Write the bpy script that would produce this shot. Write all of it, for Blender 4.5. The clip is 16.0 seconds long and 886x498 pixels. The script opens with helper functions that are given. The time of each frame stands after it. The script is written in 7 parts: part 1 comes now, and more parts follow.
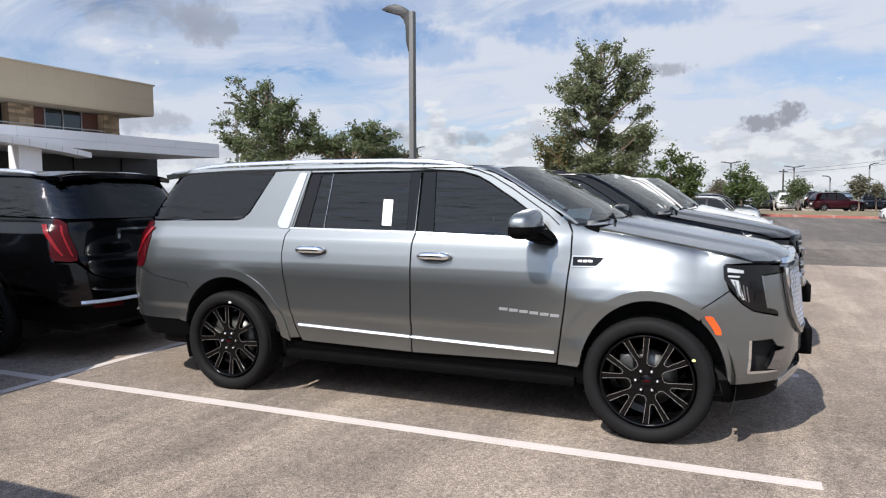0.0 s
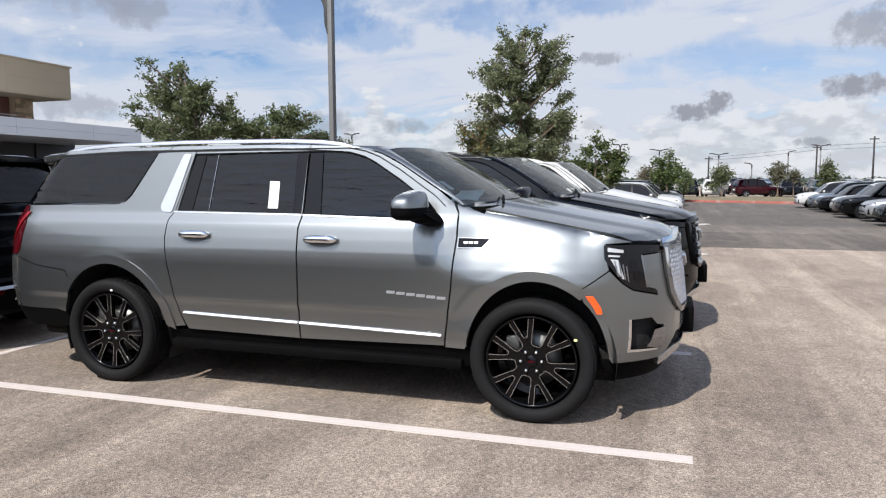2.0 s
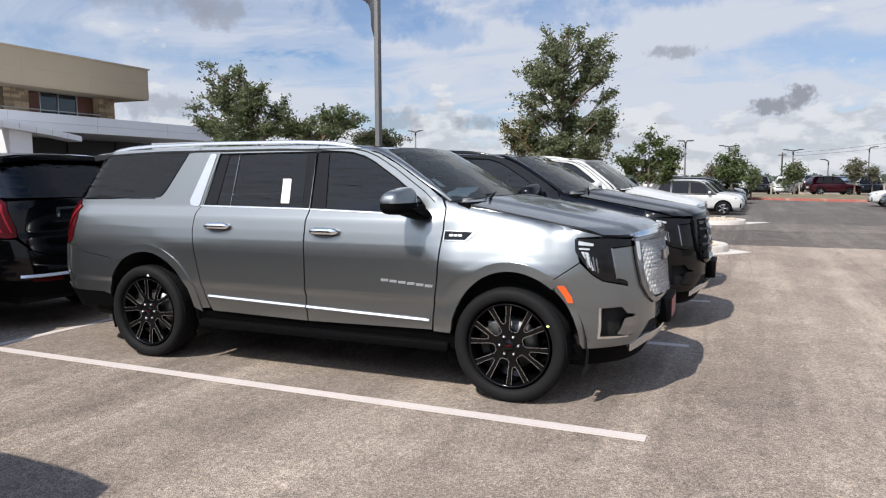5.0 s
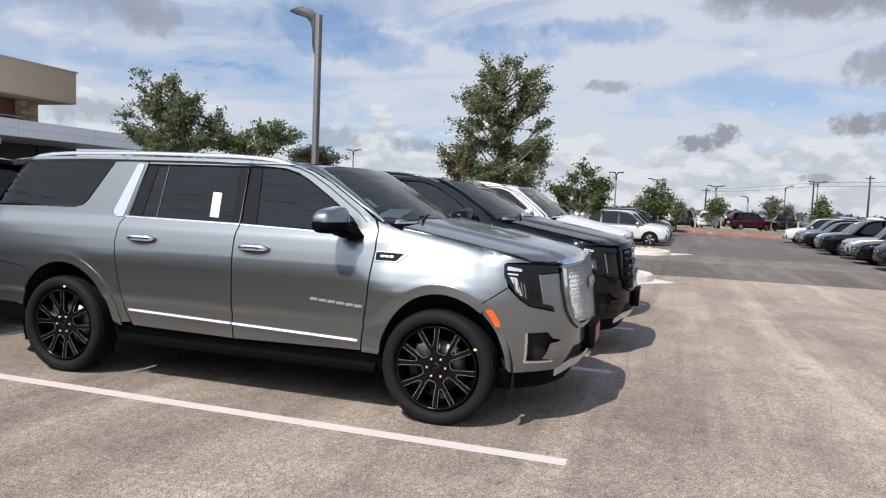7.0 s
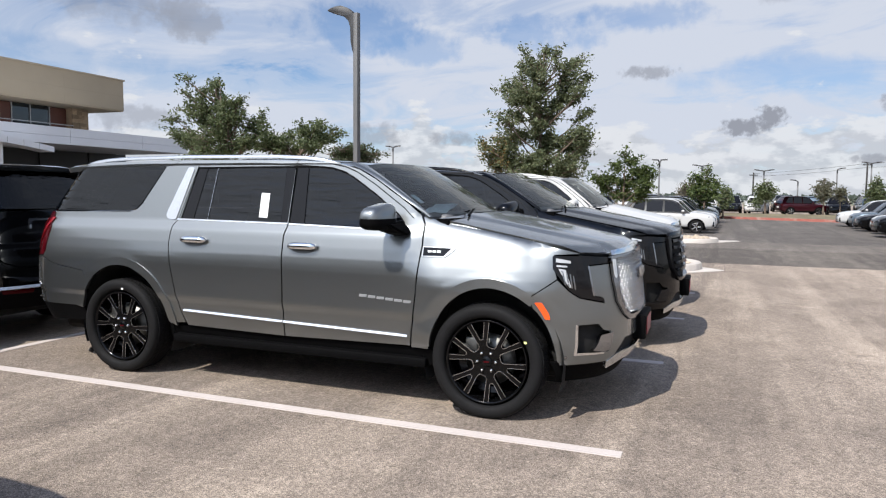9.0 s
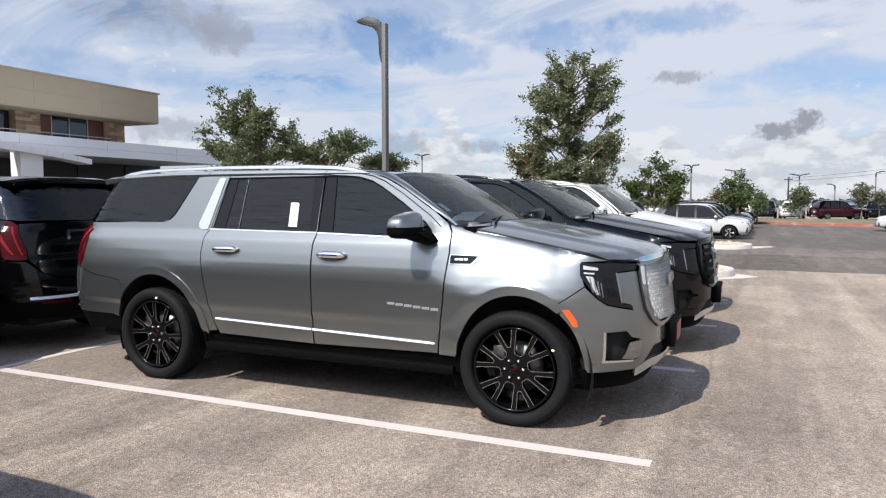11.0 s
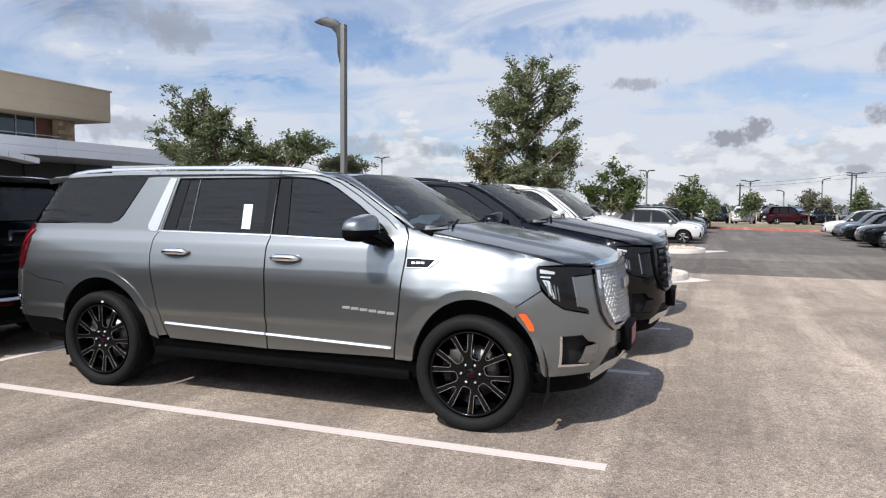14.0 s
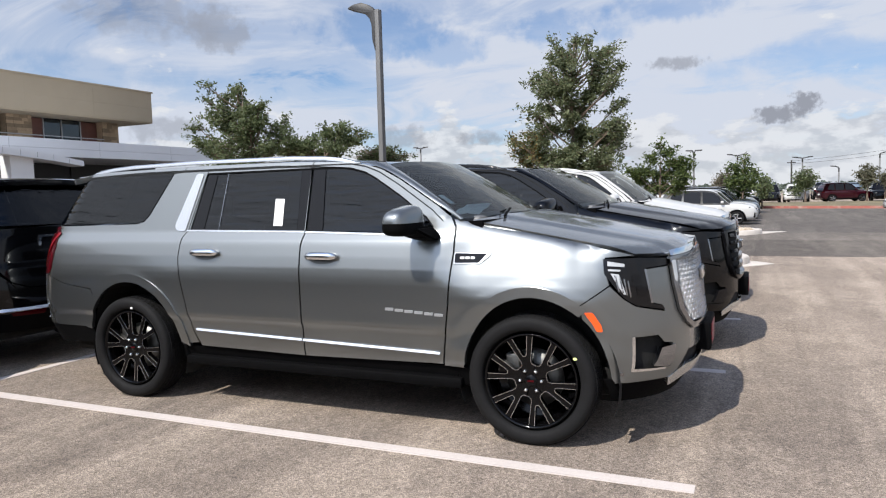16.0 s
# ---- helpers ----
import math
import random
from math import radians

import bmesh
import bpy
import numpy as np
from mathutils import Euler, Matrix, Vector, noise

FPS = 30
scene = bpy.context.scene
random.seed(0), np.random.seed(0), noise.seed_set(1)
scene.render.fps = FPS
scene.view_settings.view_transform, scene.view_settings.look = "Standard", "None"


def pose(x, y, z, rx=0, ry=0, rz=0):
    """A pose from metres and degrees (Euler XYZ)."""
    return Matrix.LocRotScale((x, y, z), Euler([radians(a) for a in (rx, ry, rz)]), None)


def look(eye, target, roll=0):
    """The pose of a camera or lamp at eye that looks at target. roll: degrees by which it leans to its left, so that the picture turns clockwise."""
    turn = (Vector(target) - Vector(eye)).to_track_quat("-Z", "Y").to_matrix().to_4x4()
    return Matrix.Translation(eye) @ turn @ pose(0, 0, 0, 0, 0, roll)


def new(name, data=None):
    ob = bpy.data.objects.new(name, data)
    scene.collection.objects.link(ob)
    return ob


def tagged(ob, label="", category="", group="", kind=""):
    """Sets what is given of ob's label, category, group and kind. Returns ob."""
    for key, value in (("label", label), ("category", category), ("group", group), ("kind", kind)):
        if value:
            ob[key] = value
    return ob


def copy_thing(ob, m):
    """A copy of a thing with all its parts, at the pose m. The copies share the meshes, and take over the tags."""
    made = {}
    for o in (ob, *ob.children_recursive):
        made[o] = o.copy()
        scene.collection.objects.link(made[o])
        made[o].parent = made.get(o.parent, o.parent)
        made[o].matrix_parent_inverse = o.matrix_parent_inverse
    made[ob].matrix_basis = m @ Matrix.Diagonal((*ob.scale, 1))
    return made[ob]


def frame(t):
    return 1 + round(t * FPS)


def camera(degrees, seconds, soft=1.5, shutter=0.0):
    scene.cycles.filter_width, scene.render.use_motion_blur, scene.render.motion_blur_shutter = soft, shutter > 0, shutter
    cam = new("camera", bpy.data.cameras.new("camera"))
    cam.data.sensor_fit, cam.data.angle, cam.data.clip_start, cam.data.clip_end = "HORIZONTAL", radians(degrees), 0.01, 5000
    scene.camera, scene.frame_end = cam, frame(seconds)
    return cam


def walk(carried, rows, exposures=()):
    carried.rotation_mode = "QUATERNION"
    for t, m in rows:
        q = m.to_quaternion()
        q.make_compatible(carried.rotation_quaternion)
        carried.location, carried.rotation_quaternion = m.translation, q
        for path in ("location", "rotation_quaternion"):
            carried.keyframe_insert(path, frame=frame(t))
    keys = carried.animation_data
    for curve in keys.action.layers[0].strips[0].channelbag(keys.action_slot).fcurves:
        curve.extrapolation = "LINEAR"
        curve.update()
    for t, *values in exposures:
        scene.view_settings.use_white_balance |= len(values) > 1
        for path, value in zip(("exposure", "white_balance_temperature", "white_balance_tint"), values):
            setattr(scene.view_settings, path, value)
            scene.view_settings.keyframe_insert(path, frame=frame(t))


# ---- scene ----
cam = camera(64.6, 16.0, soft=1.2)
PATH = [
    (0, (3.919, -5.663, 1.646), (3.151, -3.823, 1.487), -0.2),
    (0.5, (3.95, -5.661, 1.633), (3.328, -3.768, 1.459), -0.3),
    (1, (4.036, -5.624, 1.633), (3.456, -3.72, 1.442), -0.6),
    (1.5, (4.153, -5.586, 1.621), (3.569, -3.683, 1.421), -0.6),
    (2, (4.234, -5.449, 1.6), (3.628, -3.553, 1.405), -0.3),
    (2.5, (4.335, -5.279, 1.623), (3.68, -3.399, 1.437), -0.1),
    (3, (4.515, -5.262, 1.621), (3.786, -3.409, 1.434), -0.0),
    (3.5, (4.712, -5.348, 1.623), (3.928, -3.519, 1.421), -0.3),
    (3.7, (4.752, -5.411, 1.621), (3.958, -3.588, 1.409), -0.5),
    (5.8, (4.954, -5.696, 1.605), (4.2, -3.853, 1.423), 0.7),
    (6, (4.957, -5.691, 1.617), (4.228, -3.837, 1.446), 1.0),
    (6.5, (4.96, -5.69, 1.61), (4.293, -3.81, 1.462), 1.8),
    (7, (4.943, -5.676, 1.613), (4.33, -3.778, 1.473), 2.3),
    (7.5, (4.935, -5.66, 1.606), (4.344, -3.755, 1.464), 2.4),
    (8, (4.927, -5.668, 1.61), (4.323, -3.767, 1.458), 1.8),
    (8.5, (4.921, -5.659, 1.606), (4.269, -3.774, 1.449), 1.1),
    (9, (4.904, -5.687, 1.614), (4.18, -3.829, 1.454), 0.5),
    (9.2, (4.853, -5.718, 1.62), (4.114, -3.866, 1.459), 0.3),
    (11.5, (4.943, -5.699, 1.614), (4.135, -3.874, 1.486), 0.1),
    (12, (4.94, -5.699, 1.612), (4.134, -3.873, 1.492), 0.3),
    (12.5, (4.939, -5.678, 1.612), (4.146, -3.846, 1.492), 0.4),
    (13, (4.931, -5.662, 1.617), (4.169, -3.817, 1.494), 0.7),
    (13.5, (4.924, -5.66, 1.62), (4.199, -3.801, 1.495), 0.7),
    (14, (4.933, -5.644, 1.615), (4.236, -3.773, 1.486), 0.4),
    (14.5, (4.921, -5.599, 1.603), (4.258, -3.717, 1.462), -0.4),
    (15, (4.881, -5.413, 1.611), (4.245, -3.523, 1.455), -1.1),
    (15.5, (4.836, -5.288, 1.615), (4.174, -3.407, 1.453), -1.4),
    (16, (4.678, -5.159, 1.606), (3.872, -3.335, 1.448), -1.6),
]
walk(cam, [(t, look(eye, target, roll)) for t, eye, target, roll in PATH],
     exposures=[(0, 0.34), (3.5, 0.28), (7, 0.25), (9.2, 0.30), (11.5, 0.36), (14, 0.33), (16, 0.30)])


# ---- world, sun and exposure ----
SUN = Vector((-0.24, -0.80, 1.0)).normalized()


def make_world():
    world = bpy.data.worlds.new("world")
    scene.world = world
    world.use_nodes = True
    nt = world.node_tree
    nt.nodes.clear()
    N, L = nt.nodes.new, nt.links.new
    out, bg = N("ShaderNodeOutputWorld"), N("ShaderNodeBackground")
    sky = N("ShaderNodeTexSky")
    sky.sky_type, sky.sun_disc = "NISHITA", False
    sky.sun_elevation = math.asin(SUN.z)
    sky.sun_rotation = math.atan2(SUN.x, SUN.y)
    sky.air_density, sky.dust_density, sky.ozone_density = 1.0, 0.25, 3.0
    co = N("ShaderNodeTexCoord")
    sep = N("ShaderNodeSeparateXYZ")
    L(co.outputs["Generated"], sep.inputs[0])

    def m(op, a, b=None, c=None):
        n = N("ShaderNodeMath")
        n.operation = op
        for i, v in enumerate((a, b, c)):
            if v is None:
                continue
            if isinstance(v, (int, float)):
                n.inputs[i].default_value = v
            else:
                L(v, n.inputs[i])
        return n.outputs[0]

    def ramp(v, stops):
        n = N("ShaderNodeValToRGB")
        n.color_ramp.interpolation = "EASE"
        e = n.color_ramp.elements
        e[0].position, e[0].color = stops[0][0], (stops[0][1],) * 3 + (1,)
        e[1].position, e[1].color = stops[-1][0], (stops[-1][1],) * 3 + (1,)
        for p, c in stops[1:-1]:
            k = e.new(p)
            k.color = (c,) * 3 + (1,)
        L(v, n.inputs[0])
        return n.outputs[0]

    # the direction, laid on a flat cloud deck
    up = m("MAXIMUM", sep.outputs[2], 0.0)
    den = m("ADD", up, 0.22)
    cx, cy = m("DIVIDE", sep.outputs[0], den), m("DIVIDE", sep.outputs[1], den)
    deck = N("ShaderNodeCombineXYZ")
    L(cx, deck.inputs[0]), L(cy, deck.inputs[1])

    def fbm(scale, offset, detail=6.0, rough=0.55, stretch=(1, 1, 1), dist=0.0, turn=0.0):
        mp = N("ShaderNodeMapping")
        mp.inputs["Location"].default_value = offset
        mp.inputs["Scale"].default_value = stretch
        mp.inputs["Rotation"].default_value = (0, 0, turn)
        L(deck.outputs[0], mp.inputs[0])
        n = N("ShaderNodeTexNoise")
        n.inputs["Scale"].default_value, n.inputs["Detail"].default_value = scale, detail
        n.inputs["Roughness"].default_value, n.inputs["Distortion"].default_value = rough, dist
        L(mp.outputs[0], n.inputs["Vector"])
        return n.outputs[0]

    # high thin cloud, streaked, with gaps of blue
    broad = fbm(0.45, (1.3, 0.4, 0), 3, 0.5, (1.0, 1.3, 1), 0.4, 0.4)
    fine = fbm(1.3, (3.1, 1.7, 0), 9, 0.62, (1.0, 1.7, 1), 1.1, 0.5)
    high = ramp(m("ADD", m("MULTIPLY", broad, 0.6), m("MULTIPLY", fine, 0.4)), [(0.39, 0.06), (0.445, 0.55), (0.52, 0.98)])
    low_haze = ramp(up, [(0.0, 0.75), (0.08, 0.42), (0.22, 0.0)])
    high = m("MULTIPLY", high, ramp(up, [(0.0, 1.0), (0.38, 1.0), (0.56, 0.75), (1.0, 0.50)]))
    veil = m("MAXIMUM", high, low_haze)
    # heaped clouds near the horizon, bright above and grey below
    def puff(lift):
        mp = N("ShaderNodeMapping")
        mp.inputs["Location"].default_value = (0.35, 1.1, lift)
        mp.inputs["Scale"].default_value = (1, 1, 2.3)
        L(co.outputs["Generated"], mp.inputs[0])
        n = N("ShaderNodeTexNoise")
        n.inputs["Scale"].default_value, n.inputs["Detail"].default_value, n.inputs["Roughness"].default_value = 12.0, 7.0, 0.56
        L(mp.outputs[0], n.inputs["Vector"])
        return n.outputs[0]

    heap = puff(0.0)
    band = ramp(up, [(0.0, 1.0), (0.06, 0.9), (0.115, 0.25), (0.16, 0.0)])
    heaps = ramp(m("ADD", heap, m("MULTIPLY", m("SUBTRACT", band, 0.6), 0.30)), [(0.47, 0.0), (0.555, 1.0)])
    tops = ramp(m("ADD", 0.5, m("MULTIPLY", m("SUBTRACT", heap, puff(0.045)), 2.2)), [(0.35, 0.0), (0.66, 1.0)])

    def mixc(f, a, b):
        n = N("ShaderNodeMix")
        n.data_type = "RGBA"
        if isinstance(f, float):
            n.inputs[0].default_value = f
        else:
            L(f, n.inputs[0])
        for i, v in ((6, a), (7, b)):
            if isinstance(v, tuple):
                n.inputs[i].default_value = v
            else:
                L(v, n.inputs[i])
        return n.outputs[2]

    def spot(direction, wide, tall, scale, seed, size=1.0):
        """A single small cloud round a direction, with a ragged outline."""
        d = Vector(direction).normalized()
        side = d.cross(Vector((0, 0, 1))).normalized()
        rise = side.cross(d).normalized()
        parts = []
        for axis, span in ((side, wide), (rise, tall)):
            dp = N("ShaderNodeVectorMath")
            dp.operation = "DOT_PRODUCT"
            L(co.outputs["Generated"], dp.inputs[0])
            dp.inputs[1].default_value = axis
            parts.append(m("POWER", m("ABSOLUTE", m("DIVIDE", dp.outputs["Value"], span)), 2.0))
        face = N("ShaderNodeVectorMath")
        face.operation = "DOT_PRODUCT"
        L(co.outputs["Generated"], face.inputs[0])
        face.inputs[1].default_value = d
        ahead = m("GREATER_THAN", face.outputs["Value"], 0.5)
        n = N("ShaderNodeTexNoise")
        n.noise_dimensions = "4D"
        n.inputs["Scale"].default_value, n.inputs["Detail"].default_value, n.inputs["W"].default_value = 2.6 / wide, 9.0, seed
        n.inputs["Roughness"].default_value = 0.6
        L(co.outputs["Generated"], n.inputs["Vector"])
        v = m("ADD", m("SUBTRACT", 1.0, m("ADD", *parts)), m("MULTIPLY", m("SUBTRACT", n.outputs[0], 0.5), 3.6))
        return m("MULTIPLY", m("MULTIPLY", ramp(v, [(0.05, 0.0), (1.25, 1.0)]), ahead), size)

    blue = N("ShaderNodeVectorMath")
    blue.operation = "MULTIPLY"
    L(sky.outputs[0], blue.inputs[0])
    blue.inputs[1].default_value = BLUE_TINT
    col = mixc(veil, blue.outputs[0], CLOUD_WHITE)
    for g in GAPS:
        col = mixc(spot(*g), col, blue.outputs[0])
    lit = mixc(tops, CLOUD_GREY, CLOUD_BRIGHT)
    col = mixc(m("MULTIPLY", heaps, 0.85), col, lit)
    for s in SPOTS:
        col = mixc(spot(*s), col, CLOUD_DARK)
    # thin cloud glows towards the sun
    near = N("ShaderNodeVectorMath")
    near.operation = "DOT_PRODUCT"
    L(co.outputs["Generated"], near.inputs[0])
    near.inputs[1].default_value = SUN
    glow = m("ADD", 1.0, m("MULTIPLY", m("POWER", m("MAXIMUM", near.outputs["Value"], 0.0), 4.0), 2.4))
    lift = N("ShaderNodeVectorMath")
    lift.operation = "SCALE"
    L(col, lift.inputs[0]), L(glow, lift.inputs["Scale"])
    L(lift.outputs[0], bg.inputs[0])
    bg.inputs[1].default_value = 0.077
    L(bg.outputs[0], out.inputs[0])


BLUE_TINT = (0.82, 1.0, 1.22)
CLOUD_WHITE, CLOUD_GREY = (6.9, 7.4, 8.5, 1), (6.0, 6.3, 6.9, 1)
CLOUD_BRIGHT, CLOUD_DARK = (8.3, 8.5, 8.9, 1), (3.3, 3.5, 4.1, 1)
# direction, half width, half height, noise scale, seed, strength
SPOTS = [
    ((0.030, 0.995, 0.088), 0.036, 0.014, 9.0, 1.0, 0.95),
    ((0.058, 0.994, 0.100), 0.024, 0.016, 9.0, 9.0, 0.95),
    ((-0.092, 0.982, 0.162), 0.040, 0.012, 11.0, 2.0, 0.7),
    ((-0.690, 0.686, 0.238), 0.11, 0.045, 5.0, 3.0, 0.5),
    ((-0.640, 0.735, 0.222), 0.06, 0.035, 5.0, 13.0, 0.6),
    ((0.22, 0.969, 0.110), 0.050, 0.018, 9.0, 4.0, 0.95),
    ((-0.347, 0.935, 0.077), 0.045, 0.012, 10.0, 5.0, 0.6),
    ((-0.449, 0.890, 0.080), 0.05, 0.02, 9.0, 6.0, 0.5),
    ((-0.702, 0.706, 0.093), 0.06, 0.02, 9.0, 6.0, 0.55),
    ((0.14, 0.958, 0.270), 0.16, 0.048, 6.0, 7.0, 0.9),
    ((0.223, 0.959, 0.177), 0.05, 0.03, 9.0, 10.0, 0.7),
    ((0.169, 0.985, 0.045), 0.03, 0.008, 14.0, 8.0, 0.7),
]
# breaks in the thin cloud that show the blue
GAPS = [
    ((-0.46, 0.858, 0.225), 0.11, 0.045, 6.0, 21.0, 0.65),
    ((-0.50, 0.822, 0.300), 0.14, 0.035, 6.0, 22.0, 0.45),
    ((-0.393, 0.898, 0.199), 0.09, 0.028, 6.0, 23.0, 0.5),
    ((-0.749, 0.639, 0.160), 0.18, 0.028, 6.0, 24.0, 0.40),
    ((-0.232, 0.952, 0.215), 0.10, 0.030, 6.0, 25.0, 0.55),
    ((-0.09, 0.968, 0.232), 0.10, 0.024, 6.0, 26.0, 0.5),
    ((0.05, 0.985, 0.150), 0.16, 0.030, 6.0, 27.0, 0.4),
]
make_world()
sun = new("sun", bpy.data.lights.new("sun", "SUN"))
sun.data.energy, sun.data.angle, sun.data.color = 5.0, radians(0.6), (1.0, 0.945, 0.86)
sun.matrix_world = look(SUN * 60, (0, 0, 0))


# ---- materials ----
def material(name, base, rough=0.5, metal=0.0, coat=0.0, vary=0.12, scale=6.0, grain=0.0, grain_scale=120.0, bump=0.0, coat_rough=0.03,
             spec=0.5, per_object=0.0, blotch=None):
    """Principled surface with variation at two scales; blotch: (second colour, scale, low, high) stains; per_object: brightness spread."""
    mt = bpy.data.materials.new(name)
    mt.use_nodes = True
    nt = mt.node_tree
    N, L = nt.nodes.new, nt.links.new
    p = nt.nodes["Principled BSDF"]
    co = N("ShaderNodeTexCoord")
    geo = N("ShaderNodeNewGeometry")
    where = geo.outputs["Position"] if blotch and len(blotch) > 4 else co.outputs["Object"]

    def noise_at(s, d=5.0, r=0.6):
        n = N("ShaderNodeTexNoise")
        n.inputs["Scale"].default_value, n.inputs["Detail"].default_value, n.inputs["Roughness"].default_value = s, d, r
        L(where, n.inputs["Vector"])
        return n.outputs[0]

    def mul(col, fac, lo, hi):
        r = N("ShaderNodeMapRange")
        r.inputs["To Min"].default_value, r.inputs["To Max"].default_value = lo, hi
        r.inputs["From Min"].default_value, r.inputs["From Max"].default_value = 0.25, 0.75
        L(fac, r.inputs["Value"])
        v = N("ShaderNodeVectorMath")
        v.operation = "SCALE"
        if isinstance(col, tuple):
            v.inputs[0].default_value = col[:3]
        else:
            L(col, v.inputs[0])
        L(r.outputs[0], v.inputs["Scale"])
        return v.outputs[0]

    col = tuple(base)
    if blotch:
        mix = N("ShaderNodeMix")
        mix.data_type = "RGBA"
        mr = N("ShaderNodeMapRange")
        mr.inputs["From Min"].default_value, mr.inputs["From Max"].default_value = blotch[2], blotch[3]
        L(noise_at(blotch[1], 6.0, 0.62), mr.inputs["Value"])
        L(mr.outputs[0], mix.inputs[0])
        mix.inputs[6].default_value, mix.inputs[7].default_value = (*base, 1), (*blotch[0], 1)
        col = mix.outputs[2]
    if vary:
        col = mul(col, noise_at(scale), 1 - vary, 1 + vary)
    if grain:
        col = mul(col, noise_at(grain_scale, 2.0), 1 - grain, 1 + grain)
    if per_object:
        info = N("ShaderNodeObjectInfo")
        col = mul(col, info.outputs["Random"], 1 - per_object, 1 + per_object)
    if isinstance(col, tuple):
        p.inputs["Base Color"].default_value = (*col, 1)
    else:
        L(col, p.inputs["Base Color"])
    p.inputs["Metallic"].default_value, p.inputs["Coat Weight"].default_value = metal, coat
    p.inputs["Coat Roughness"].default_value, p.inputs["Specular IOR Level"].default_value = coat_rough, spec
    r = N("ShaderNodeMapRange")
    r.inputs["To Min"].default_value, r.inputs["To Max"].default_value = max(0.02, rough * 0.88), min(1.0, rough * 1.12)
    L(noise_at(scale * 2.5), r.inputs["Value"])
    L(r.outputs[0], p.inputs["Roughness"])
    if bump:
        b = N("ShaderNodeBump")
        b.inputs["Strength"].default_value, b.inputs["Distance"].default_value = bump, 0.004
        L(noise_at(grain_scale, 3.0), b.inputs["Height"])
        L(b.outputs[0], p.inputs["Normal"])
    return mt


def car_paint(name, base, metal, rough, flake=0.05, coat=0.7):
    """Coated paint with a fine metallic flake."""
    return material(name, base, rough, metal, coat, 0.03, 1.5, flake, 900.0, 0.0, 0.02, spec=0.1)


def tinted_glass(name, tint, rough=0.02, ior=1.55):
    """A thin tinted pane: clear through the tint, mirror-like by the angle."""
    mt = bpy.data.materials.new(name)
    mt.use_nodes = True
    nt = mt.node_tree
    N, L = nt.nodes.new, nt.links.new
    nt.nodes.remove(nt.nodes["Principled BSDF"])
    out = nt.nodes["Material Output"]
    clear, gloss, mix, fr = N("ShaderNodeBsdfTransparent"), N("ShaderNodeBsdfGlossy"), N("ShaderNodeMixShader"), N("ShaderNodeFresnel")
    clear.inputs[0].default_value = (*tint, 1)
    gloss.inputs[0].default_value, gloss.inputs["Roughness"].default_value = (0.76, 0.76, 0.75, 1) if ior < 1.7 else (0.96, 0.94, 0.86, 1), rough
    fr.inputs["IOR"].default_value = ior
    # the pane is not quite flat
    co, mp, n, b = N("ShaderNodeTexCoord"), N("ShaderNodeMapping"), N("ShaderNodeTexNoise"), N("ShaderNodeBump")
    mp.inputs["Scale"].default_value = (0.5, 1.0, 3.6)
    n.inputs["Scale"].default_value, n.inputs["Detail"].default_value = 5.0, 3.0
    b.inputs["Strength"].default_value, b.inputs["Distance"].default_value = 0.6, 0.02
    L(co.outputs["Object"], mp.inputs[0]), L(mp.outputs[0], n.inputs["Vector"]), L(n.outputs[0], b.inputs["Height"]), L(b.outputs[0], gloss.inputs["Normal"])
    L(fr.outputs[0], mix.inputs[0]), L(clear.outputs[0], mix.inputs[1]), L(gloss.outputs[0], mix.inputs[2]), L(mix.outputs[0], out.inputs[0])
    return mt


def flake_paint(name, base, flake, weight=0.115, spread=0.52):
    """Metallic paint: a clear coat over a dark metal base, with a narrower glint of metal flakes."""
    mt = car_paint(name, base, 1.0, 0.24, 0.02, 0.9)
    nt = mt.node_tree
    N, L = nt.nodes.new, nt.links.new
    p, out = nt.nodes["Principled BSDF"], nt.nodes["Material Output"]
    p.inputs["Coat Roughness"].default_value = 0.06
    broad, mix, co, n, mr = N("ShaderNodeBsdfGlossy"), N("ShaderNodeMixShader"), N("ShaderNodeTexCoord"), N("ShaderNodeTexNoise"), N("ShaderNodeMapRange")
    broad.inputs[0].default_value = (*flake, 1)
    n.inputs["Scale"].default_value, n.inputs["Detail"].default_value = 700.0, 2.0
    L(co.outputs["Object"], n.inputs["Vector"])
    mr.inputs["To Min"].default_value, mr.inputs["To Max"].default_value = spread - 0.02, spread + 0.02
    L(n.outputs[0], mr.inputs["Value"]), L(mr.outputs[0], broad.inputs["Roughness"])
    mix.inputs[0].default_value = weight
    L(p.outputs[0], mix.inputs[1]), L(broad.outputs[0], mix.inputs[2]), L(mix.outputs[0], out.inputs[0])
    return mt


PAINT_GREY = flake_paint("paint_grey_metallic", (0.128, 0.140, 0.143), (0.84, 0.87, 0.875))
PAINT_BLACK = car_paint("paint_black", (0.0015, 0.0016, 0.002), 0.0, 0.16, 0.0, 0.45)
PAINT_WHITE = car_paint("paint_white", (0.50, 0.50, 0.49), 0.0, 0.4, 0.0)
PAINT_RED = car_paint("paint_dark_red", (0.035, 0.003, 0.008), 0.4, 0.3, 0.02)
PAINT_SILVER = car_paint("paint_silver", (0.45, 0.46, 0.47), 0.7, 0.3, 0.02)
PAINT_BLUEGREY = car_paint("paint_blue_grey", (0.10, 0.13, 0.16), 0.5, 0.3, 0.02)
GLOSS_BLACK = material("gloss_black_trim", (0.005, 0.005, 0.006), 0.10, 0, 0.0, 0.05, 4, spec=0.25)
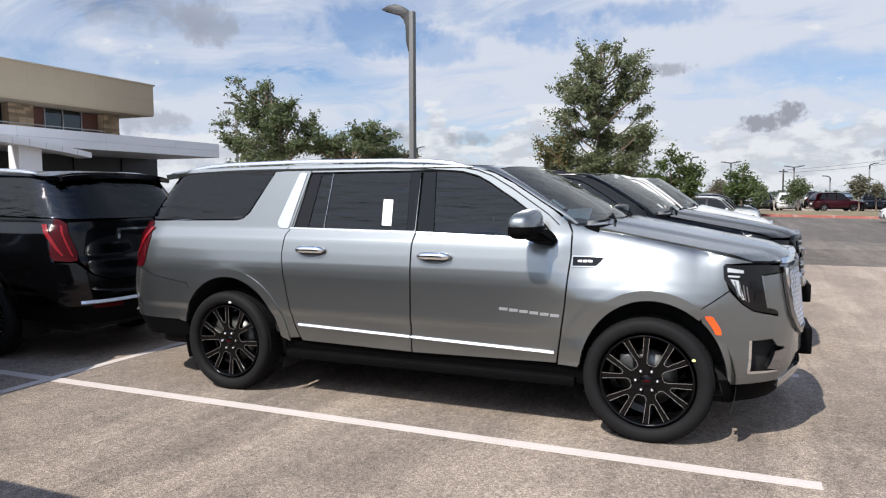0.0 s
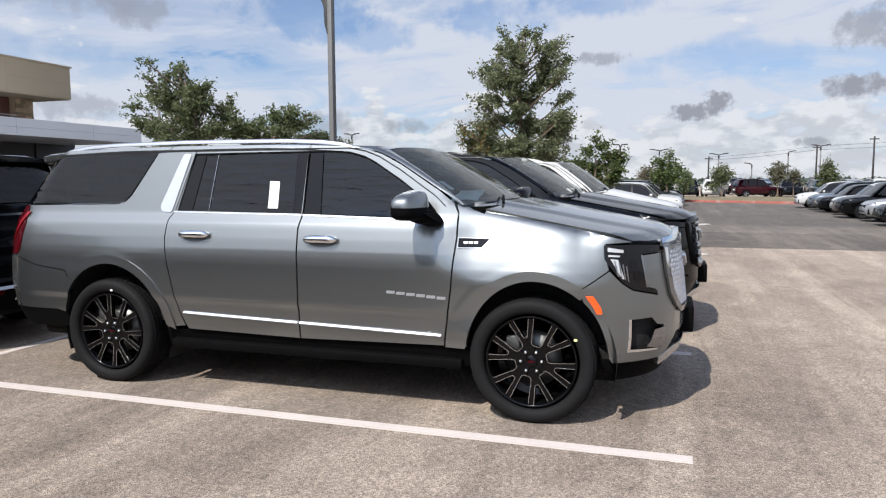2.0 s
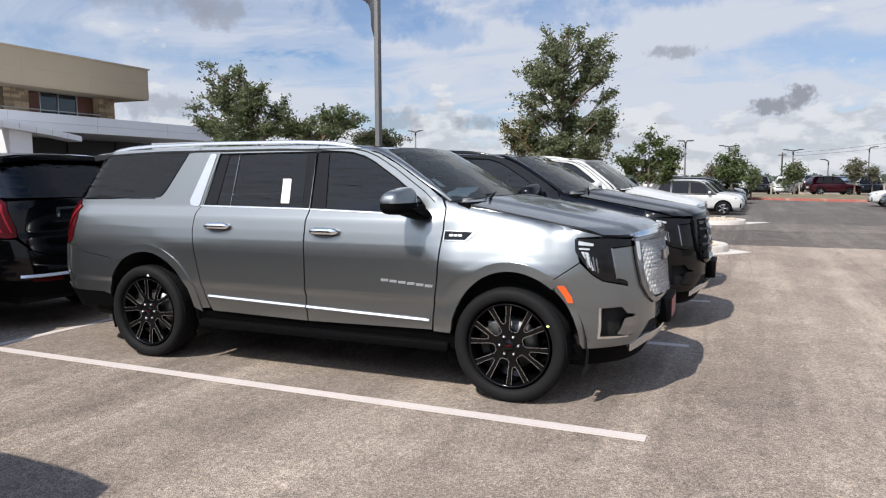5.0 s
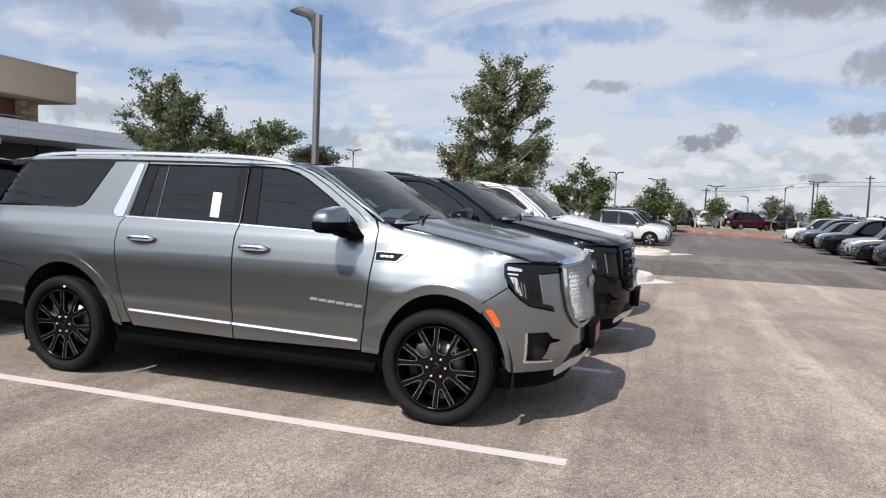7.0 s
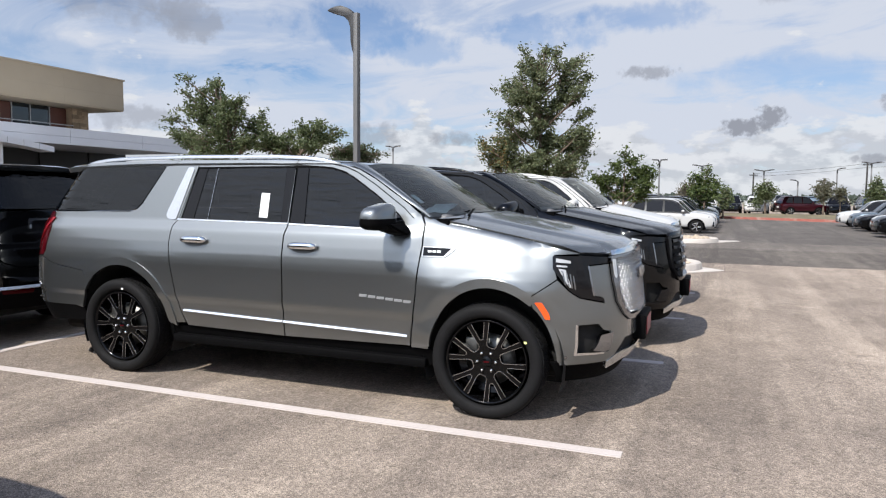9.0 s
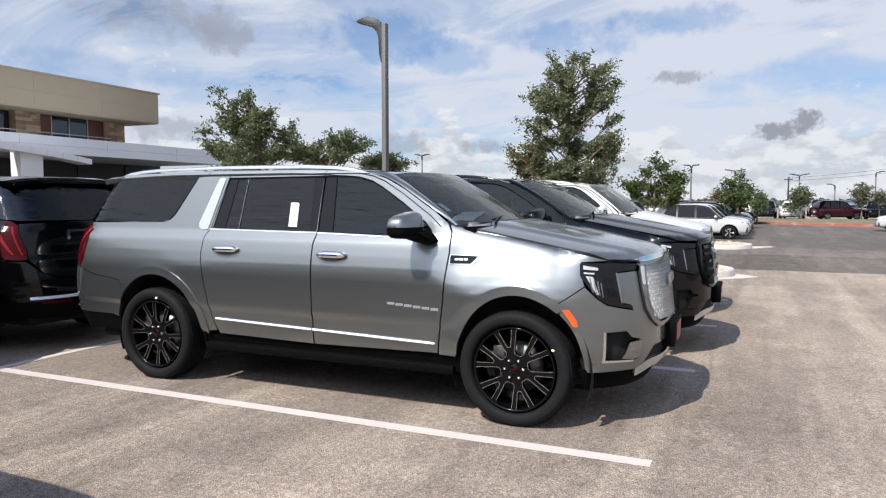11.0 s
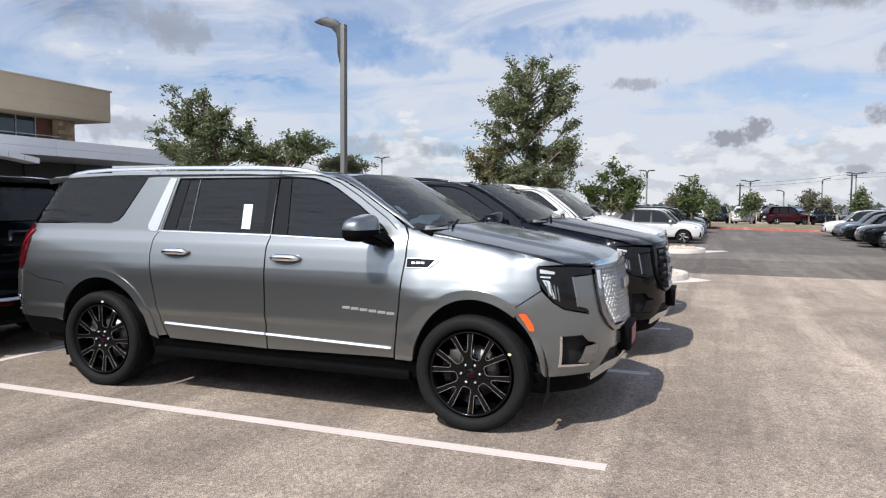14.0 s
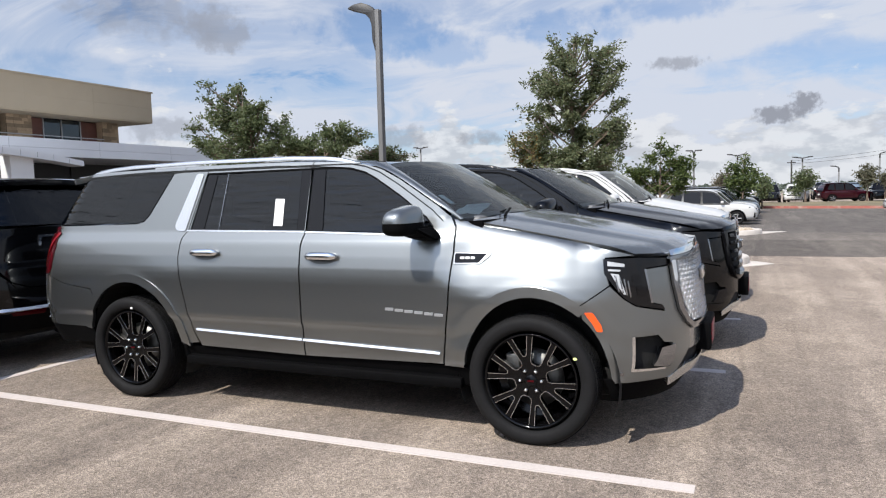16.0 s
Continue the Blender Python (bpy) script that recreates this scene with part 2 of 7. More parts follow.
PLASTIC = material("black_plastic", (0.0035, 0.0035, 0.0038), 0.6, 0, 0, 0.15, 9, 0.1, 400, 0.2, spec=0.03)
LINER = material("wheel_liner", (0.003, 0.003, 0.003), 0.9, 0, 0, 0.3, 8, 0.1, 60, 0.3)
RUBBER = material("tyre_rubber", (0.0065, 0.0065, 0.007), 0.75, 0, 0, 0.2, 12, 0.12, 150, 0.25, spec=0.2)
CHROME = material("chrome", (0.78, 0.79, 0.80), 0.08, 1.0, 0, 0.03, 5)
SATIN = material("satin_silver_trim", (0.60, 0.61, 0.62), 0.26, 0.9, 0.3, 0.04, 5)
DARK_CHROME = material("dark_chrome", (0.30, 0.31, 0.33), 0.14, 1.0, 0, 0.05, 5)
RIM_BLACK = material("gloss_black_wheel", (0.0022, 0.0022, 0.0026), 0.12, 0, 0.0, 0.1, 10, spec=0.22)
RIM_CUT = material("machined_metal", (0.56, 0.56, 0.57), 0.26, 1.0, 0, 0.05, 30)
GLASS = tinted_glass("privacy_glass", (0.035, 0.037, 0.04))
GLASS_FRONT = tinted_glass("windscreen_glass", (0.84, 0.90, 0.87), ior=1.85)
GLASS_DOOR = tinted_glass("front_door_glass", (0.035, 0.037, 0.04))
RED_GLOW = material("bright_red_lens", (0.19, 0.006, 0.010), 0.15, 0, 0.0, 0.1, 14, spec=0.2)
RED_LENS = material("red_lens", (0.045, 0.002, 0.004), 0.12, 0, 0.0, 0.15, 14, spec=0.12)
ORANGE_LENS = material("orange_reflector", (0.85, 0.10, 0.012), 0.25, 0, 0.8, 0.08, 40)
WHITE_LENS = material("white_light_guide", (0.42, 0.44, 0.46), 0.2, 0, 0.8, 0.04, 20)
CLEAR_DARK = material("smoked_lens", (0.006, 0.006, 0.007), 0.08, 0.0, 0.0, 0.2, 14, spec=0.3)
PAPER = material("white_paper", (0.80, 0.80, 0.78), 0.7, 0, 0, 0.04, 20)
PAPER_BLUE = material("pale_blue_paper", (0.80, 0.88, 0.88), 0.7, 0, 0, 0.2, 12)
INK = material("printed_ink", (0.45, 0.42, 0.42), 0.7, 0, 0, 0.1, 30)
RED_INK = material("red_badge", (0.35, 0.01, 0.03), 0.3, 0, 0.5, 0.1, 30)
BADGE_SILVER = material("badge_silver", (0.30, 0.31, 0.32), 0.38, 0.2, 0.3, 0.04, 20)
# body-coloured recess made darker: the shade under the handle is in the colour
HANDLE_CUP = material("handle_recess_shade", (0.05, 0.052, 0.052), 0.35, 0.6, 0.5, 0.05, 8)
LEATHER = material("dark_seat_leather", (0.11, 0.11, 0.112), 0.5, 0, 0, 0.2, 10, 0.1, 200, 0.2)
YELLOW = material("yellow_tag", (0.75, 0.78, 0.30), 0.6, 0, 0, 0.05, 30)
STEEL = material("brake_steel", (0.12, 0.12, 0.115), 0.45, 1.0, 0, 0.15, 20)


# ---- mesh helpers ----
def mesh_object(name, verts, faces, mat, parent=None, label="", normals=None, smooth=True):
    me = bpy.data.meshes.new(name)
    me.from_pydata([tuple(v) for v in verts], [], [tuple(f) for f in faces])
    if smooth:
        me.polygons.foreach_set("use_smooth", [True] * len(me.polygons))
    me.materials.append(mat)
    me.update()
    if normals is not None:
        me.normals_split_custom_set_from_vertices([tuple(n) for n in normals])
    ob = new(name, me)
    if parent is not None:
        ob.parent = parent
    if label:
        ob["label"] = label
    return ob


def part(name, bm, mat, parent=None, label="", smooth=None):
    """Links a bmesh as one mesh object; smooth: the angle in degrees under which edges are shaded round."""
    me = bpy.data.meshes.new(name)
    if smooth:
        for f in bm.faces:
            f.smooth = True
        lim = radians(smooth)
        for e in bm.edges:
            if len(e.link_faces) != 2 or e.calc_face_angle(0) > lim:
                e.smooth = False
    bm.to_mesh(me)
    bm.free()
    me.materials.append(mat)
    ob = new(name, me)
    if parent is not None:
        ob.parent = parent
    if label:
        ob["label"] = label
    return ob


def add_box(bm, lo, hi, bevel=0.0, m=None, seg=2):
    r = bmesh.ops.create_cube(bm, size=1.0)
    vs = r["verts"]
    c, s = [(a + b) / 2 for a, b in zip(lo, hi)], [b - a for a, b in zip(lo, hi)]
    for v in vs:
        v.co = Vector((c[0] + v.co.x * s[0], c[1] + v.co.y * s[1], c[2] + v.co.z * s[2]))
    if bevel:
        es = list({e for v in vs for e in v.link_edges})
        rr = bmesh.ops.bevel(bm, geom=es, offset=bevel, segments=seg, affect="EDGES", profile=0.5)
        vs = list({v for f in rr["faces"] for v in f.verts} | {v for v in vs if v.is_valid})
    if m is not None:
        bmesh.ops.transform(bm, matrix=m, verts=[v for v in vs if v.is_valid])
    return vs


def box_bm(lo, hi, bevel=0.0, seg=2):
    bm = bmesh.new()
    add_box(bm, lo, hi, bevel, None, seg)
    return bm


def add_tube(bm, pts, radii, n=8, cap=True):
    """A tapered round bar along points."""
    rings = []
    pts = [Vector(p) for p in pts]
    if not hasattr(radii, "__len__"):
        radii = [radii] * len(pts)
    side = None
    for i, p in enumerate(pts):
        d = (pts[min(i + 1, len(pts) - 1)] - pts[max(i - 1, 0)]).normalized()
        if side is None:
            side = d.orthogonal().normalized()
        side = (side - d * side.dot(d)).normalized()
        other = d.cross(side)
        rings.append([bm.verts.new(p + (side * math.cos(a) + other * math.sin(a)) * radii[i]) for a in [2 * math.pi * k / n for k in range(n)]])
    for a, b in zip(rings, rings[1:]):
        for k in range(n):
            bm.faces.new((a[k], a[(k + 1) % n], b[(k + 1) % n], b[k]))
    if cap:
        bm.faces.new(rings[0][::-1]), bm.faces.new(rings[-1])


def lathe(profile, n=48, axis="y"):
    """Turns (radius, along) pairs round an axis: verts and faces."""
    vs, fs = [], []
    k = len(profile)
    for i in range(n):
        a = 2 * math.pi * i / n
        for r, h in profile:
            vs.append((r * math.cos(a), h, r * math.sin(a)) if axis == "y" else (r * math.cos(a), r * math.sin(a), h))
    for i in range(n):
        j = (i + 1) % n
        for q in range(k - 1):
            fs.append((i * k + q, i * k + q + 1, j * k + q + 1, j * k + q))
    return vs, fs


def prism(outline, depth0, depth1, to3d, bevel=0.0):
    """A flat outline given thickness: to3d(a, b, d)."""
    bm = bmesh.new()
    lo = [bm.verts.new(to3d(a, b, depth0)) for a, b in outline]
    hi = [bm.verts.new(to3d(a, b, depth1)) for a, b in outline]
    n = len(outline)
    bm.faces.new(lo[::-1]), bm.faces.new(hi)
    for i in range(n):
        bm.faces.new((lo[i], lo[(i + 1) % n], hi[(i + 1) % n], hi[i]))
    bmesh.ops.recalc_face_normals(bm, faces=bm.faces[:])
    if bevel:
        bmesh.ops.bevel(bm, geom=bm.edges[:], offset=bevel, segments=2, affect="EDGES", profile=0.5)
    return bm


def inside(poly, p):
    """Which of the points lie in the polygon."""
    x, y = p[:, 0], p[:, 1]
    c = np.zeros(len(p), bool)
    for (x0, y0), (x1, y1) in zip(poly, np.roll(poly, -1, axis=0)):
        if y0 != y1:
            c ^= ((y0 > y) != (y1 > y)) & (x < (x1 - x0) * (y - y0) / (y1 - y0) + x0)
    return c


def dense(poly, step):
    out = []
    for a, b in zip(poly, np.roll(poly, -1, axis=0)):
        n = max(1, int(np.ceil(np.hypot(*(b - a)) / step)))
        out += [a + (b - a) * k / n for k in range(n)]
    return np.array(out)


def shrink(poly, g):
    """The outline drawn in by g, for the gaps between panels."""
    poly = np.array(poly, float)
    area = sum(a[0] * b[1] - a[1] * b[0] for a, b in zip(poly, np.roll(poly, -1, axis=0)))
    s = 1.0 if area > 0 else -1.0
    prev, nxt = np.roll(poly, 1, axis=0), np.roll(poly, -1, axis=0)
    d0, d1 = poly - prev, nxt - poly
    d0 /= np.linalg.norm(d0, axis=1)[:, None] + 1e-9
    d1 /= np.linalg.norm(d1, axis=1)[:, None] + 1e-9
    n0, n1 = np.c_[-d0[:, 1], d0[:, 0]] * s, np.c_[-d1[:, 1], d1[:, 0]] * s
    n = n0 + n1
    n /= np.maximum(0.35, (1 + np.sum(n0 * n1, axis=1)))[:, None]
    return poly + n * g


def round_corners(poly, r, n=3):
    """Each corner of the outline turned into a short arc."""
    poly, out = [np.array(p, float) for p in poly], []
    for i, p in enumerate(poly):
        a, b = poly[i - 1] - p, poly[(i + 1) % len(poly)] - p
        la, lb = np.linalg.norm(a), np.linalg.norm(b)
        k = min(r, la * 0.45, lb * 0.45)
        s, e = p + a / la * k, p + b / lb * k
        for q in range(n + 1):
            t = q / n
            out.append(s * (1 - t) ** 2 + p * 2 * t * (1 - t) + e * t * t)
    return np.array(out)


def sheet(name, outline, surface, step, mat, parent, rim=0.018, gap=0.0, holes=(), label="", mirror=False, both=False):
    """A panel: the outline (with holes) filled on a curved surface, its edges turned inwards by rim. mirror: on the other side of the car; both: one mesh over the two sides."""
    from mathutils import geometry
    loops = [dense(shrink(outline, gap) if gap else np.array(outline, float), step)]
    loops += [dense(shrink(h, -gap) if gap else np.array(h, float), step) for h in holes]
    pts, edges = [], []
    for lp in loops:
        o = len(pts)
        pts += [tuple(p) for p in lp]
        edges += [(o + k, o + (k + 1) % len(lp)) for k in range(len(lp))]
    lo, hi = loops[0].min(0), loops[0].max(0)
    gx = np.arange(lo[0] + step / 2, hi[0], step)
    gy = np.arange(lo[1] + step / 2, hi[1], step)
    grid = np.array([(a, b) for a in gx for b in gy])
    if len(grid):
        ok = inside(loops[0], grid)
        for h in loops[1:]:
            ok &= ~inside(h, grid)
        bd = np.array(pts)
        grid = grid[ok]
        if len(grid):
            far = np.array([np.min(np.sum((bd - q) ** 2, axis=1)) for q in grid]) > (0.45 * step) ** 2
            pts += [tuple(p) for p in grid[far]]
    v2, _, tri, _, _, _ = geometry.delaunay_2d_cdt([Vector(p) for p in pts], edges, [], 0, 1e-6)
    v2 = np.array([tuple(v) for v in v2])
    tri = np.array([tuple(t) for t in tri])
    mid = v2[tri].mean(axis=1)
    ok = inside(loops[0], mid)
    for h in loops[1:]:
        ok &= ~inside(h, mid)
    tri = tri[ok]
    e = 1e-3
    pos = surface(v2[:, 0], v2[:, 1])
    du = surface(v2[:, 0] + e, v2[:, 1]) - surface(v2[:, 0] - e, v2[:, 1])
    dv = surface(v2[:, 0], v2[:, 1] + e) - surface(v2[:, 0], v2[:, 1] - e)
    nor = np.cross(du, dv)
    nor /= np.linalg.norm(nor, axis=1)[:, None] + 1e-12
    count = {}
    for t in tri:
        for k in range(3):
            key = (t[k], t[(k + 1) % 3])
            count[tuple(sorted(key))] = None if tuple(sorted(key)) in count else key
    border = [k for k in count.values() if k is not None]
    verts, norms, faces = [pos], [nor], [tuple(t) for t in tri]
    base = len(pos)
    if rim:
        ev, en = [], []
        for a, b in border:
            outw = np.cross(pos[b] - pos[a], (nor[a] + nor[b]) / 2)
            outw = outw / (np.linalg.norm(outw) + 1e-12)
            o = base + len(ev)
            ev += [pos[a], pos[b], pos[b] - nor[b] * rim, pos[a] - nor[a] * rim]
            en += [outw] * 4
            faces.append((o + 1, o, o + 3, o + 2))
        verts.append(np.array(ev)), norms.append(np.array(en))
    V, Nn = np.vstack(verts), np.vstack(norms)
    F = faces
    flip = np.array((1, -1, 1))
    if mirror:
        V, Nn, F = V * flip, Nn * flip, [f[::-1] for f in F]
    elif both:
        k = len(V)
        V, Nn, F = np.vstack((V, V * flip)), np.vstack((Nn, Nn * flip)), F + [tuple(k + i for i in f[::-1]) for f in F]
    return mesh_object(name, V, F, mat, parent, label, Nn)


# ---- the large sport utility vehicle ----
def smooth_curve(pts, sigma=0.012):
    zs = np.linspace(-0.2, 2.4, 1041)
    v = np.interp(zs, [p[0] for p in pts], [p[1] for p in pts])
    k = np.exp(-0.5 * (np.arange(-30, 31) * (zs[1] - zs[0]) / sigma) ** 2)
    v = np.convolve(np.pad(v, 30, mode="edge"), k / k.sum(), mode="valid")
    return lambda z: np.interp(z, zs, v)


def step01(a, b, x):
    t = np.clip((x - a) / (b - a), 0, 1)
    return t * t * (3 - 2 * t)


HALF = 1.02
PHI = np.linspace(0, math.pi / 2, 160)
_fx, _fy = 3.5 + 0.87 * np.sin(PHI) ** 1.0526, -HALF * np.cos(PHI) ** (2 / 3)
_rx, _ry = -0.75 - 0.55 * np.sin(PHI) ** 0.909, -HALF * np.cos(PHI) ** 0.5
_flen = np.r_[0, np.cumsum(np.hypot(np.diff(_fx), np.diff(_fy)))]
_rlen = np.r_[0, np.cumsum(np.hypot(np.diff(_rx), np.diff(_ry)))]
PU = np.r_[-0.75 - _rlen[::-1], np.linspace(-0.70, 3.45, 60), 3.5 + _flen]
PX = np.r_[_rx[::-1], np.linspace(-0.70, 3.45, 60), _fx]
PY = np.r_[_ry[::-1], np.full(60, -HALF), _fy]

SIDE_IN = smooth_curve([(0.25, 0.13), (0.40, 0.092), (0.50, 0.064), (0.58, 0.049), (0.64, 0.044), (0.662, 0.042), (0.684, 0.033), (0.706, 0.0225), (0.73, 0.0195), (0.80, 0.016), (0.92, 0.006), (1.0, 0.0),
                        (1.05, 0.0015), (1.10, 0.007), (1.18, 0.023), (1.262, 0.045), (1.290, 0.055), (1.36, 0.103), (1.84, 0.232), (1.90, 0.27)], 0.007)
FENDER_IN = smooth_curve([(0.25, 0.11), (0.40, 0.06), (0.50, 0.022), (0.58, 0.008), (0.70, 0.024), (0.80, 0.014), (0.88, 0.004), (0.93, 0.0), (1.00, 0.012), (1.07, 0.036), (1.14, 0.065), (1.22, 0.097), (1.30, 0.128), (1.42, 0.174)])
FRONT_IN = smooth_curve([(0.2, 0.16), (0.36, 0.05), (0.44, 0.015), (0.56, 0.0), (0.74, 0.0), (0.95, 0.022), (1.20, 0.055), (1.30, 0.09)])
REAR_IN = smooth_curve([(0.2, 0.16), (0.42, 0.06), (0.55, 0.0), (0.80, 0.0), (0.98, 0.03), (1.05, 0.06), (1.40, 0.11), (1.86, 0.45), (1.95, 0.50)])
AXLES = (0.0, 3.407)
HUB_Z = 0.41


def hood_edge(x):
    return 1.432 - 0.187 * (x - 2.9) 


def skin(u, z, off=0.0):
    """The body's outer surface on its right side: u runs along the plan from the middle of the tail to the middle of the nose."""
    u, z = np.asarray(u, float), np.asarray(z, float)
    x, y = np.interp(u, PU, PX), np.interp(u, PU, PY)
    du = 2e-3
    tx, ty = np.interp(u + du, PU, PX) - np.interp(u - du, PU, PX), np.interp(u + du, PU, PY) - np.interp(u - du, PU, PY)
    ln = np.hypot(tx, ty) + 1e-12
    ox, oy = ty / ln, -tx / ln
    inset = SIDE_IN(z)
    top = hood_edge(x)
    k = np.clip((z - (top - 0.11)) / 0.11, 0, 0.995)
    roll = 0.05 * (1 - np.sqrt(1 - k * k)) + FENDER_IN(z)
    fend = step01(2.72, 3.08, x) * (1 - step01(3.80, 4.08, x))
    inset = inset * (1 - fend) + roll * fend
    inset = inset * (1 - 0.8 * step01(3.70, 4.05, x))
    # swollen lips round the wheel openings
    for ax in AXLES:
        r = np.hypot((x - ax - 0.02) * 1.02, z - HUB_Z)
        inset = inset - 0.003 * (1 - step01(0.60, 0.66, r)) * step01(4.05, 3.85, x) * step01(0.40, 0.80, z)
    y2 = y * (1 - inset / HALF)
    wf, wr = step01(3.45, 4.15, x), step01(-0.15, -1.25, x)
    x2 = x - wf * FRONT_IN(z) + wr * REAR_IN(z)
    return np.stack((x2 + ox * off, y2 + oy * off, z), axis=-1)


def on_x(x, z):
    """The plan coordinate of the side's point at (x, z)."""
    us = PU[np.interp(PU, PU, np.arange(len(PU))).astype(int)]
    xs = skin(us, np.full(len(us), z))[:, 0]
    k = np.argsort(xs, kind="stable")
    return (float(np.interp(x, xs[k], us[k])), z)


def on_front(y, z):
    us = np.linspace(3.5, PU[-1], 500)
    ys = skin(us, np.full(500, z))[:, 1]
    return (float(np.interp(-abs(y), ys, us)), z)


def on_rear(y, z):
    us = np.linspace(PU[0], -0.75, 500)
    ys = skin(us, np.full(500, z))[:, 1]
    k = np.argsort(ys)
    return (float(np.interp(-abs(y), ys[k], us[k])), z)


def roof_z(x, y):
    side = np.abs(y) / 0.80
    return 1.905 - 0.058 * side ** 3.2 - 0.05 * step01(1.3, 2.45, x) - 0.03 * step01(0.2, -0.95, x)


def roof_surface(x, y):
    return np.stack((x, y, roof_z(x, y)), axis=-1)


def hood_z(x, y):
    a = np.clip(np.abs(y) / 0.87, 0, 1.05)
    z = hood_edge(x) + 0.070 * (1 - a ** 2.4) + 0.014 * (1 - step01(0.50, 0.62, np.abs(y) + 0.06 * (x - 3.6)))
    nose = np.interp(-np.clip(np.abs(y), 0, 1.0), _fy, _fx) - 0.05
    return z - 0.035 * step01(-0.16, 0.0, x - nose) ** 1.5


def hood_surface(x, y):
    return np.stack((x, y, hood_z(x, y)), axis=-1)


def screen_surface(a, s):
    """The windscreen: a across from -1 to 1, s from the cowl up."""
    bottom = np.stack((2.93 + 0.20 * (1 - a * a), 0.845 * a, 1.425 + 0.03 * (1 - a * a)), axis=-1)
    top = np.stack((2.30 + 0.12 * (1 - a * a), 0.70 * a, 1.828 + 0.035 * (1 - a * a)), axis=-1)
    s = s[..., None]
    bow = np.stack((0.05 * np.ones_like(a), 0 * a, 0.03 * np.ones_like(a)), axis=-1) * (s * (1 - s))
    return bottom * (1 - s) + top * s + bow


def arch(cx, rx, rz, a0, a1, n=16):
    return [(cx + rx * math.cos(radians(a)), HUB_Z + rz * math.sin(radians(a))) for a in np.linspace(a0, a1, n)]


def strip(line, w):
    """A band of height w along a line of (x, z)."""
    up = [(x, z + w / 2) for x, z in line]
    lo = [(x, z - w / 2) for x, z in reversed(line)]
    return up + lo


def wheel_parts(parent, m, side, n=64, detail=True):
    """A twenty-two inch wheel; side -1 is the car's right."""
    def put(ob):
        ob.matrix_basis = m @ Matrix.Diagonal((1, -side, 1, 1)) if side > 0 else m
        return ob

    prof = [(0.290, 0.10), (0.300, 0.085), (0.318, -0.095), (0.325, -0.118), (0.345, -0.131), (0.375, -0.134), (0.398, -0.126), (0.410, -0.108), (0.4135, -0.085), (0.4145, 0.0),
            (0.4135, 0.085), (0.404, 0.118), (0.36, 0.134), (0.31, 0.12), (0.290, 0.10)]
    vs, fs = lathe(prof, n)
    if detail:
        # tread blocks and shoulder lugs
        for row, (h, w, count, r) in enumerate(((-0.112, 0.026, 72, 0.4125), (-0.074, 0.030, 60, 0.4195), (-0.036, 0.028, 60, 0.4195), (0.0, 0.028, 60, 0.4195), (0.036, 0.028, 60, 0.4195), (0.074, 0.03, 60, 0.4195))):
            for i in range(count):
                a = 2 * math.pi * (i + 0.33 * row) / count
                half = math.pi / count * 0.78
                skew = 0.03 * (1 if row % 2 else -1)
                o = len(vs)
                for rr in (r - 0.012, r):
                    tilt = -0.016 if row == 0 else 0.0
                    for da, dh in ((-half, -w / 2), (half, -w / 2), (half, w / 2), (-half, w / 2)):
                        rad = rr + (tilt if dh < 0 else 0.0)
                        aa = a + da + skew * dh / w
                        vs.append((rad * math.cos(aa), h + dh, rad * math.sin(aa)))
                fs += [tuple(o + k for k in q) for q in ((4, 7, 6, 5), (0, 1, 5, 4), (1, 2, 6, 5), (2, 3, 7, 6), (3, 0, 4, 7))]
    wheel = put(mesh_object("wheel", *lathe([(0.0, 0.06), (0.26, 0.06), (0.285, 0.03), (0.282, -0.06), (0.290, -0.100), (0.300, -0.112), (0.305, -0.108), (0.302, -0.09), (0.30, 0.10), (0.0, 0.10)], n), RIM_BLACK, parent, "gloss black alloy wheel with machined edges"))
    tyre = mesh_object("tyre", vs, fs, RUBBER, wheel, "black all-season tyre", smooth=not detail)
    if detail:
        me = tyre.data
        me.polygons.foreach_set("use_smooth", [i < n * (len(prof) - 1) for i in range(len(me.polygons))])
    # brake disc and calliper behind the spokes
    mesh_object("brake_disc", *lathe([(0.07, 0.0), (0.19, 0.0), (0.19, 0.02), (0.07, 0.02)], 32), STEEL, wheel, "grey brake disc")
    bm = bmesh.new()
    add_box(bm, (-0.18, -0.035, 0.02), (-0.085, 0.04, 0.16), 0.015)
    part("brake_calliper", bm, STEEL, wheel, "bare metal brake calliper", 40)

    def spoke_bar(bm, p0, p1, w0, w1, y0, y1, thick):
        d = Vector((p1[0] - p0[0], p1[1] - p0[1])).normalized()
        nx = Vector((-d.y, d.x))
        q = []
        for p, w, y in ((p0, w0, y0), (p1, w1, y1)):
            for s, dy in ((-1, 0), (-0.72, -0.0012), (0.72, -0.0012), (1, 0), (1, thick), (-1, thick)):
                q.append(bm.verts.new((p[0] + nx.x * s * w / 2, y + dy, p[1] + nx.y * s * w / 2)))
        for i in range(6):
            j = (i + 1) % 6
            bm.faces.new((q[i], q[j], q[j + 6], q[i + 6]))
        bm.faces.new(q[:6][::-1]), bm.faces.new(q[6:])
        return nx

    # six forked spokes: the outline of one, by radius and offset from its middle line
    flank = [(0.0909, 0.0525), (0.0985, 0.0385), (0.112, 0.0305), (0.130, 0.0322), (0.274, 0.0853)]
    fork = [(0.283, 0.050), (0.172, 0.0165), (0.160, 0.0095)]
    half = flank + [(0.281, 0.067)] + fork
    outline = [(0.0, 0.0)] + [(r, -s) for r, s in half] + [(r, s) for r, s in half[::-1]]

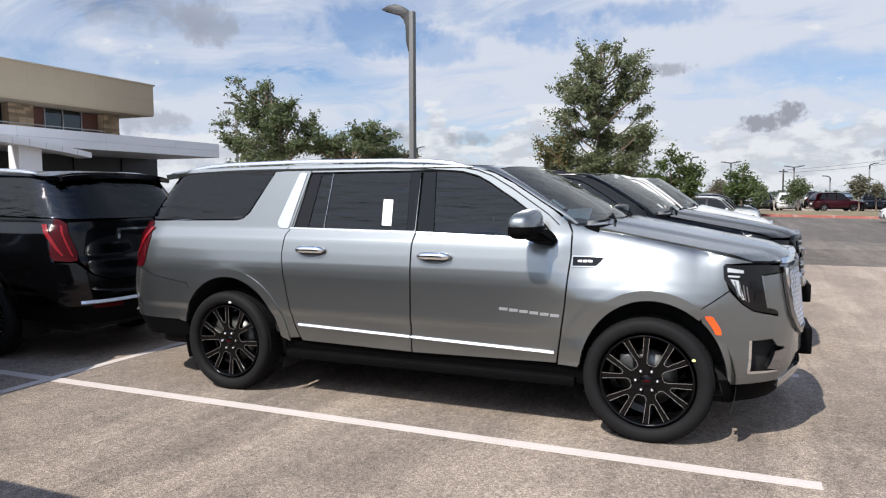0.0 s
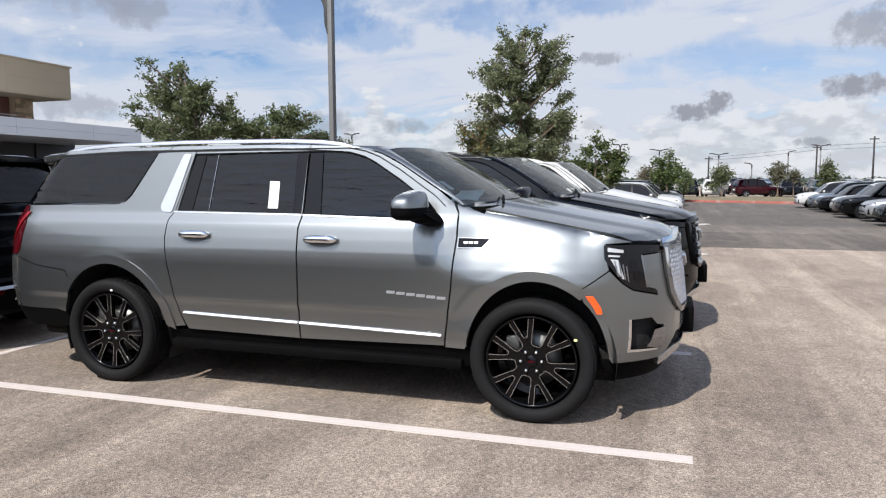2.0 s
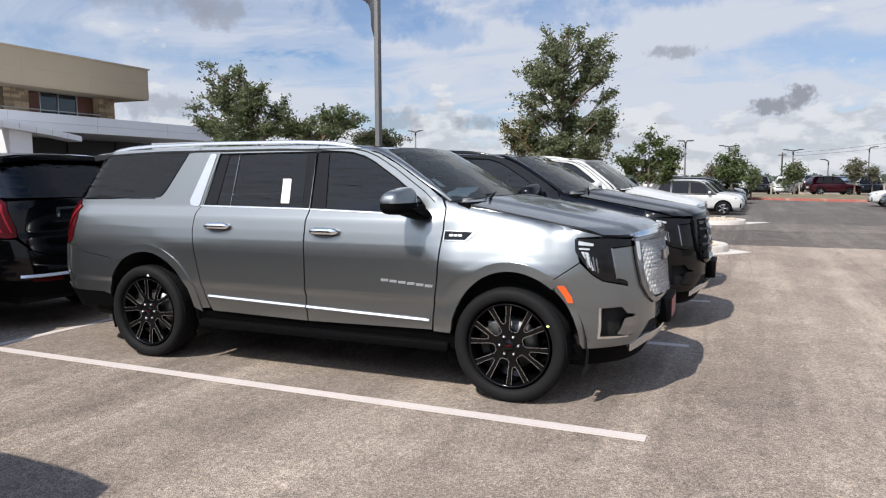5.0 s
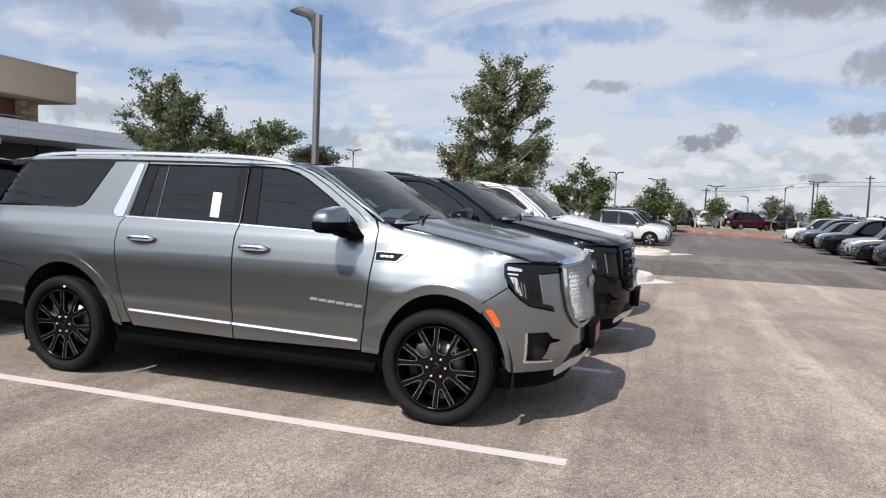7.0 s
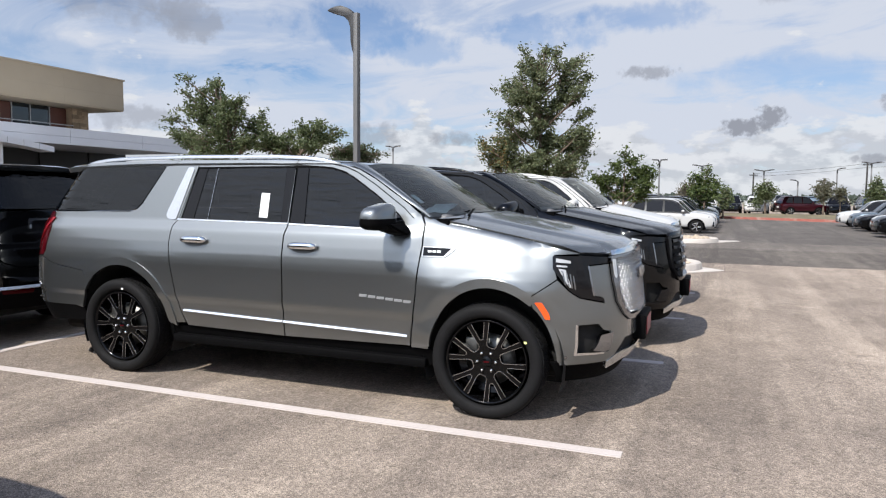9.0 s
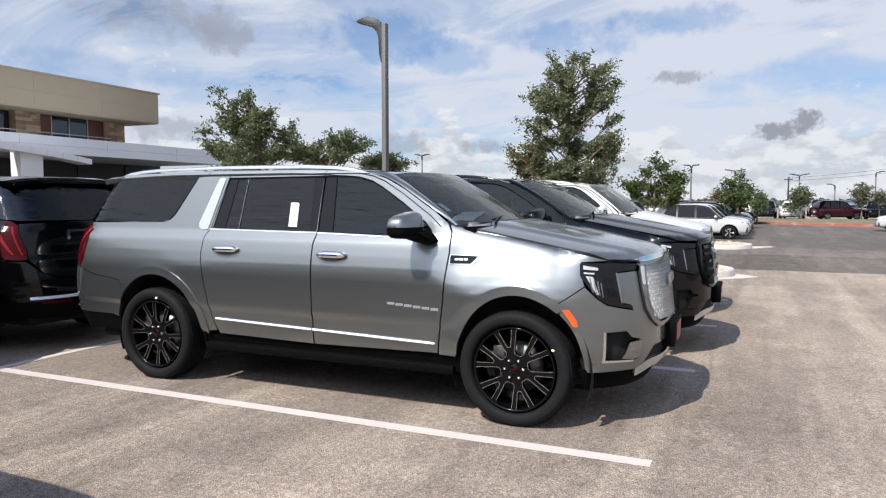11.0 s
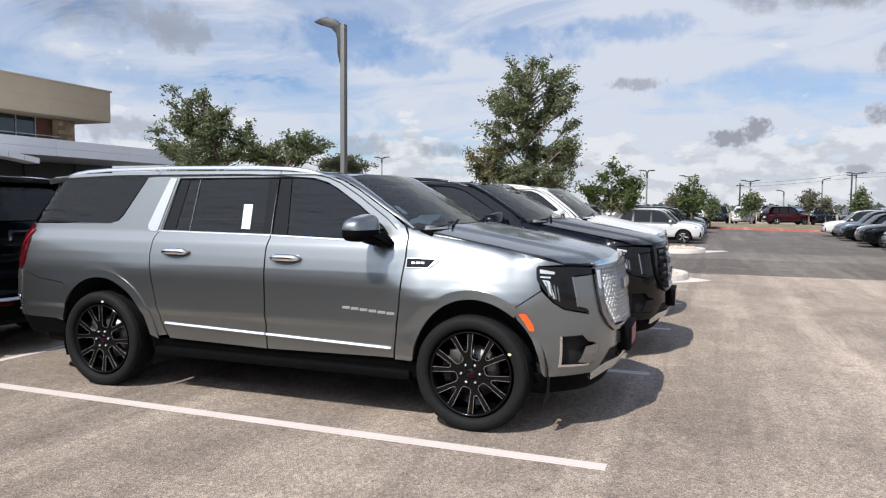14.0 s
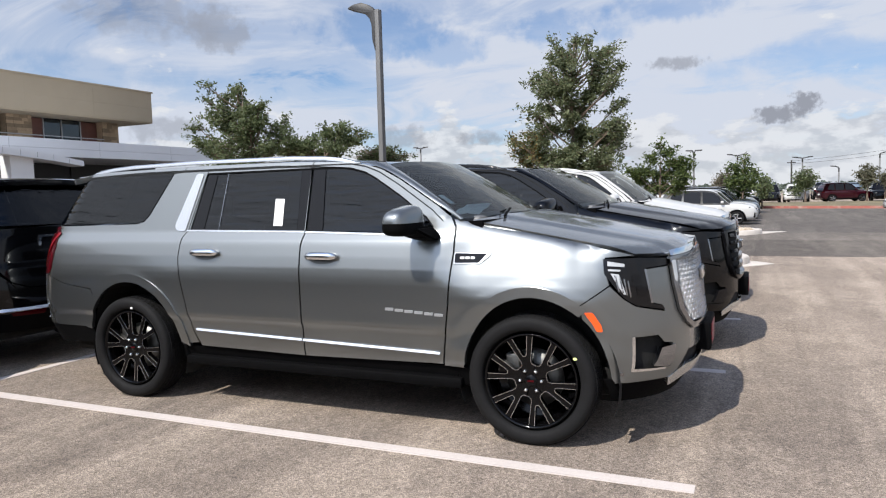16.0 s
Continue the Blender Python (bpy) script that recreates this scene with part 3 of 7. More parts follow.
    def face_y(r, s):
        d = math.hypot(r, s)
        return -0.086 - 0.058 * max(0.0, d - 0.08) + 0.10 * max(0.0, d - 0.2) ** 2

    cut = bmesh.new()
    for k in range(6):
        a = radians(60 * k + 30 + (12 if detail else 0))
        bm = bmesh.new()
        er, et = (math.cos(a), math.sin(a)), (-math.sin(a), math.cos(a))

        def at(r, s):
            return (er[0] * r + et[0] * s, er[1] * r + et[1] * s)

        rings = []
        for push, dy in ((0.0, 0.004), (0.003, 0.0), (0.0, 0.045)):
            ring = []
            for r, s in outline:
                px, pz = at(r, s)
                ring.append(bm.verts.new((px, face_y(r, s) + dy, pz)))
            rings.append(ring)
        m0, m1, m2 = rings
        cnt = len(outline)
        for v, (r, s) in zip(m1, outline):
            q = (r, s * 0.93 if abs(s) > 0.02 else s)
            v.co.x, v.co.z = at(*q)
        # front in convex pieces: hub wedge, stem and two prongs
        h = len(half)
        lf = m1[1:1 + h]
        rt = m1[1 + h:][::-1]
        for side_l in (lf, rt):
            bm.faces.new((side_l[3], side_l[4], side_l[5], side_l[6], side_l[7]))
            bm.faces.new((side_l[2], side_l[3], side_l[7], side_l[8]))
        bm.faces.new((lf[2], lf[8], rt[8], rt[2]))
        bm.faces.new((m1[0], lf[0], lf[1], lf[2], rt[2], rt[1], rt[0]))
        for i in range(cnt):
            j = (i + 1) % cnt
            bm.faces.new((m0[i], m0[j], m1[j], m1[i])), bm.faces.new((m2[i], m2[j], m0[j], m0[i]))
        bmesh.ops.recalc_face_normals(bm, faces=bm.faces[:])
        part("spoke", bm, RIM_BLACK, wheel, "", 25)
        # bright machined edges round the openings
        lines = [[(r, sg * s) for r, s in flank] for sg in (-1, 1)] + [[(r, -s) for r, s in fork] + [(r, s) for r, s in fork[::-1]]]
        for ln in lines:
            for p0, p1 in zip(ln, ln[1:]):
                spoke_bar(cut, at(*p0), at(*p1), 0.004, 0.004, face_y(*p0) - 0.0008, face_y(*p1) - 0.0008, 0.006)
    bmesh.ops.recalc_face_normals(cut, faces=cut.faces[:])
    part("machined_edge", cut, RIM_CUT, wheel, "bright machined spoke edges")
    mesh_object("hub_cap", *lathe([(0.0, -0.098), (0.034, -0.097), (0.040, -0.090), (0.045, -0.07)], 24), RIM_BLACK, wheel, "black hub cap")
    part("cap_badge", box_bm((-0.020, -0.100, -0.006), (0.020, -0.097, 0.006)), RED_LENS, wheel, "small red badge bar")
    if detail:
        for k in range(6):
            a = radians(60 * k)
            vs2, fs2 = lathe([(0.0, -0.102), (0.006, -0.102), (0.0105, -0.096), (0.0105, -0.075)], 8)
            mesh_object("lug_nut", [(x + 0.070 * math.cos(a), h - 0.004, z + 0.070 * math.sin(a)) for x, h, z in vs2], fs2, SATIN, wheel, "satin metal lug nut")
    return wheel


def build_suv(name, paint, label, detail=True, short=1.0, wrap=0.0, trim="chrome", group="", step=0.035, grille="mesh", tags=False, rail=None):
    """A full-size three-row vehicle, its rear axle at the origin, its nose along +x. Every panel is a part."""
    root = tagged(new(name), label, "car", group)
    bright = CHROME if trim == "chrome" else GLOSS_BLACK
    S = lambda off=0.0: (lambda u, z: skin(u, z, off))
    X, Fy, Ry = on_x, on_front, on_rear
    sides = (False, True)
    gap = 0.0019

    def panel(nm, pts, mat, off=0.0, rim=0.02, g=gap, holes=(), lab="", st=step, rnd=0.012, lean=None):
        out = round_corners(pts, rnd) if rnd else pts
        surf = S(off) if lean is None else (lambda u, z: skin(u, z, off - lean[0] * (z - lean[1] - lean[2] * u)))
        for s in sides:
            sheet(nm, out, surf, st, mat, root, rim, g, holes, lab, mirror=s)

    # rear quarter, doors, wings
    rear_cut = [(0.735, 1.835), (0.71, 1.74), (0.665, 1.58), (0.615, 1.385), (0.575, 1.32), (0.568, 1.17), (0.612, 0.85), (0.652, 0.62), (0.70, 0.49)]
    ra = arch(0.03, 0.505, 0.555, 6, 139)
    q = [X(*p) for p in rear_cut + [(0.53, 0.47)] + ra + [(-0.40, 0.89), (-0.70, 0.93), (-0.915 - wrap, 1.0), (-0.875 - wrap, 1.05), (-0.835 - wrap, 1.27), (-0.875 - wrap * 0.4, 1.412), (0.05, 1.425), (0.125, 1.44), (0.18, 1.49), (0.385, 1.826), (0.55, 1.835)]]
    panel("rear_quarter_panel", q, paint, rnd=0.0, st=step * 0.62)
    quarter = [X(*p) for p in ((0.045, 1.434), (0.115, 1.448), (0.165, 1.495), (0.37, 1.822), (-0.635, 1.812), (-0.885, 1.425))]
    panel("quarter_window", quarter, GLASS if detail else GLOSS_BLACK, -0.004, 0.01, 0.0, lab="dark privacy glass", st=0.05)
    rear_frame = [(0.74, 1.835), (1.716, 1.835), (1.716, 1.352), (1.705, 1.26), (1.712, 1.0), (1.697, 0.59), (1.688, 0.45), (0.72, 0.465), (0.657, 0.62), (0.617, 0.85), (0.573, 1.17), (0.58, 1.32), (0.62, 1.385), (0.67, 1.58), (0.715, 1.74)]
    rear_hole = [(0.735, 1.808), (1.712, 1.812), (1.706, 1.365), (0.632, 1.378), (0.68, 1.58)]
    panel("rear_door", [X(*p) for p in rear_frame], paint, holes=[[X(*p) for p in rear_hole]], rnd=0.0, st=step * 0.6)
    front_frame = [(1.724, 1.835), (2.15, 1.832), (2.30, 1.79), (2.45, 1.715), (2.75, 1.53), (2.85, 1.45), (2.885, 1.38), (2.893, 1.22), (2.865, 0.89), (2.80, 0.47), (1.696, 0.45), (1.705, 0.59), (1.72, 1.0), (1.713, 1.26), (1.724, 1.352)]
    front_hole = [(1.728, 1.812), (1.90, 1.812), (2.05, 1.800), (2.17, 1.768), (2.26, 1.722), (2.47, 1.592), (2.68, 1.443), (2.735, 1.38), (2.74, 1.338), (1.722, 1.362)]
    panel("front_door", [X(*p) for p in front_frame], paint, holes=[[X(*p) for p in front_hole]], rnd=0.0, st=step * 0.6)
    fa = arch(3.43, 0.472, 0.545, 172, 50)
    wing = [(2.90, 1.22), (2.893, 1.38), (2.868, 1.437), (2.93, 1.424), (3.12, 1.388), (3.42, 1.332), (3.77, 1.264), (3.95, 1.224), (4.03, 1.200), (3.868, 1.19), (3.872, 1.10), (3.895, 1.025), (3.72, 0.90)]
    wing += fa[::-1] + [(2.955, 0.46), (2.808, 0.46), (2.872, 0.89)]
    panel("front_wing", [X(*p) for p in wing], paint, rnd=0.0, st=step * 0.62)
    # glass and pillar covers of the doors
    panel("pillar_cover", [X(*p) for p in ((0.640, 1.378), (0.740, 1.805), (0.835, 1.806), (0.765, 1.376))], GLOSS_BLACK, -0.004, 0.01, lab="gloss black pillar cover")
    panel("rear_vent_glass", [X(*p) for p in ((0.767, 1.376), (0.837, 1.806), (0.935, 1.807), (0.905, 1.374))], GLASS if detail else GLOSS_BLACK, -0.007, 0.006, lab="dark privacy glass", st=0.06)
    panel("glass_divider", [X(*p) for p in ((0.911, 1.374), (0.940, 1.807), (0.945, 1.807), (0.916, 1.374))], DARK_CHROME, -0.001, 0.006, 0, rnd=0)
    panel("rear_door_glass", [X(*p) for p in ((0.920, 1.374), (0.947, 1.807), (1.625, 1.81), (1.640, 1.366))], GLASS if detail else GLOSS_BLACK, -0.007, 0.006, lab="dark privacy glass", st=0.06)
    panel("pillar_cover", [X(*p) for p in ((1.640, 1.366), (1.625, 1.81), (1.710, 1.811), (1.705, 1.366))], GLOSS_BLACK, -0.004, 0.01, lab="gloss black pillar cover")
    panel("pillar_cover", [X(*p) for p in ((1.727, 1.363), (1.730, 1.811), (1.835, 1.811), (1.862, 1.361))], GLOSS_BLACK, -0.004, 0.01, lab="gloss black pillar cover")
    panel("front_door_glass", [X(*p) for p in [(1.864, 1.361), (1.837, 1.811)] + front_hole[1:-1]], GLASS_DOOR if detail else GLOSS_BLACK, -0.008, 0.006, lab="smoked glass", st=0.06, rnd=0)
    # raised flat bands round the wheel openings
    def band_surface(u, z):
        p = skin(u, np.minimum(z, 0.90), 0.010)
        return np.stack((p[..., 0], p[..., 1], np.asarray(z, float)), axis=-1)

    for ring in (arch(0.03, 0.500, 0.550, 8, 166, 26) + arch(0.035, 0.572, 0.618, 166, 4, 26), arch(3.43, 0.467, 0.540, 52, 172, 26) + arch(3.425, 0.535, 0.606, 173, 50, 26)):
        for s in sides:
            sheet("wheel_arch_band", [X(*p) for p in ring], band_surface, step * 0.6, paint, root, 0.03, 0, (), "", mirror=s)
    # bright trims
    panel("belt_trim", [X(*p) for p in strip([(0.60, 1.371), (1.712, 1.358)], 0.012)], SATIN if trim == "chrome" else bright, 0.004, 0.012, 0, lab="bright strip", st=0.05, rnd=0)
    panel("belt_trim", [X(*p) for p in strip([(1.722, 1.356), (2.60, 1.333)], 0.012)], SATIN if trim == "chrome" else bright, 0.004, 0.012, 0, lab="bright strip", st=0.05, rnd=0)
    panel("pillar_trim", [X(*p) for p in ((0.475, 1.415), (0.485, 1.385), (0.51, 1.370), (0.585, 1.366), (0.700, 1.815), (0.630, 1.818), (0.545, 1.60))], SATIN, 0.007, 0.02, 0, lab="satin silver pillar trim", rnd=0.02)
    for line in ([(0.705, 0.603), (1.693, 0.577)], [(1.703, 0.577), (2.79, 0.549)]):
        panel("side_moulding", [X(*p) for p in strip(line, 0.016)], SATIN if trim == "chrome" else bright, 0.016, 0.03, 0, lab="bright lower door moulding", st=0.05, rnd=0.01, lean=(0.62, line[0][1] - line[0][0] * (line[1][1] - line[0][1]) / (line[1][0] - line[0][0]), (line[1][1] - line[0][1]) / (line[1][0] - line[0][0])))
    # sills, running boards, underbody
    panel("sill", [X(*p) for p in ((0.50, 0.455), (2.98, 0.455), (2.98, 0.33), (0.50, 0.33))], PLASTIC, -0.02, 0.03, 0, st=0.08, rnd=0)
    for s in (-1, 1):
        bm = bmesh.new()
        add_box(bm, (0.56, -0.960, 0.312), (2.93, -0.80, 0.385), 0.018)
        if s > 0:
            bmesh.ops.scale(bm, vec=(1, -1, 1), verts=bm.verts[:])
            bmesh.ops.reverse_faces(bm, faces=bm.faces[:])
        part("running_board", bm, PLASTIC, root, "black running board", 40)
    bm = bmesh.new()
    add_box(bm, (-1.0, -0.70, 0.27), (3.95, 0.70, 0.50), 0.05)
    add_box(bm, (0.62, -0.86, 0.34), (2.88, 0.86, 0.52), 0.03)
    part("underbody", bm, LINER, root, "black underbody")
    for ax in (0.0, 3.407):
        for s in (-1, 1):
            vs, fs = [], []
            for a in np.linspace(-20, 200, 24):
                for y in (-0.93, -0.60):
                    vs.append((ax + 0.02 + 0.525 * math.cos(radians(a)), y * -s, HUB_Z + 0.565 * math.sin(radians(a))))
            fs = [(2 * i, 2 * i + 1, 2 * i + 3, 2 * i + 2) for i in range(23)]
            o = len(vs)
            for a in np.linspace(-20, 200, 24):
                vs.append((ax + 0.02 + 0.525 * math.cos(radians(a)), -0.60 * -s, HUB_Z + 0.565 * math.sin(radians(a))))
            fs.append(tuple(range(o, o + 24)))
            mesh_object("wheel_liner", vs, fs, LINER, root, "black wheel-arch liner", smooth=False)
    # dark inner shell behind the gaps, between the wheel openings and below the glass
    for pts in ([(0.56, 0.5), (2.90, 0.5), (2.86, 1.33), (0.60, 1.34)], [(-0.85, 1.0), (0.55, 1.0), (0.57, 1.40), (-0.80, 1.40)]):
        panel("inner_shell", [X(*p) for p in pts], LINER, -0.035, 0, 0, st=0.12, rnd=0)
    # roof, hood, windscreen
    roof_out = [(2.29, -0.66), (2.40, 0.0), (2.29, 0.66), (2.12, 0.795), (-0.58, 0.795), (-0.80, 0.74), (-0.84, 0.0), (-0.80, -0.74), (-0.58, -0.795), (2.12, -0.795)]
    sheet("roof", round_corners(roof_out, 0.05), roof_surface, step * 1.6, paint, root, 0.03)
    sheet("sunroof", round_corners([(0.95, -0.52), (2.02, -0.52), (2.06, 0.0), (2.02, 0.52), (0.95, 0.52)], 0.06), lambda x, y: roof_surface(x, y) + np.array((0, 0, 0.004)), 0.08, GLOSS_BLACK, root, 0.008, label="black glass sunroof")
    panel("cant_rail", [X(*p) for p in ((-0.62, 1.822), (0.60, 1.842), (2.13, 1.837), (2.11, 1.846), (1.75, 1.862), (1.30, 1.874), (0.6, 1.878), (-0.56, 1.855))], paint, 0.0, 0.02, 0, rnd=0)
    seal = [(0.40, 1.839), (1.72, 1.8385), (2.05, 1.836), (2.17, 1.813), (2.28, 1.772), (2.45, 1.676), (2.72, 1.498), (2.80, 1.425)]
    panel("roof_seal", [X(*p) for p in strip(seal, 0.009)], LINER, 0.0025, 0.006, 0, lab="black rubber seal", st=0.05, rnd=0)
    lip = [(0.735, 1.811), (1.714, 1.815), (1.90, 1.815), (2.05, 1.804), (2.17, 1.772), (2.26, 1.727), (2.47, 1.597), (2.68, 1.449), (2.735, 1.388)]
    panel("window_seal", [X(*p) for p in strip(lip, 0.012)], PLASTIC, 0.002, 0.006, 0, lab="black window seal", st=0.05, rnd=0)
    for x0, x1 in ((0.475, 0.500), (1.716, 1.724)):
        panel("roof_joint", [X(x0, 1.842), X(x0 + 0.005, 1.842), X(x1 + 0.005, 1.872), X(x1, 1.872)], LINER, 0.002, 0.004, 0, st=0.05, rnd=0)
    hood_right = [(2.98, -0.836), (3.12, -0.834), (3.42, -0.834), (3.77, -0.832), (3.93, -0.828), (4.03, -0.80), (4.13, -0.70), (4.205, -0.58), (4.26, -0.42), (4.30, -0.2), (4.31, 0.0)]
    hood = hood_right + [(x, -y) for x, y in hood_right[-2::-1]] + [(3.16, 0.40), (3.19, 0.0), (3.16, -0.40)]
    sheet("hood", hood, hood_surface, step * 1.3, paint, root, 0.03, gap)
    cowl = [(2.96, -0.84), (3.06, -0.60), (3.17, -0.35), (3.20, 0.0), (3.17, 0.35), (3.06, 0.60), (2.96, 0.84), (3.06, 0.85), (3.2, 0.42), (3.24, 0), (3.2, -0.42), (3.06, -0.85)]
    sheet("cowl", cowl, lambda x, y: np.stack((x, y, 1.418 + 0.02 * (1 - (y / 0.9) ** 2)), axis=-1), 0.06, PLASTIC, root, 0.06)
    sheet("windscreen", [(-0.985, 0.015), (0.985, 0.015), (0.985, 0.985), (-0.985, 0.985)], lambda a, s: screen_surface(a, s), 0.09, GLASS_FRONT if detail else GLOSS_BLACK, root, 0.0, label="clear tinted windscreen")
    # pillars between screen and doors
    for s in sides:
        edge = screen_surface(np.full(12, -0.985), np.linspace(0.0, 1.0, 12))
        line = np.array([(2.90, 1.425), (2.86, 1.462), (2.80, 1.508), (2.75, 1.54), (2.65, 1.60), (2.55, 1.662), (2.45, 1.722), (2.38, 1.76), (2.30, 1.797), (2.25, 1.815), (2.20, 1.83), (2.12, 1.842)])
        door = np.array([skin(*on_x(x, z)) for x, z in line])
        rows = []
        for t in np.linspace(0, 1, 6):
            bow = 0.020 * math.sin(math.pi * t)
            rows.append(edge * (1 - t) + door * t + np.array((0.35, -0.75, 0.55)) * bow)
        vs = np.vstack(rows)
        fs = [(r * 12 + c, (r + 1) * 12 + c, (r + 1) * 12 + c + 1, r * 12 + c + 1) for r in range(5) for c in range(11)]
        if s:
            vs, fs = vs * np.array((1, -1, 1)), [f[::-1] for f in fs]
        mesh_object("windscreen_pillar", vs, [f[::-1] for f in fs], paint, root)
    # nose: lamps, bumper, grille
    lamp = [X(3.853, 1.186), X(3.861, 1.095), X(3.975, 0.942), X(4.04, 0.895), Fy(0.70, 0.855), Fy(0.71, 0.885), Fy(0.775, 0.905), Fy(0.79, 1.118), Fy(0.645, 1.128), Fy(0.64, 1.172), Fy(0.80, 1.186)]
    panel("headlamp", lamp, CLEAR_DARK, 0.002, 0.03, lab="smoked headlamp with a white light guide", st=0.03, rnd=0.012)
    for pts in ((X(3.880, 1.170), X(3.975, 1.152), X(3.975, 1.134), X(3.880, 1.142)),
                (X(3.885, 1.123), X(3.955, 1.118), X(3.951, 1.107), X(3.885, 1.111)),
                (X(3.898, 1.098), X(3.945, 1.090), X(3.985, 0.968), X(3.972, 0.968))):
        panel("light_guide", list(pts), WHITE_LENS, 0.005, 0.004, 0, lab="white light guide", st=0.02, rnd=0.003)
    for y0, y1, z0, z1 in ((0.850, 0.815, 1.085, 1.035), (0.838, 0.800, 1.015, 0.955)):
        panel("lamp_projector", [Fy(y0, z0), Fy(y1, z0), Fy(y1, z1), Fy(y0, z1)], GLOSS_BLACK, 0.006, 0.006, 0, lab="dark lamp projector", st=0.02, rnd=0.014)
    for k in range(4):
        y0 = 0.905 - 0.012 * k
        panel("reflector_fin", [Fy(y0, 1.085 - 0.012 * k), Fy(y0 - 0.005, 1.085 - 0.012 * k), Fy(y0 - 0.008, 0.985 - 0.012 * k), Fy(y0 - 0.003, 0.985 - 0.012 * k)], DARK_CHROME, 0.005, 0.004, 0, st=0.02, rnd=0)
    panel("lamp_rib", [Fy(0.792, 1.115), Fy(0.782, 1.115), Fy(0.770, 0.905), Fy(0.780, 0.905)], DARK_CHROME, 0.005, 0.006, 0, st=0.03, rnd=0)
    bump_arch = arch(3.43, 0.472, 0.545, 49, 4, 8)
    shield = [(0.635, 1.165), (0.635, 1.0), (0.61, 0.85), (0.55, 0.76), (0.47, 0.705), (0.0, 0.695)]
    bumper = [X(*p) for p in [(3.725, 0.90), (3.897, 1.02), (3.975, 0.937), (4.04, 0.89)]] + [Fy(0.705, 0.848), Fy(0.718, 0.888), Fy(0.782, 0.91), Fy(0.795, 1.112), Fy(0.64, 1.122)] + [Fy(*p) for p in shield[1:]]
    bumper += [Fy(0.0, 0.585), Fy(0.50, 0.575), Fy(0.60, 0.465), Fy(0.66, 0.425), X(4.05, 0.42), X(3.92, 0.415)] + [X(*p) for p in bump_arch[::-1]]
    fog = [Fy(0.865, 0.70), Fy(0.755, 0.705), Fy(0.715, 0.655), Fy(0.66, 0.645), Fy(0.665, 0.50), Fy(0.86, 0.485)]
    panel("front_bumper", bumper, paint, 0.0, 0.02, holes=[fog], rnd=0)
    panel("fog_recess", [Fy(0.90, 0.74), Fy(0.62, 0.74), Fy(0.62, 0.46), Fy(0.90, 0.46)], LINER, -0.05, 0.0, 0, st=0.08, rnd=0)
    panel("fog_trim", [Fy(0.735, 0.625), Fy(0.640, 0.635), Fy(0.655, 0.515), Fy(0.70, 0.500), Fy(0.775, 0.515), Fy(0.758, 0.55)], DARK_CHROME if grille == "mesh" else GLOSS_BLACK, 0.008, 0.03, 0, lab="corner trim", st=0.03, rnd=0.008)
    panel("fog_trim", [Fy(0.868, 0.705), Fy(0.858, 0.705), Fy(0.852, 0.505), Fy(0.70, 0.498), Fy(0.70, 0.486), Fy(0.862, 0.487)], CHROME if grille == "mesh" else GLOSS_BLACK, 0.006, 0.02, 0, lab="bright edge", st=0.03, rnd=0)
    sheet("lower_intake", [Fy(0.60, 0.465), Fy(0.50, 0.578), Fy(0.0, 0.588), Fy(0.0, 0.44), Fy(0.58, 0.44)], S(-0.03), 0.06, LINER, root, 0, both=True)
    sheet("skid_trim", round_corners([Fy(0.665, 0.42), Fy(0.60, 0.462), Fy(0.52, 0.482), Fy(0.0, 0.482), Fy(0.0, 0.43), Fy(0.50, 0.415), Fy(0.64, 0.365)], 0.01), S(0.006), 0.04, SATIN if trim == "chrome" else PLASTIC, root, 0.03, label="satin skid trim", both=True)
    sheet("front_valance", [X(3.86, 0.43), Fy(0.66, 0.43), Fy(0.58, 0.42), Fy(0.0, 0.44), Fy(0.0, 0.30), Fy(0.6, 0.285), X(3.90, 0.285)], S(-0.035), 0.06, PLASTIC, root, 0.02, label="black plastic valance", both=True)
    panel("side_reflector", [X(*p) for p in ((3.752, 0.862), (3.802, 0.862), (3.848, 0.785), (3.856, 0.745), (3.822, 0.745), (3.80, 0.79))], ORANGE_LENS, 0.013, 0.018, 0, lab="bright orange side reflector", st=0.02, rnd=0.008)
    panel("parking_sensor", [X(3.96 + 0.012 * math.cos(a), 0.475 + 0.012 * math.sin(a)) for a in np.linspace(0, 6.28, 10, endpoint=False)], DARK_CHROME, 0.004, 0.006, 0, st=0.02, rnd=0)
    # grille: frame, dark backing, small bright links
    outer = [Fy(*p) for p in ((0.0, 1.205), (0.60, 1.182), (0.635, 1.165), (0.632, 1.0), (0.607, 0.85), (0.547, 0.76), (0.467, 0.708), (0.0, 0.698))]
    inner = [Fy(*p) for p in ((-0.0, 1.180), (0.580, 1.164), (0.588, 1.0), (0.565, 0.856), (0.506, 0.772), (0.45, 0.742), (0.0, 0.732))]
    frame_mat = (CHROME if grille == "mesh" else GLOSS_BLACK)
    ring_mat = DARK_CHROME if grille == "mesh" else GLOSS_BLACK
    ring = outer + inner[::-1]
    sheet("grille_frame", ring, S(0.022), 0.03, ring_mat, root, 0.045, label="shield-shaped grille frame", both=True)
    panel("frame_lens", [Fy(0.630, 1.155), Fy(0.596, 1.155), Fy(0.597, 1.03), Fy(0.615, 1.02), Fy(0.628, 1.04)], frame_mat, 0.026, 0.006, 0, st=0.03, rnd=0.008)
    sheet("grille_cap", [Fy(0.0, 1.205), Fy(0.60, 1.184), Fy(0.57, 1.222), Fy(0.0, 1.252)], S(0.016), 0.03, frame_mat, root, 0.04, both=True)
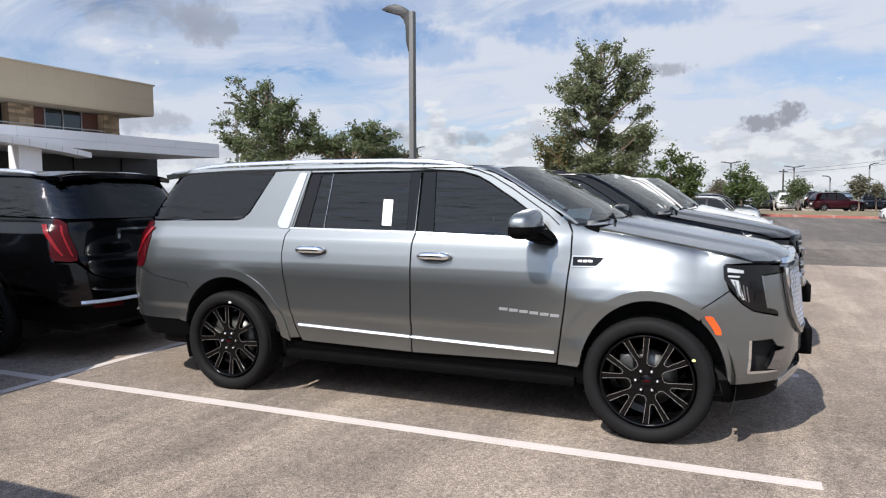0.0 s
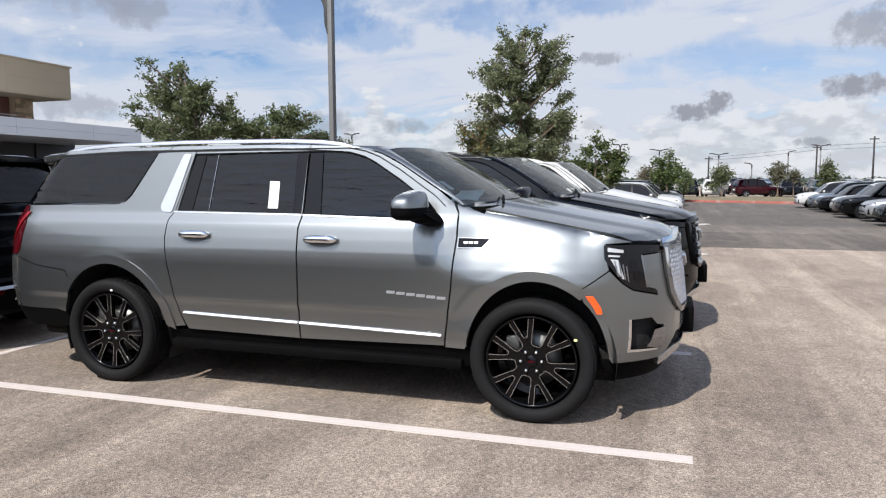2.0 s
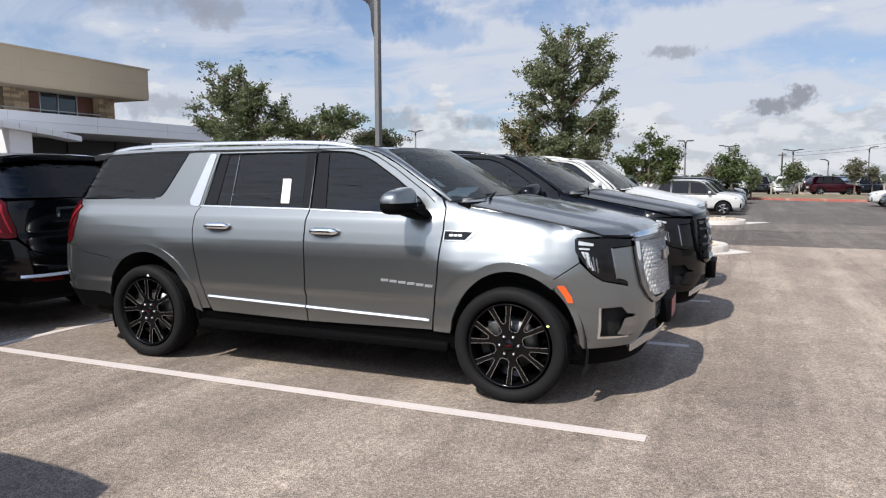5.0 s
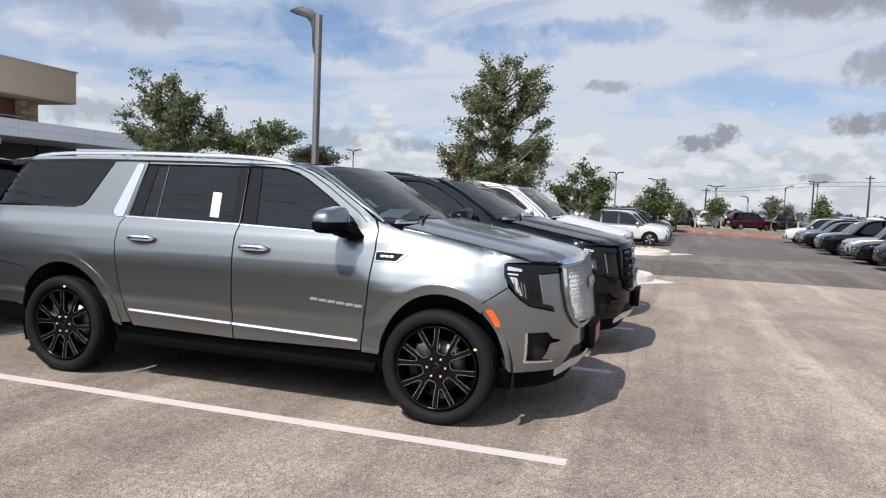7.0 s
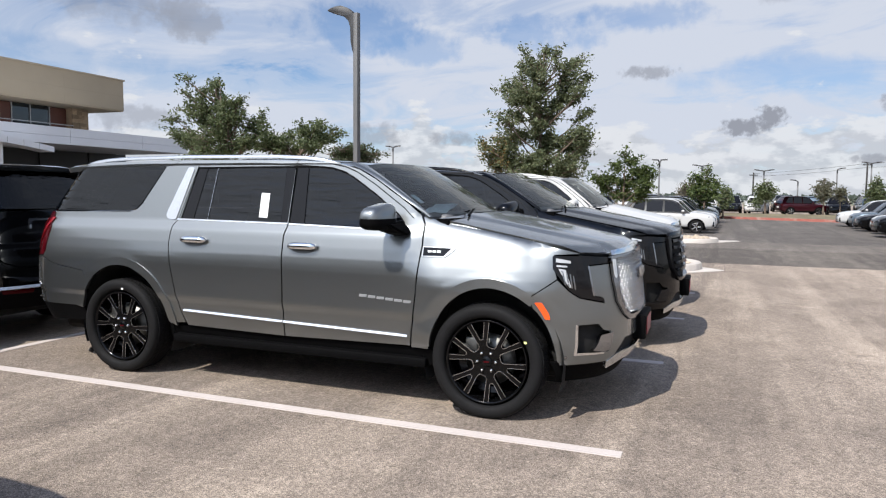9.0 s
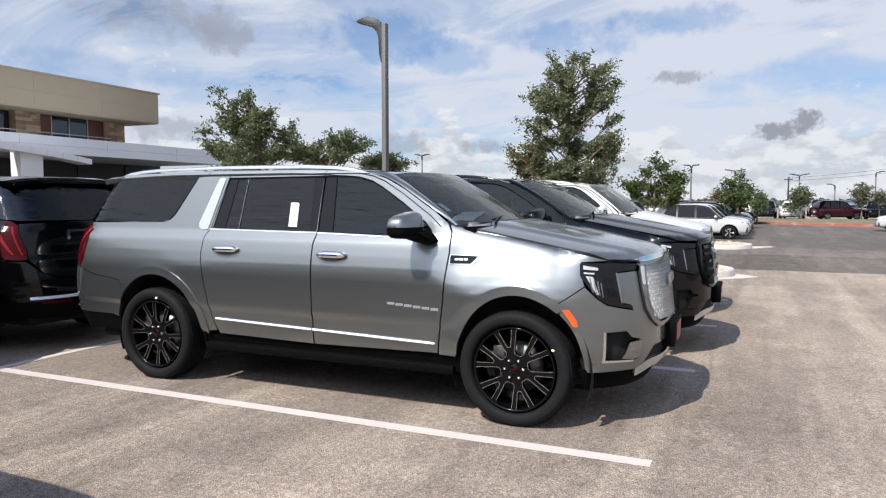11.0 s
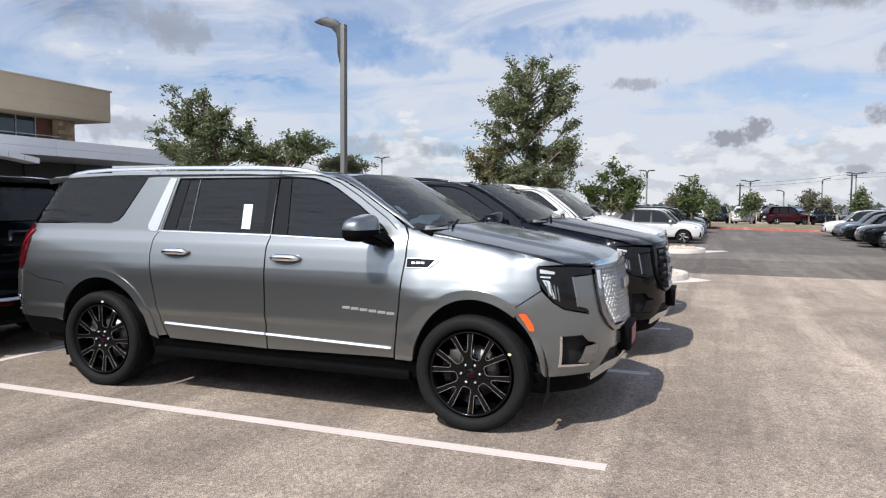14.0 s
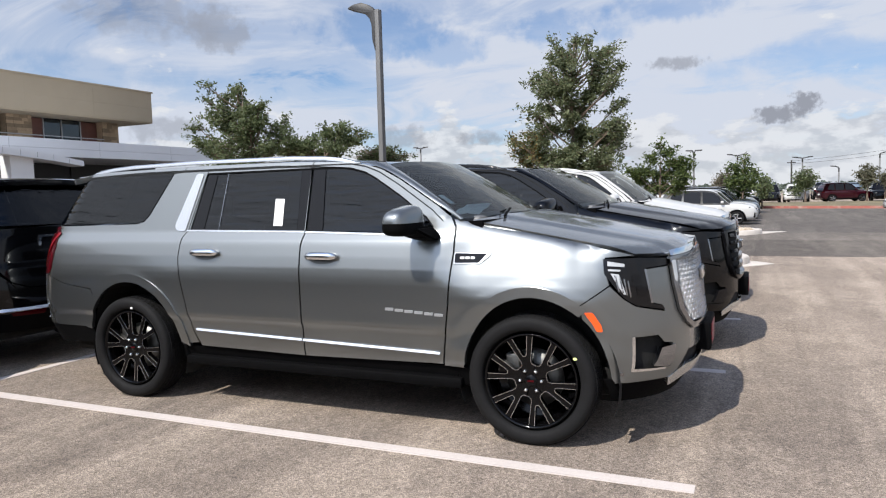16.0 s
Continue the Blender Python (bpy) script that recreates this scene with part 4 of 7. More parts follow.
    sheet("grille_backing", inner, S(-0.02), 0.06, LINER, root, 0.0, both=True)
    poly = np.array([skin(*p)[1:] for p in inner])
    poly = np.vstack((poly, (poly * np.array((-1, 1)))[::-1]))
    vs, fs = [], []
    if grille == "mesh":
        rows = 15 if detail else 5
        dz = 0.45 / rows
        cols = int(1.14 / (dz * 1.55))
        dy = 1.14 / cols
        for r in range(rows + 1):
            for c in range(-1, cols + 1):
                cy, cz = -0.57 + dy * (c + 0.5 * (r % 2)), 0.738 + dz * r
                if not inside(poly, np.array([(cy, cz)]))[0]:
                    continue
                w, h = dy * 0.50, dz * 0.62
                for (y0, z0), (y1, z1) in (((-w, h * 0.15), (0, h * 0.75)), ((0, h * 0.75), (w, h * 0.15)), ((-w, h * 0.15), (-w * 0.55, -h * 0.7)), ((w, h * 0.15), (w * 0.55, -h * 0.7))):
                    o = len(vs)
                    t = dz * 0.13
                    for dep in (-0.012, 0.016):
                        for yy, zz in ((cy + y0, cz + z0 - t), (cy + y1, cz + z1 - t), (cy + y1, cz + z1 + t), (cy + y0, cz + z0 + t)):
                            p = skin(*Fy(yy, zz), dep)
                            vs.append((p[0], yy, zz))
                    fs += [tuple(o + k for k in f) for f in ((4, 5, 6, 7), (0, 1, 5, 4), (1, 2, 6, 5), (2, 3, 7, 6), (3, 0, 4, 7))]
        mesh_object("grille_mesh", vs, fs, SATIN, root, "bright woven grille mesh", smooth=False)
    else:
        for z in (0.82, 0.90, 0.98, 1.06, 1.13):
            bar = [Fy(0.0, z + 0.016), Fy(0.54, z + 0.016), Fy(0.53, z - 0.016), Fy(0.0, z - 0.016)]
            if z < 0.85:
                bar = [Fy(0.0, z + 0.016), Fy(0.49, z + 0.016), Fy(0.47, z - 0.016), Fy(0.0, z - 0.016)]
            sheet("grille_bar", bar, S(0.015), 0.05, GLOSS_BLACK, root, 0.03, label="dark grille bar", both=True)
    sheet("emblem", round_corners([Fy(0.0, 1.06), Fy(0.165, 1.058), Fy(0.165, 0.985), Fy(0.0, 0.985)], 0.004), S(0.034), 0.03, DARK_CHROME, root, 0.03, label="dark chrome emblem plate", both=True)
    for k, w in ((0.105, 0.035), (0.0, 0.028)):
        sheet("emblem_bar", [Fy(max(0, k - w), 1.046), Fy(k + w, 1.046), Fy(k + w, 0.998), Fy(max(0, k - w), 0.998)], S(0.040), 0.03, CHROME, root, 0.006, label="plain bright emblem bar", both=True)
    part("plate_holder", box_bm((4.34, -0.24, 0.515), (4.435, 0.24, 0.70), 0.012), PLASTIC, root, "black front plate holder", 40)
    part("plate_card", box_bm((4.435, -0.15, 0.545), (4.439, 0.15, 0.675)), RED_INK, root, "dark red dealer card")
    # mirrors
    for s in (-1, 1):
        def mirror_bm(scale, lo, hi, sh):
            bm = bmesh.new()
            bmesh.ops.create_uvsphere(bm, u_segments=28, v_segments=18, radius=1.0)
            for v in bm.verts:
                c = v.co
                p = 3.6
                n = (abs(c.x) ** p + abs(c.y) ** p + abs(c.z) ** p) ** (1 / p)
                c = c / n
                v.co = Vector((2.655 + 0.085 * scale * c.x * (1 - 0.10 * c.z) + sh * (c.y + 1), -1.155 - 0.150 * scale * c.y, 1.432 + 0.092 * scale * c.z * (1 - 0.14 * c.y) - 0.012 * c.y))
            if lo is not None:
                bmesh.ops.bisect_plane(bm, geom=bm.verts[:] + bm.edges[:] + bm.faces[:], plane_co=(0, 0, lo), plane_no=(0.0, 0.0, -1.0), clear_outer=True)
            if s > 0:
                bmesh.ops.scale(bm, vec=(1, -1, 1), verts=bm.verts[:])
                bmesh.ops.reverse_faces(bm, faces=bm.faces[:])
            return bm
        mirror = part("door_mirror", mirror_bm(1.0, None, None, -0.02), PLASTIC, root, "door mirror with black lower shell", 50)
        part("mirror_cap", mirror_bm(1.02, 1.425, None, -0.02), paint, mirror, "body-coloured mirror cap", 50)
        bm = bmesh.new()
        low = [bm.verts.new(p) for p in ((2.66, -1.02, 1.300), (2.80, -1.00, 1.300), (2.80, -0.93, 1.305), (2.66, -0.93, 1.305))]
        mid = [bm.verts.new(p) for p in ((2.60, -1.12, 1.335), (2.79, -1.08, 1.325), (2.80, -0.93, 1.345), (2.64, -0.93, 1.345))]
        top = [bm.verts.new(p) for p in ((2.575, -1.22, 1.395), (2.72, -1.20, 1.395), (2.77, -1.00, 1.40), (2.60, -1.00, 1.40))]
        for p, q in ((low, mid), (mid, top)):
            for k in range(4):
                bm.faces.new((p[k], p[(k + 1) % 4], q[(k + 1) % 4], q[k]))
        bm.faces.new(low[::-1]), bm.faces.new(top)
        bmesh.ops.bevel(bm, geom=bm.edges[:], offset=0.014, segments=2, affect="EDGES")
        bmesh.ops.recalc_face_normals(bm, faces=bm.faces[:])
        if s > 0:
            bmesh.ops.scale(bm, vec=(1, -1, 1), verts=bm.verts[:])
            bmesh.ops.reverse_faces(bm, faces=bm.faces[:])
        part("mirror_arm", bm, PLASTIC, mirror, "", 40)
        part("mirror_glass", box_bm((2.568, -1.26 if s < 0 else 1.075, 1.375), (2.576, -1.075 if s < 0 else 1.26, 1.485), 0.002), CHROME, mirror, "mirror glass")
        bm = bmesh.new()
        yr = 0.735 * s
        top_line = [(-0.56, 1.862), (-0.48, 1.882), (-0.34, 1.900), (-0.1, 1.913), (0.6, 1.924), (1.5, 1.917), (1.80, 1.903), (1.95, 1.885), (2.06, 1.855)]
        rows = []
        for x, z in top_line:
            zb = float(roof_z(x, yr)) - 0.015
            rows.append([bm.verts.new((x, yr + a, b)) for a, b in ((-0.024, max(zb, z - 0.030)), (-0.024, z - 0.010), (-0.014, z), (0.010, z), (0.020, z - 0.010), (0.022, max(zb, z - 0.030)))])
        for p, q in zip(rows, rows[1:]):
            for k in range(5):
                bm.faces.new((p[k], q[k], q[k + 1], p[k + 1]))
        bm.faces.new(rows[0][::-1]), bm.faces.new(rows[-1])
        bmesh.ops.recalc_face_normals(bm, faces=bm.faces[:])
        part("roof_rail", bm, rail or SATIN, root, "" if rail else "bright roof rail", 50)
    # handles, badges
    for cx, z in ((0.845, 1.205), (1.905, 1.188)):
        cup = [X(cx + 0.112 * math.cos(a), z - 0.016 + 0.040 * math.sin(a)) for a in np.linspace(0, 2 * math.pi, 20, endpoint=False)]
        panel("handle_cup", cup, HANDLE_CUP, 0.0012, 0.004, 0, lab="flat handle recess with its shade in the colour", st=0.02, rnd=0)
        for s in (-1, 1):
            bm = bmesh.new()
            pts = []
            for t in np.linspace(-1, 1, 13):
                p = skin(*X(cx + 0.13 * t, z))
                pts.append((p[0], p[1] - 0.012 - 0.026 * (1 - t ** 4), z + 0.004 * (1 - t * t)))
            add_tube(bm, pts, [0.014 + 0.016 * (1 - t ** 6) for t in np.linspace(-1, 1, 13)], 10)
            if s > 0:
                bmesh.ops.scale(bm, vec=(1, -1, 1), verts=bm.verts[:])
                bmesh.ops.reverse_faces(bm, faces=bm.faces[:])
            part("door_handle", bm, bright, root, "bright door handle", 60)
    panel("wing_badge", [X(*p) for p in ((2.905, 1.222), (3.145, 1.218), (3.14, 1.198), (3.075, 1.148), (2.905, 1.148))], PAINT_SILVER if trim == "chrome" else bright, 0.006, 0.01, 0, lab="bright-edged wing badge", st=0.03, rnd=0.006)
    panel("badge_insert", [X(*p) for p in ((2.911, 1.215), (3.118, 1.211), (3.066, 1.155), (2.911, 1.155))], GLOSS_BLACK, 0.0085, 0.003, 0, lab="black badge insert", st=0.03, rnd=0.004)
    if detail:
        for k in range(3):
            panel("badge_bar", [X(2.945 + 0.034 * k, 1.194), X(2.972 + 0.034 * k, 1.1935), X(2.972 + 0.034 * k, 1.1785), X(2.945 + 0.034 * k, 1.179)], PAPER, 0.0105, 0.002, 0, lab="plain white badge bar", st=0.03, rnd=0)
        for k in range(6):
            x0 = 2.405 + 0.073 * k
            z0 = 0.835 - 0.005 * k
            panel("badge_bar", [X(x0, z0 + 0.009), X(x0 + 0.060, z0 + 0.008), X(x0 + 0.057, z0 - 0.010), X(x0 - 0.003, z0 - 0.009)], BADGE_SILVER, 0.006, 0.006, 0, lab="plain bright badge bar", st=0.03, rnd=0)
    # tail: bumper, gate, lamps, glass
    rb = [X(-0.40, 0.885), X(-0.70, 0.925), X(-0.925, 0.995), Ry(0.82, 0.985), Ry(0.70, 0.86), Ry(0.55, 0.80), Ry(0.0, 0.79), Ry(0.0, 0.56), Ry(0.75, 0.56), X(-0.93, 0.56), X(-0.47, 0.56)] + [X(*p) for p in arch(0.03, 0.505, 0.555, 166, 141, 6)]
    sheet("rear_bumper", rb, S(), step * 0.8, paint, root, 0.02, 0.0012, both=True)
    sheet("rear_valance", [X(-0.455, 0.56), X(-0.93, 0.56), Ry(0.75, 0.56), Ry(0.0, 0.56), Ry(0.0, 0.36), Ry(0.7, 0.37), X(-0.90, 0.40), X(-0.44, 0.42)], S(-0.008), 0.06, PLASTIC, root, 0.02, label="black rear valance", both=True)
    sheet("rear_trim", strip_rear([0.0, 0.45, 0.80], 0.600, 0.026), (lambda u, z: skin(u, z, 0.014 - 0.9 * (z - 0.60))), 0.05, SATIN, root, 0.012, label="bright rear bumper strip", both=True)
    panel("rear_reflector", [Ry(0.72, 0.572), Ry(0.40, 0.572), Ry(0.41, 0.53), Ry(0.70, 0.535)], RED_LENS, 0.003, 0.01, 0, lab="red reflector", st=0.05, rnd=0.006)
    tail = [X(-0.872 - wrap * 0.4, 1.408), X(-0.835 - wrap, 1.27), X(-0.87 - wrap, 1.06), X(-0.905 - wrap, 1.015), Ry(0.86, 1.0), Ry(0.80, 1.01), Ry(0.79, 1.09), Ry(0.80, 1.36), Ry(0.83, 1.405)]
    panel("tail_lamp", tail, RED_LENS, 0.006, 0.03, 0, lab="dark red tail lamp", st=0.03, rnd=0.012)
    panel("tail_lamp_insert", [Ry(0.845, 1.34), Ry(0.815, 1.34), Ry(0.805, 1.06), Ry(0.845, 1.05)], RED_LENS, 0.012, 0.006, 0, st=0.03, rnd=0.006)
    for y0, y1, z0, z1 in ((0.905, 0.890, 1.36, 1.06), (0.840, 0.828, 1.35, 1.05)):
        panel("tail_lamp_strip", [Ry(y0, z0), Ry(y1, z0), Ry(y1 - 0.006, z1), Ry(y0 - 0.006, z1)], RED_GLOW, 0.014, 0.006, 0, lab="brighter red light strip", st=0.03, rnd=0.003)
    gate = [Ry(0.0, 1.40), Ry(0.796, 1.375), Ry(0.786, 1.09), Ry(0.792, 1.0), Ry(0.69, 0.865), Ry(0.54, 0.805), Ry(0.0, 0.795)]
    sheet("tailgate", gate, S(), step, paint, root, 0.02, gap, both=True)
    glass = [Ry(0.0, 1.405), Ry(0.80, 1.41), X(-0.87, 1.425), X(-0.64, 1.815), Ry(0.66, 1.83), Ry(0.0, 1.84)]
    sheet("rear_window", glass, S(-0.003), 0.05, GLASS if detail else GLOSS_BLACK, root, 0.01, label="dark privacy glass", both=True)
    sheet("spoiler", round_corners([(-0.52, 0.79), (-0.52, -0.79), (-0.86, -0.74), (-0.93, -0.5), (-0.95, 0.0), (-0.93, 0.5), (-0.86, 0.74)], 0.03), lambda x, y: np.stack((x, y, roof_z(x, y) + 0.012 - 0.03 * step01(-0.5, -0.95, x)), axis=-1), 0.06, paint, root, 0.045, label="roof spoiler")
    sheet("plate_recess", round_corners([Ry(0.0, 1.28), Ry(0.33, 1.28), Ry(0.34, 1.08), Ry(0.30, 1.02), Ry(0.0, 1.02)], 0.01), S(0.004), 0.05, GLOSS_BLACK, root, 0.01, label="black number plate recess", both=True)
    sheet("gate_trim", [Ry(0.0, 1.305), Ry(0.36, 1.305), Ry(0.38, 1.20), Ry(0.355, 1.20), Ry(0.335, 1.283), Ry(0.0, 1.283)], S(0.010), 0.05, bright, root, 0.02, label="bright tailgate handle trim", both=True)
    # unseen boxes behind the nose panels, added to stop sunlight leaking through the gaps
    bm = bmesh.new()
    add_box(bm, (2.98, -0.66, 0.30), (4.02, 0.66, 1.16), 0.03)
    add_box(bm, (3.95, -0.58, 0.34), (4.16, 0.58, 1.12), 0.03)
    part("engine_bay", bm, LINER, root, "dark unseen block that keeps light out of the nose")
    # cabin
    bm = bmesh.new()
    add_box(bm, (2.46, -0.78, 0.95), (2.96, 0.78, 1.395), 0.05)
    add_box(bm, (2.70, -0.75, 1.30), (3.02, 0.75, 1.450), 0.03)
    part("dashboard", bm, LEATHER, root, "black dashboard", 50)
    for x, y in ((1.75, -0.42), (1.75, 0.42), (0.75, -0.42), (0.75, 0.42)):
        bm = bmesh.new()
        add_box(bm, (x - 0.02, y - 0.25, 0.60), (x + 0.50, y + 0.25, 0.85), 0.06)
        add_box(bm, (x - 0.20, y - 0.24, 0.75), (x, y + 0.24, 1.42), 0.06, Matrix.Translation((x, 0, 0.8)) @ Matrix.Rotation(radians(-10), 4, "Y") @ Matrix.Translation((-x, 0, -0.8)))
        add_box(bm, (x - 0.30, y - 0.13, 1.46), (x - 0.20, y + 0.13, 1.64), 0.04)
        part("seat", bm, LEATHER, root, "dark seat with headrest", 50)
    vs, fs = [], []
    n, k = 24, 8
    for i in range(n):
        a = 2 * math.pi * i / n
        for j in range(k):
            b = 2 * math.pi * j / k
            r = 0.18 + 0.016 * math.cos(b)
            p = Matrix.Translation((2.33, 0.42, 1.18)) @ Matrix.Rotation(radians(65), 4, "Y") @ Vector((r * math.cos(a), r * math.sin(a), 0.016 * math.sin(b)))
            vs.append(p)
    fs = [(i * k + j, i * k + (j + 1) % k, ((i + 1) % n) * k + (j + 1) % k, ((i + 1) % n) * k + j) for i in range(n) for j in range(k)]
    mesh_object("steering_wheel", vs, fs, LEATHER, root)
    part("cabin_floor", box_bm((-0.85, -0.86, 0.50), (2.9, 0.86, 0.56)), LINER, root)
    part("rear_view_mirror", box_bm((2.40, -0.13, 1.68), (2.43, 0.13, 1.75), 0.012), PLASTIC, root, "", 40)
    for s in (-1, 1):
        bm = bmesh.new()
        y0 = 0.15 if s > 0 else -0.62
        add_tube(bm, [(3.14, y0, 1.445), (3.06, y0 + 0.35, 1.485), (2.98, y0 + 0.62, 1.49)], [0.010, 0.008, 0.005], 6)
        add_tube(bm, [(3.09, y0 + 0.05, 1.468), (2.99, y0 + 0.60, 1.482)], 0.006, 5)
        part("wiper", bm, PLASTIC, root, "black wiper")
    for ax, turn in ((0.0, -4.0), (3.407, -2.0)):
        for s in (-1, 1):
            w = wheel_parts(root, Matrix.Translation((ax, 0.875 * s, HUB_Z)) @ Matrix.Diagonal((1 / short, 1, 1, 1)) @ Matrix.Rotation(radians(turn), 4, "Y"), s, 64 if detail else 32, detail)
            if tags and s < 0:
                a = radians(30 if ax > 1 else 82)
                tag = [(0.012 * math.cos(b), 0.009 * math.sin(b)) for b in np.linspace(0, 2 * math.pi, 12, endpoint=False)]
                spin = Matrix.Rotation(radians(-turn), 4, "Y")
                vs = [spin @ Vector((0.338 * math.cos(a) + p, h, 0.338 * math.sin(a) + q)) for h in (-0.1315, -0.126) for p, q in tag]
                mesh_object("tyre_tag", vs, [tuple(range(12))] + [(i, 12 + i, 12 + (i + 1) % 12, (i + 1) % 12) for i in range(12)], YELLOW if ax > 1 else PAPER, w, "pale paper tag on the tyre", smooth=False)
    return root


def strip_rear(ys, z, w):
    up = [on_rear(y, z + w / 2) for y in ys]
    return up + [on_rear(y, z - w / 2) for y in reversed(ys)]


def window_paper(parent):
    """A printed sheet stuck on the rear door glass, a small one inside the windscreen, and papers on the dashboard."""
    out = [on_x(*p) for p in ((1.418, 1.600), (1.500, 1.598), (1.506, 1.400), (1.424, 1.402))]
    paper = sheet("window_sticker", out, lambda u, z: skin(u, z, -0.003), 0.05, PAPER, parent, 0.001, label="white printed sheet on the rear door glass")
    for k in range(5):
        z = 1.425 + 0.011 * k
        sheet("print_line", [on_x(1.436, z + 0.003), on_x(1.490, z + 0.003), on_x(1.490, z), on_x(1.436, z)], lambda u, v: skin(u, v, -0.0015), 0.05, INK, paper, 0.0)
    sheet("screen_sticker", [(-0.915, 0.27), (-0.860, 0.27), (-0.865, 0.42), (-0.920, 0.42)], lambda a, t: screen_surface(a, t) - np.array((0.012, 0, 0.012)), 0.05, PAPER_BLUE, parent, 0.0, label="pale green sticker inside the windscreen")
    sheet("dash_paper", [(2.76, -0.66), (2.95, -0.62), (2.90, -0.22), (2.72, -0.26)], lambda x, y: np.stack((x, y, 1.466 + 0.13 * (y + 0.62) + 0.006 * np.sin(x * 40) + 0.005 * np.sin(y * 23)), axis=-1), 0.04, PAPER_BLUE, parent, 0.001, label="pale blue papers on the dashboard")


# ---- ground, markings, islands ----


def asphalt(name, base, dark, pale, worn=None):
    """Worn asphalt: broad patches, tyre-worn streaks along the aisle, stones in the surface, small oil spots."""
    mt = bpy.data.materials.new(name)
    mt.use_nodes = True
    nt = mt.node_tree
    N, L = nt.nodes.new, nt.links.new
    p = nt.nodes["Principled BSDF"]
    geo = N("ShaderNodeNewGeometry")

    def noise_at(scale, detail=5.0, rough=0.6, stretch=None, dist=0.0):
        n = N("ShaderNodeTexNoise")
        n.inputs["Scale"].default_value, n.inputs["Detail"].default_value = scale, detail
        n.inputs["Roughness"].default_value, n.inputs["Distortion"].default_value = rough, dist
        src = geo.outputs["Position"]
        if stretch:
            mp = N("ShaderNodeMapping")
            mp.inputs["Scale"].default_value = stretch
            L(src, mp.inputs[0])
            src = mp.outputs[0]
        L(src, n.inputs["Vector"])
        return n.outputs[0]

    def fit(v, a, b, lo=0.0, hi=1.0):
        r = N("ShaderNodeMapRange")
        for key, val in (("From Min", a), ("From Max", b), ("To Min", lo), ("To Max", hi)):
            r.inputs[key].default_value = val
        L(v, r.inputs["Value"])
        return r.outputs[0]

    def mix(f, a, b):
        n = N("ShaderNodeMix")
        n.data_type = "RGBA"
        L(f, n.inputs[0])
        for i, v in ((6, a), (7, b)):
            if isinstance(v, tuple):
                n.inputs[i].default_value = (*v, 1)
            else:
                L(v, n.inputs[i])
        return n.outputs[2]

    def times(col, f):
        n = N("ShaderNodeVectorMath")
        n.operation = "SCALE"
        L(col, n.inputs[0]), L(f, n.inputs["Scale"])
        return n.outputs[0]

    col = mix(fit(noise_at(0.33, 6, 0.65, None, 0.4), 0.46, 0.68), base, dark)
    col = mix(fit(noise_at(0.9, 6, 0.7), 0.52, 0.74, 0.0, 0.75), col, pale)
    col = mix(fit(noise_at(1.0, 4, 0.6, (1.3, 0.10, 1)), 0.48, 0.66, 0.0, 0.75), col, pale)
    col = mix(fit(noise_at(1.0, 5, 0.65, (2.6, 0.10, 1), 0.3), 0.52, 0.66, 0.0, 0.6), col, dark)
    col = mix(fit(noise_at(1.0, 5, 0.65, (0.22, 1.7, 1), 0.3), 0.55, 0.72, 0.0, 0.5), col, dark)
    col = mix(fit(noise_at(2.6, 4, 0.6), 0.62, 0.72, 0.0, 0.6), col, dark)
    stones = N("ShaderNodeTexVoronoi")
    stones.inputs["Scale"].default_value = 170.0
    L(geo.outputs["Position"], stones.inputs["Vector"])
    sep = N("ShaderNodeSeparateColor")
    L(stones.outputs["Color"], sep.inputs[0])
    col = times(col, fit(sep.outputs[0], 0.0, 1.0, 0.50, 1.50))
    coarse = N("ShaderNodeTexVoronoi")
    coarse.inputs["Scale"].default_value = 62.0
    L(geo.outputs["Position"], coarse.inputs["Vector"])
    sep2 = N("ShaderNodeSeparateColor")
    L(coarse.outputs["Color"], sep2.inputs[0])
    col = times(col, fit(sep2.outputs[1], 0.0, 1.0, 0.80, 1.20))
    col = times(col, fit(noise_at(14.0, 6, 0.75), 0.3, 0.7, 0.80, 1.20))
    col = times(col, fit(noise_at(3.2, 5, 0.7, (1.0, 0.45, 1)), 0.3, 0.7, 0.86, 1.14))
    col = times(col, fit(noise_at(55.0, 5, 0.8), 0.3, 0.7, 0.82, 1.18))
    if worn:
        # the ground gets paler along +x, from the bays to the aisle
        place = N("ShaderNodeSeparateXYZ")
        L(geo.outputs["Position"], place.inputs[0])
        col = times(col, fit(place.outputs[0], worn[0], worn[1], worn[2], worn[3]))
    L(col, p.inputs["Base Color"])
    p.inputs["Roughness"].default_value, p.inputs["Specular IOR Level"].default_value = 0.9, 0.25
    b = N("ShaderNodeBump")
    b.inputs["Strength"].default_value, b.inputs["Distance"].default_value = 0.7, 0.006
    L(stones.outputs["Distance"], b.inputs["Height"]), L(b.outputs[0], p.inputs["Normal"])
    return mt


ASPHALT = asphalt("worn_asphalt", (0.248, 0.203, 0.166), (0.166, 0.136, 0.113), (0.371, 0.306, 0.247), worn=(2.5, 6.5, 0.93, 1.12))
ROAD = asphalt("dark_asphalt", (0.106, 0.092, 0.081), (0.076, 0.066, 0.059), (0.180, 0.157, 0.135))
BAND = asphalt("pale_driveway", (0.142, 0.124, 0.109), (0.104, 0.091, 0.081), (0.210, 0.183, 0.158))
LANE = asphalt("grey_asphalt", (0.108, 0.096, 0.087), (0.083, 0.074, 0.067), (0.160, 0.142, 0.126))
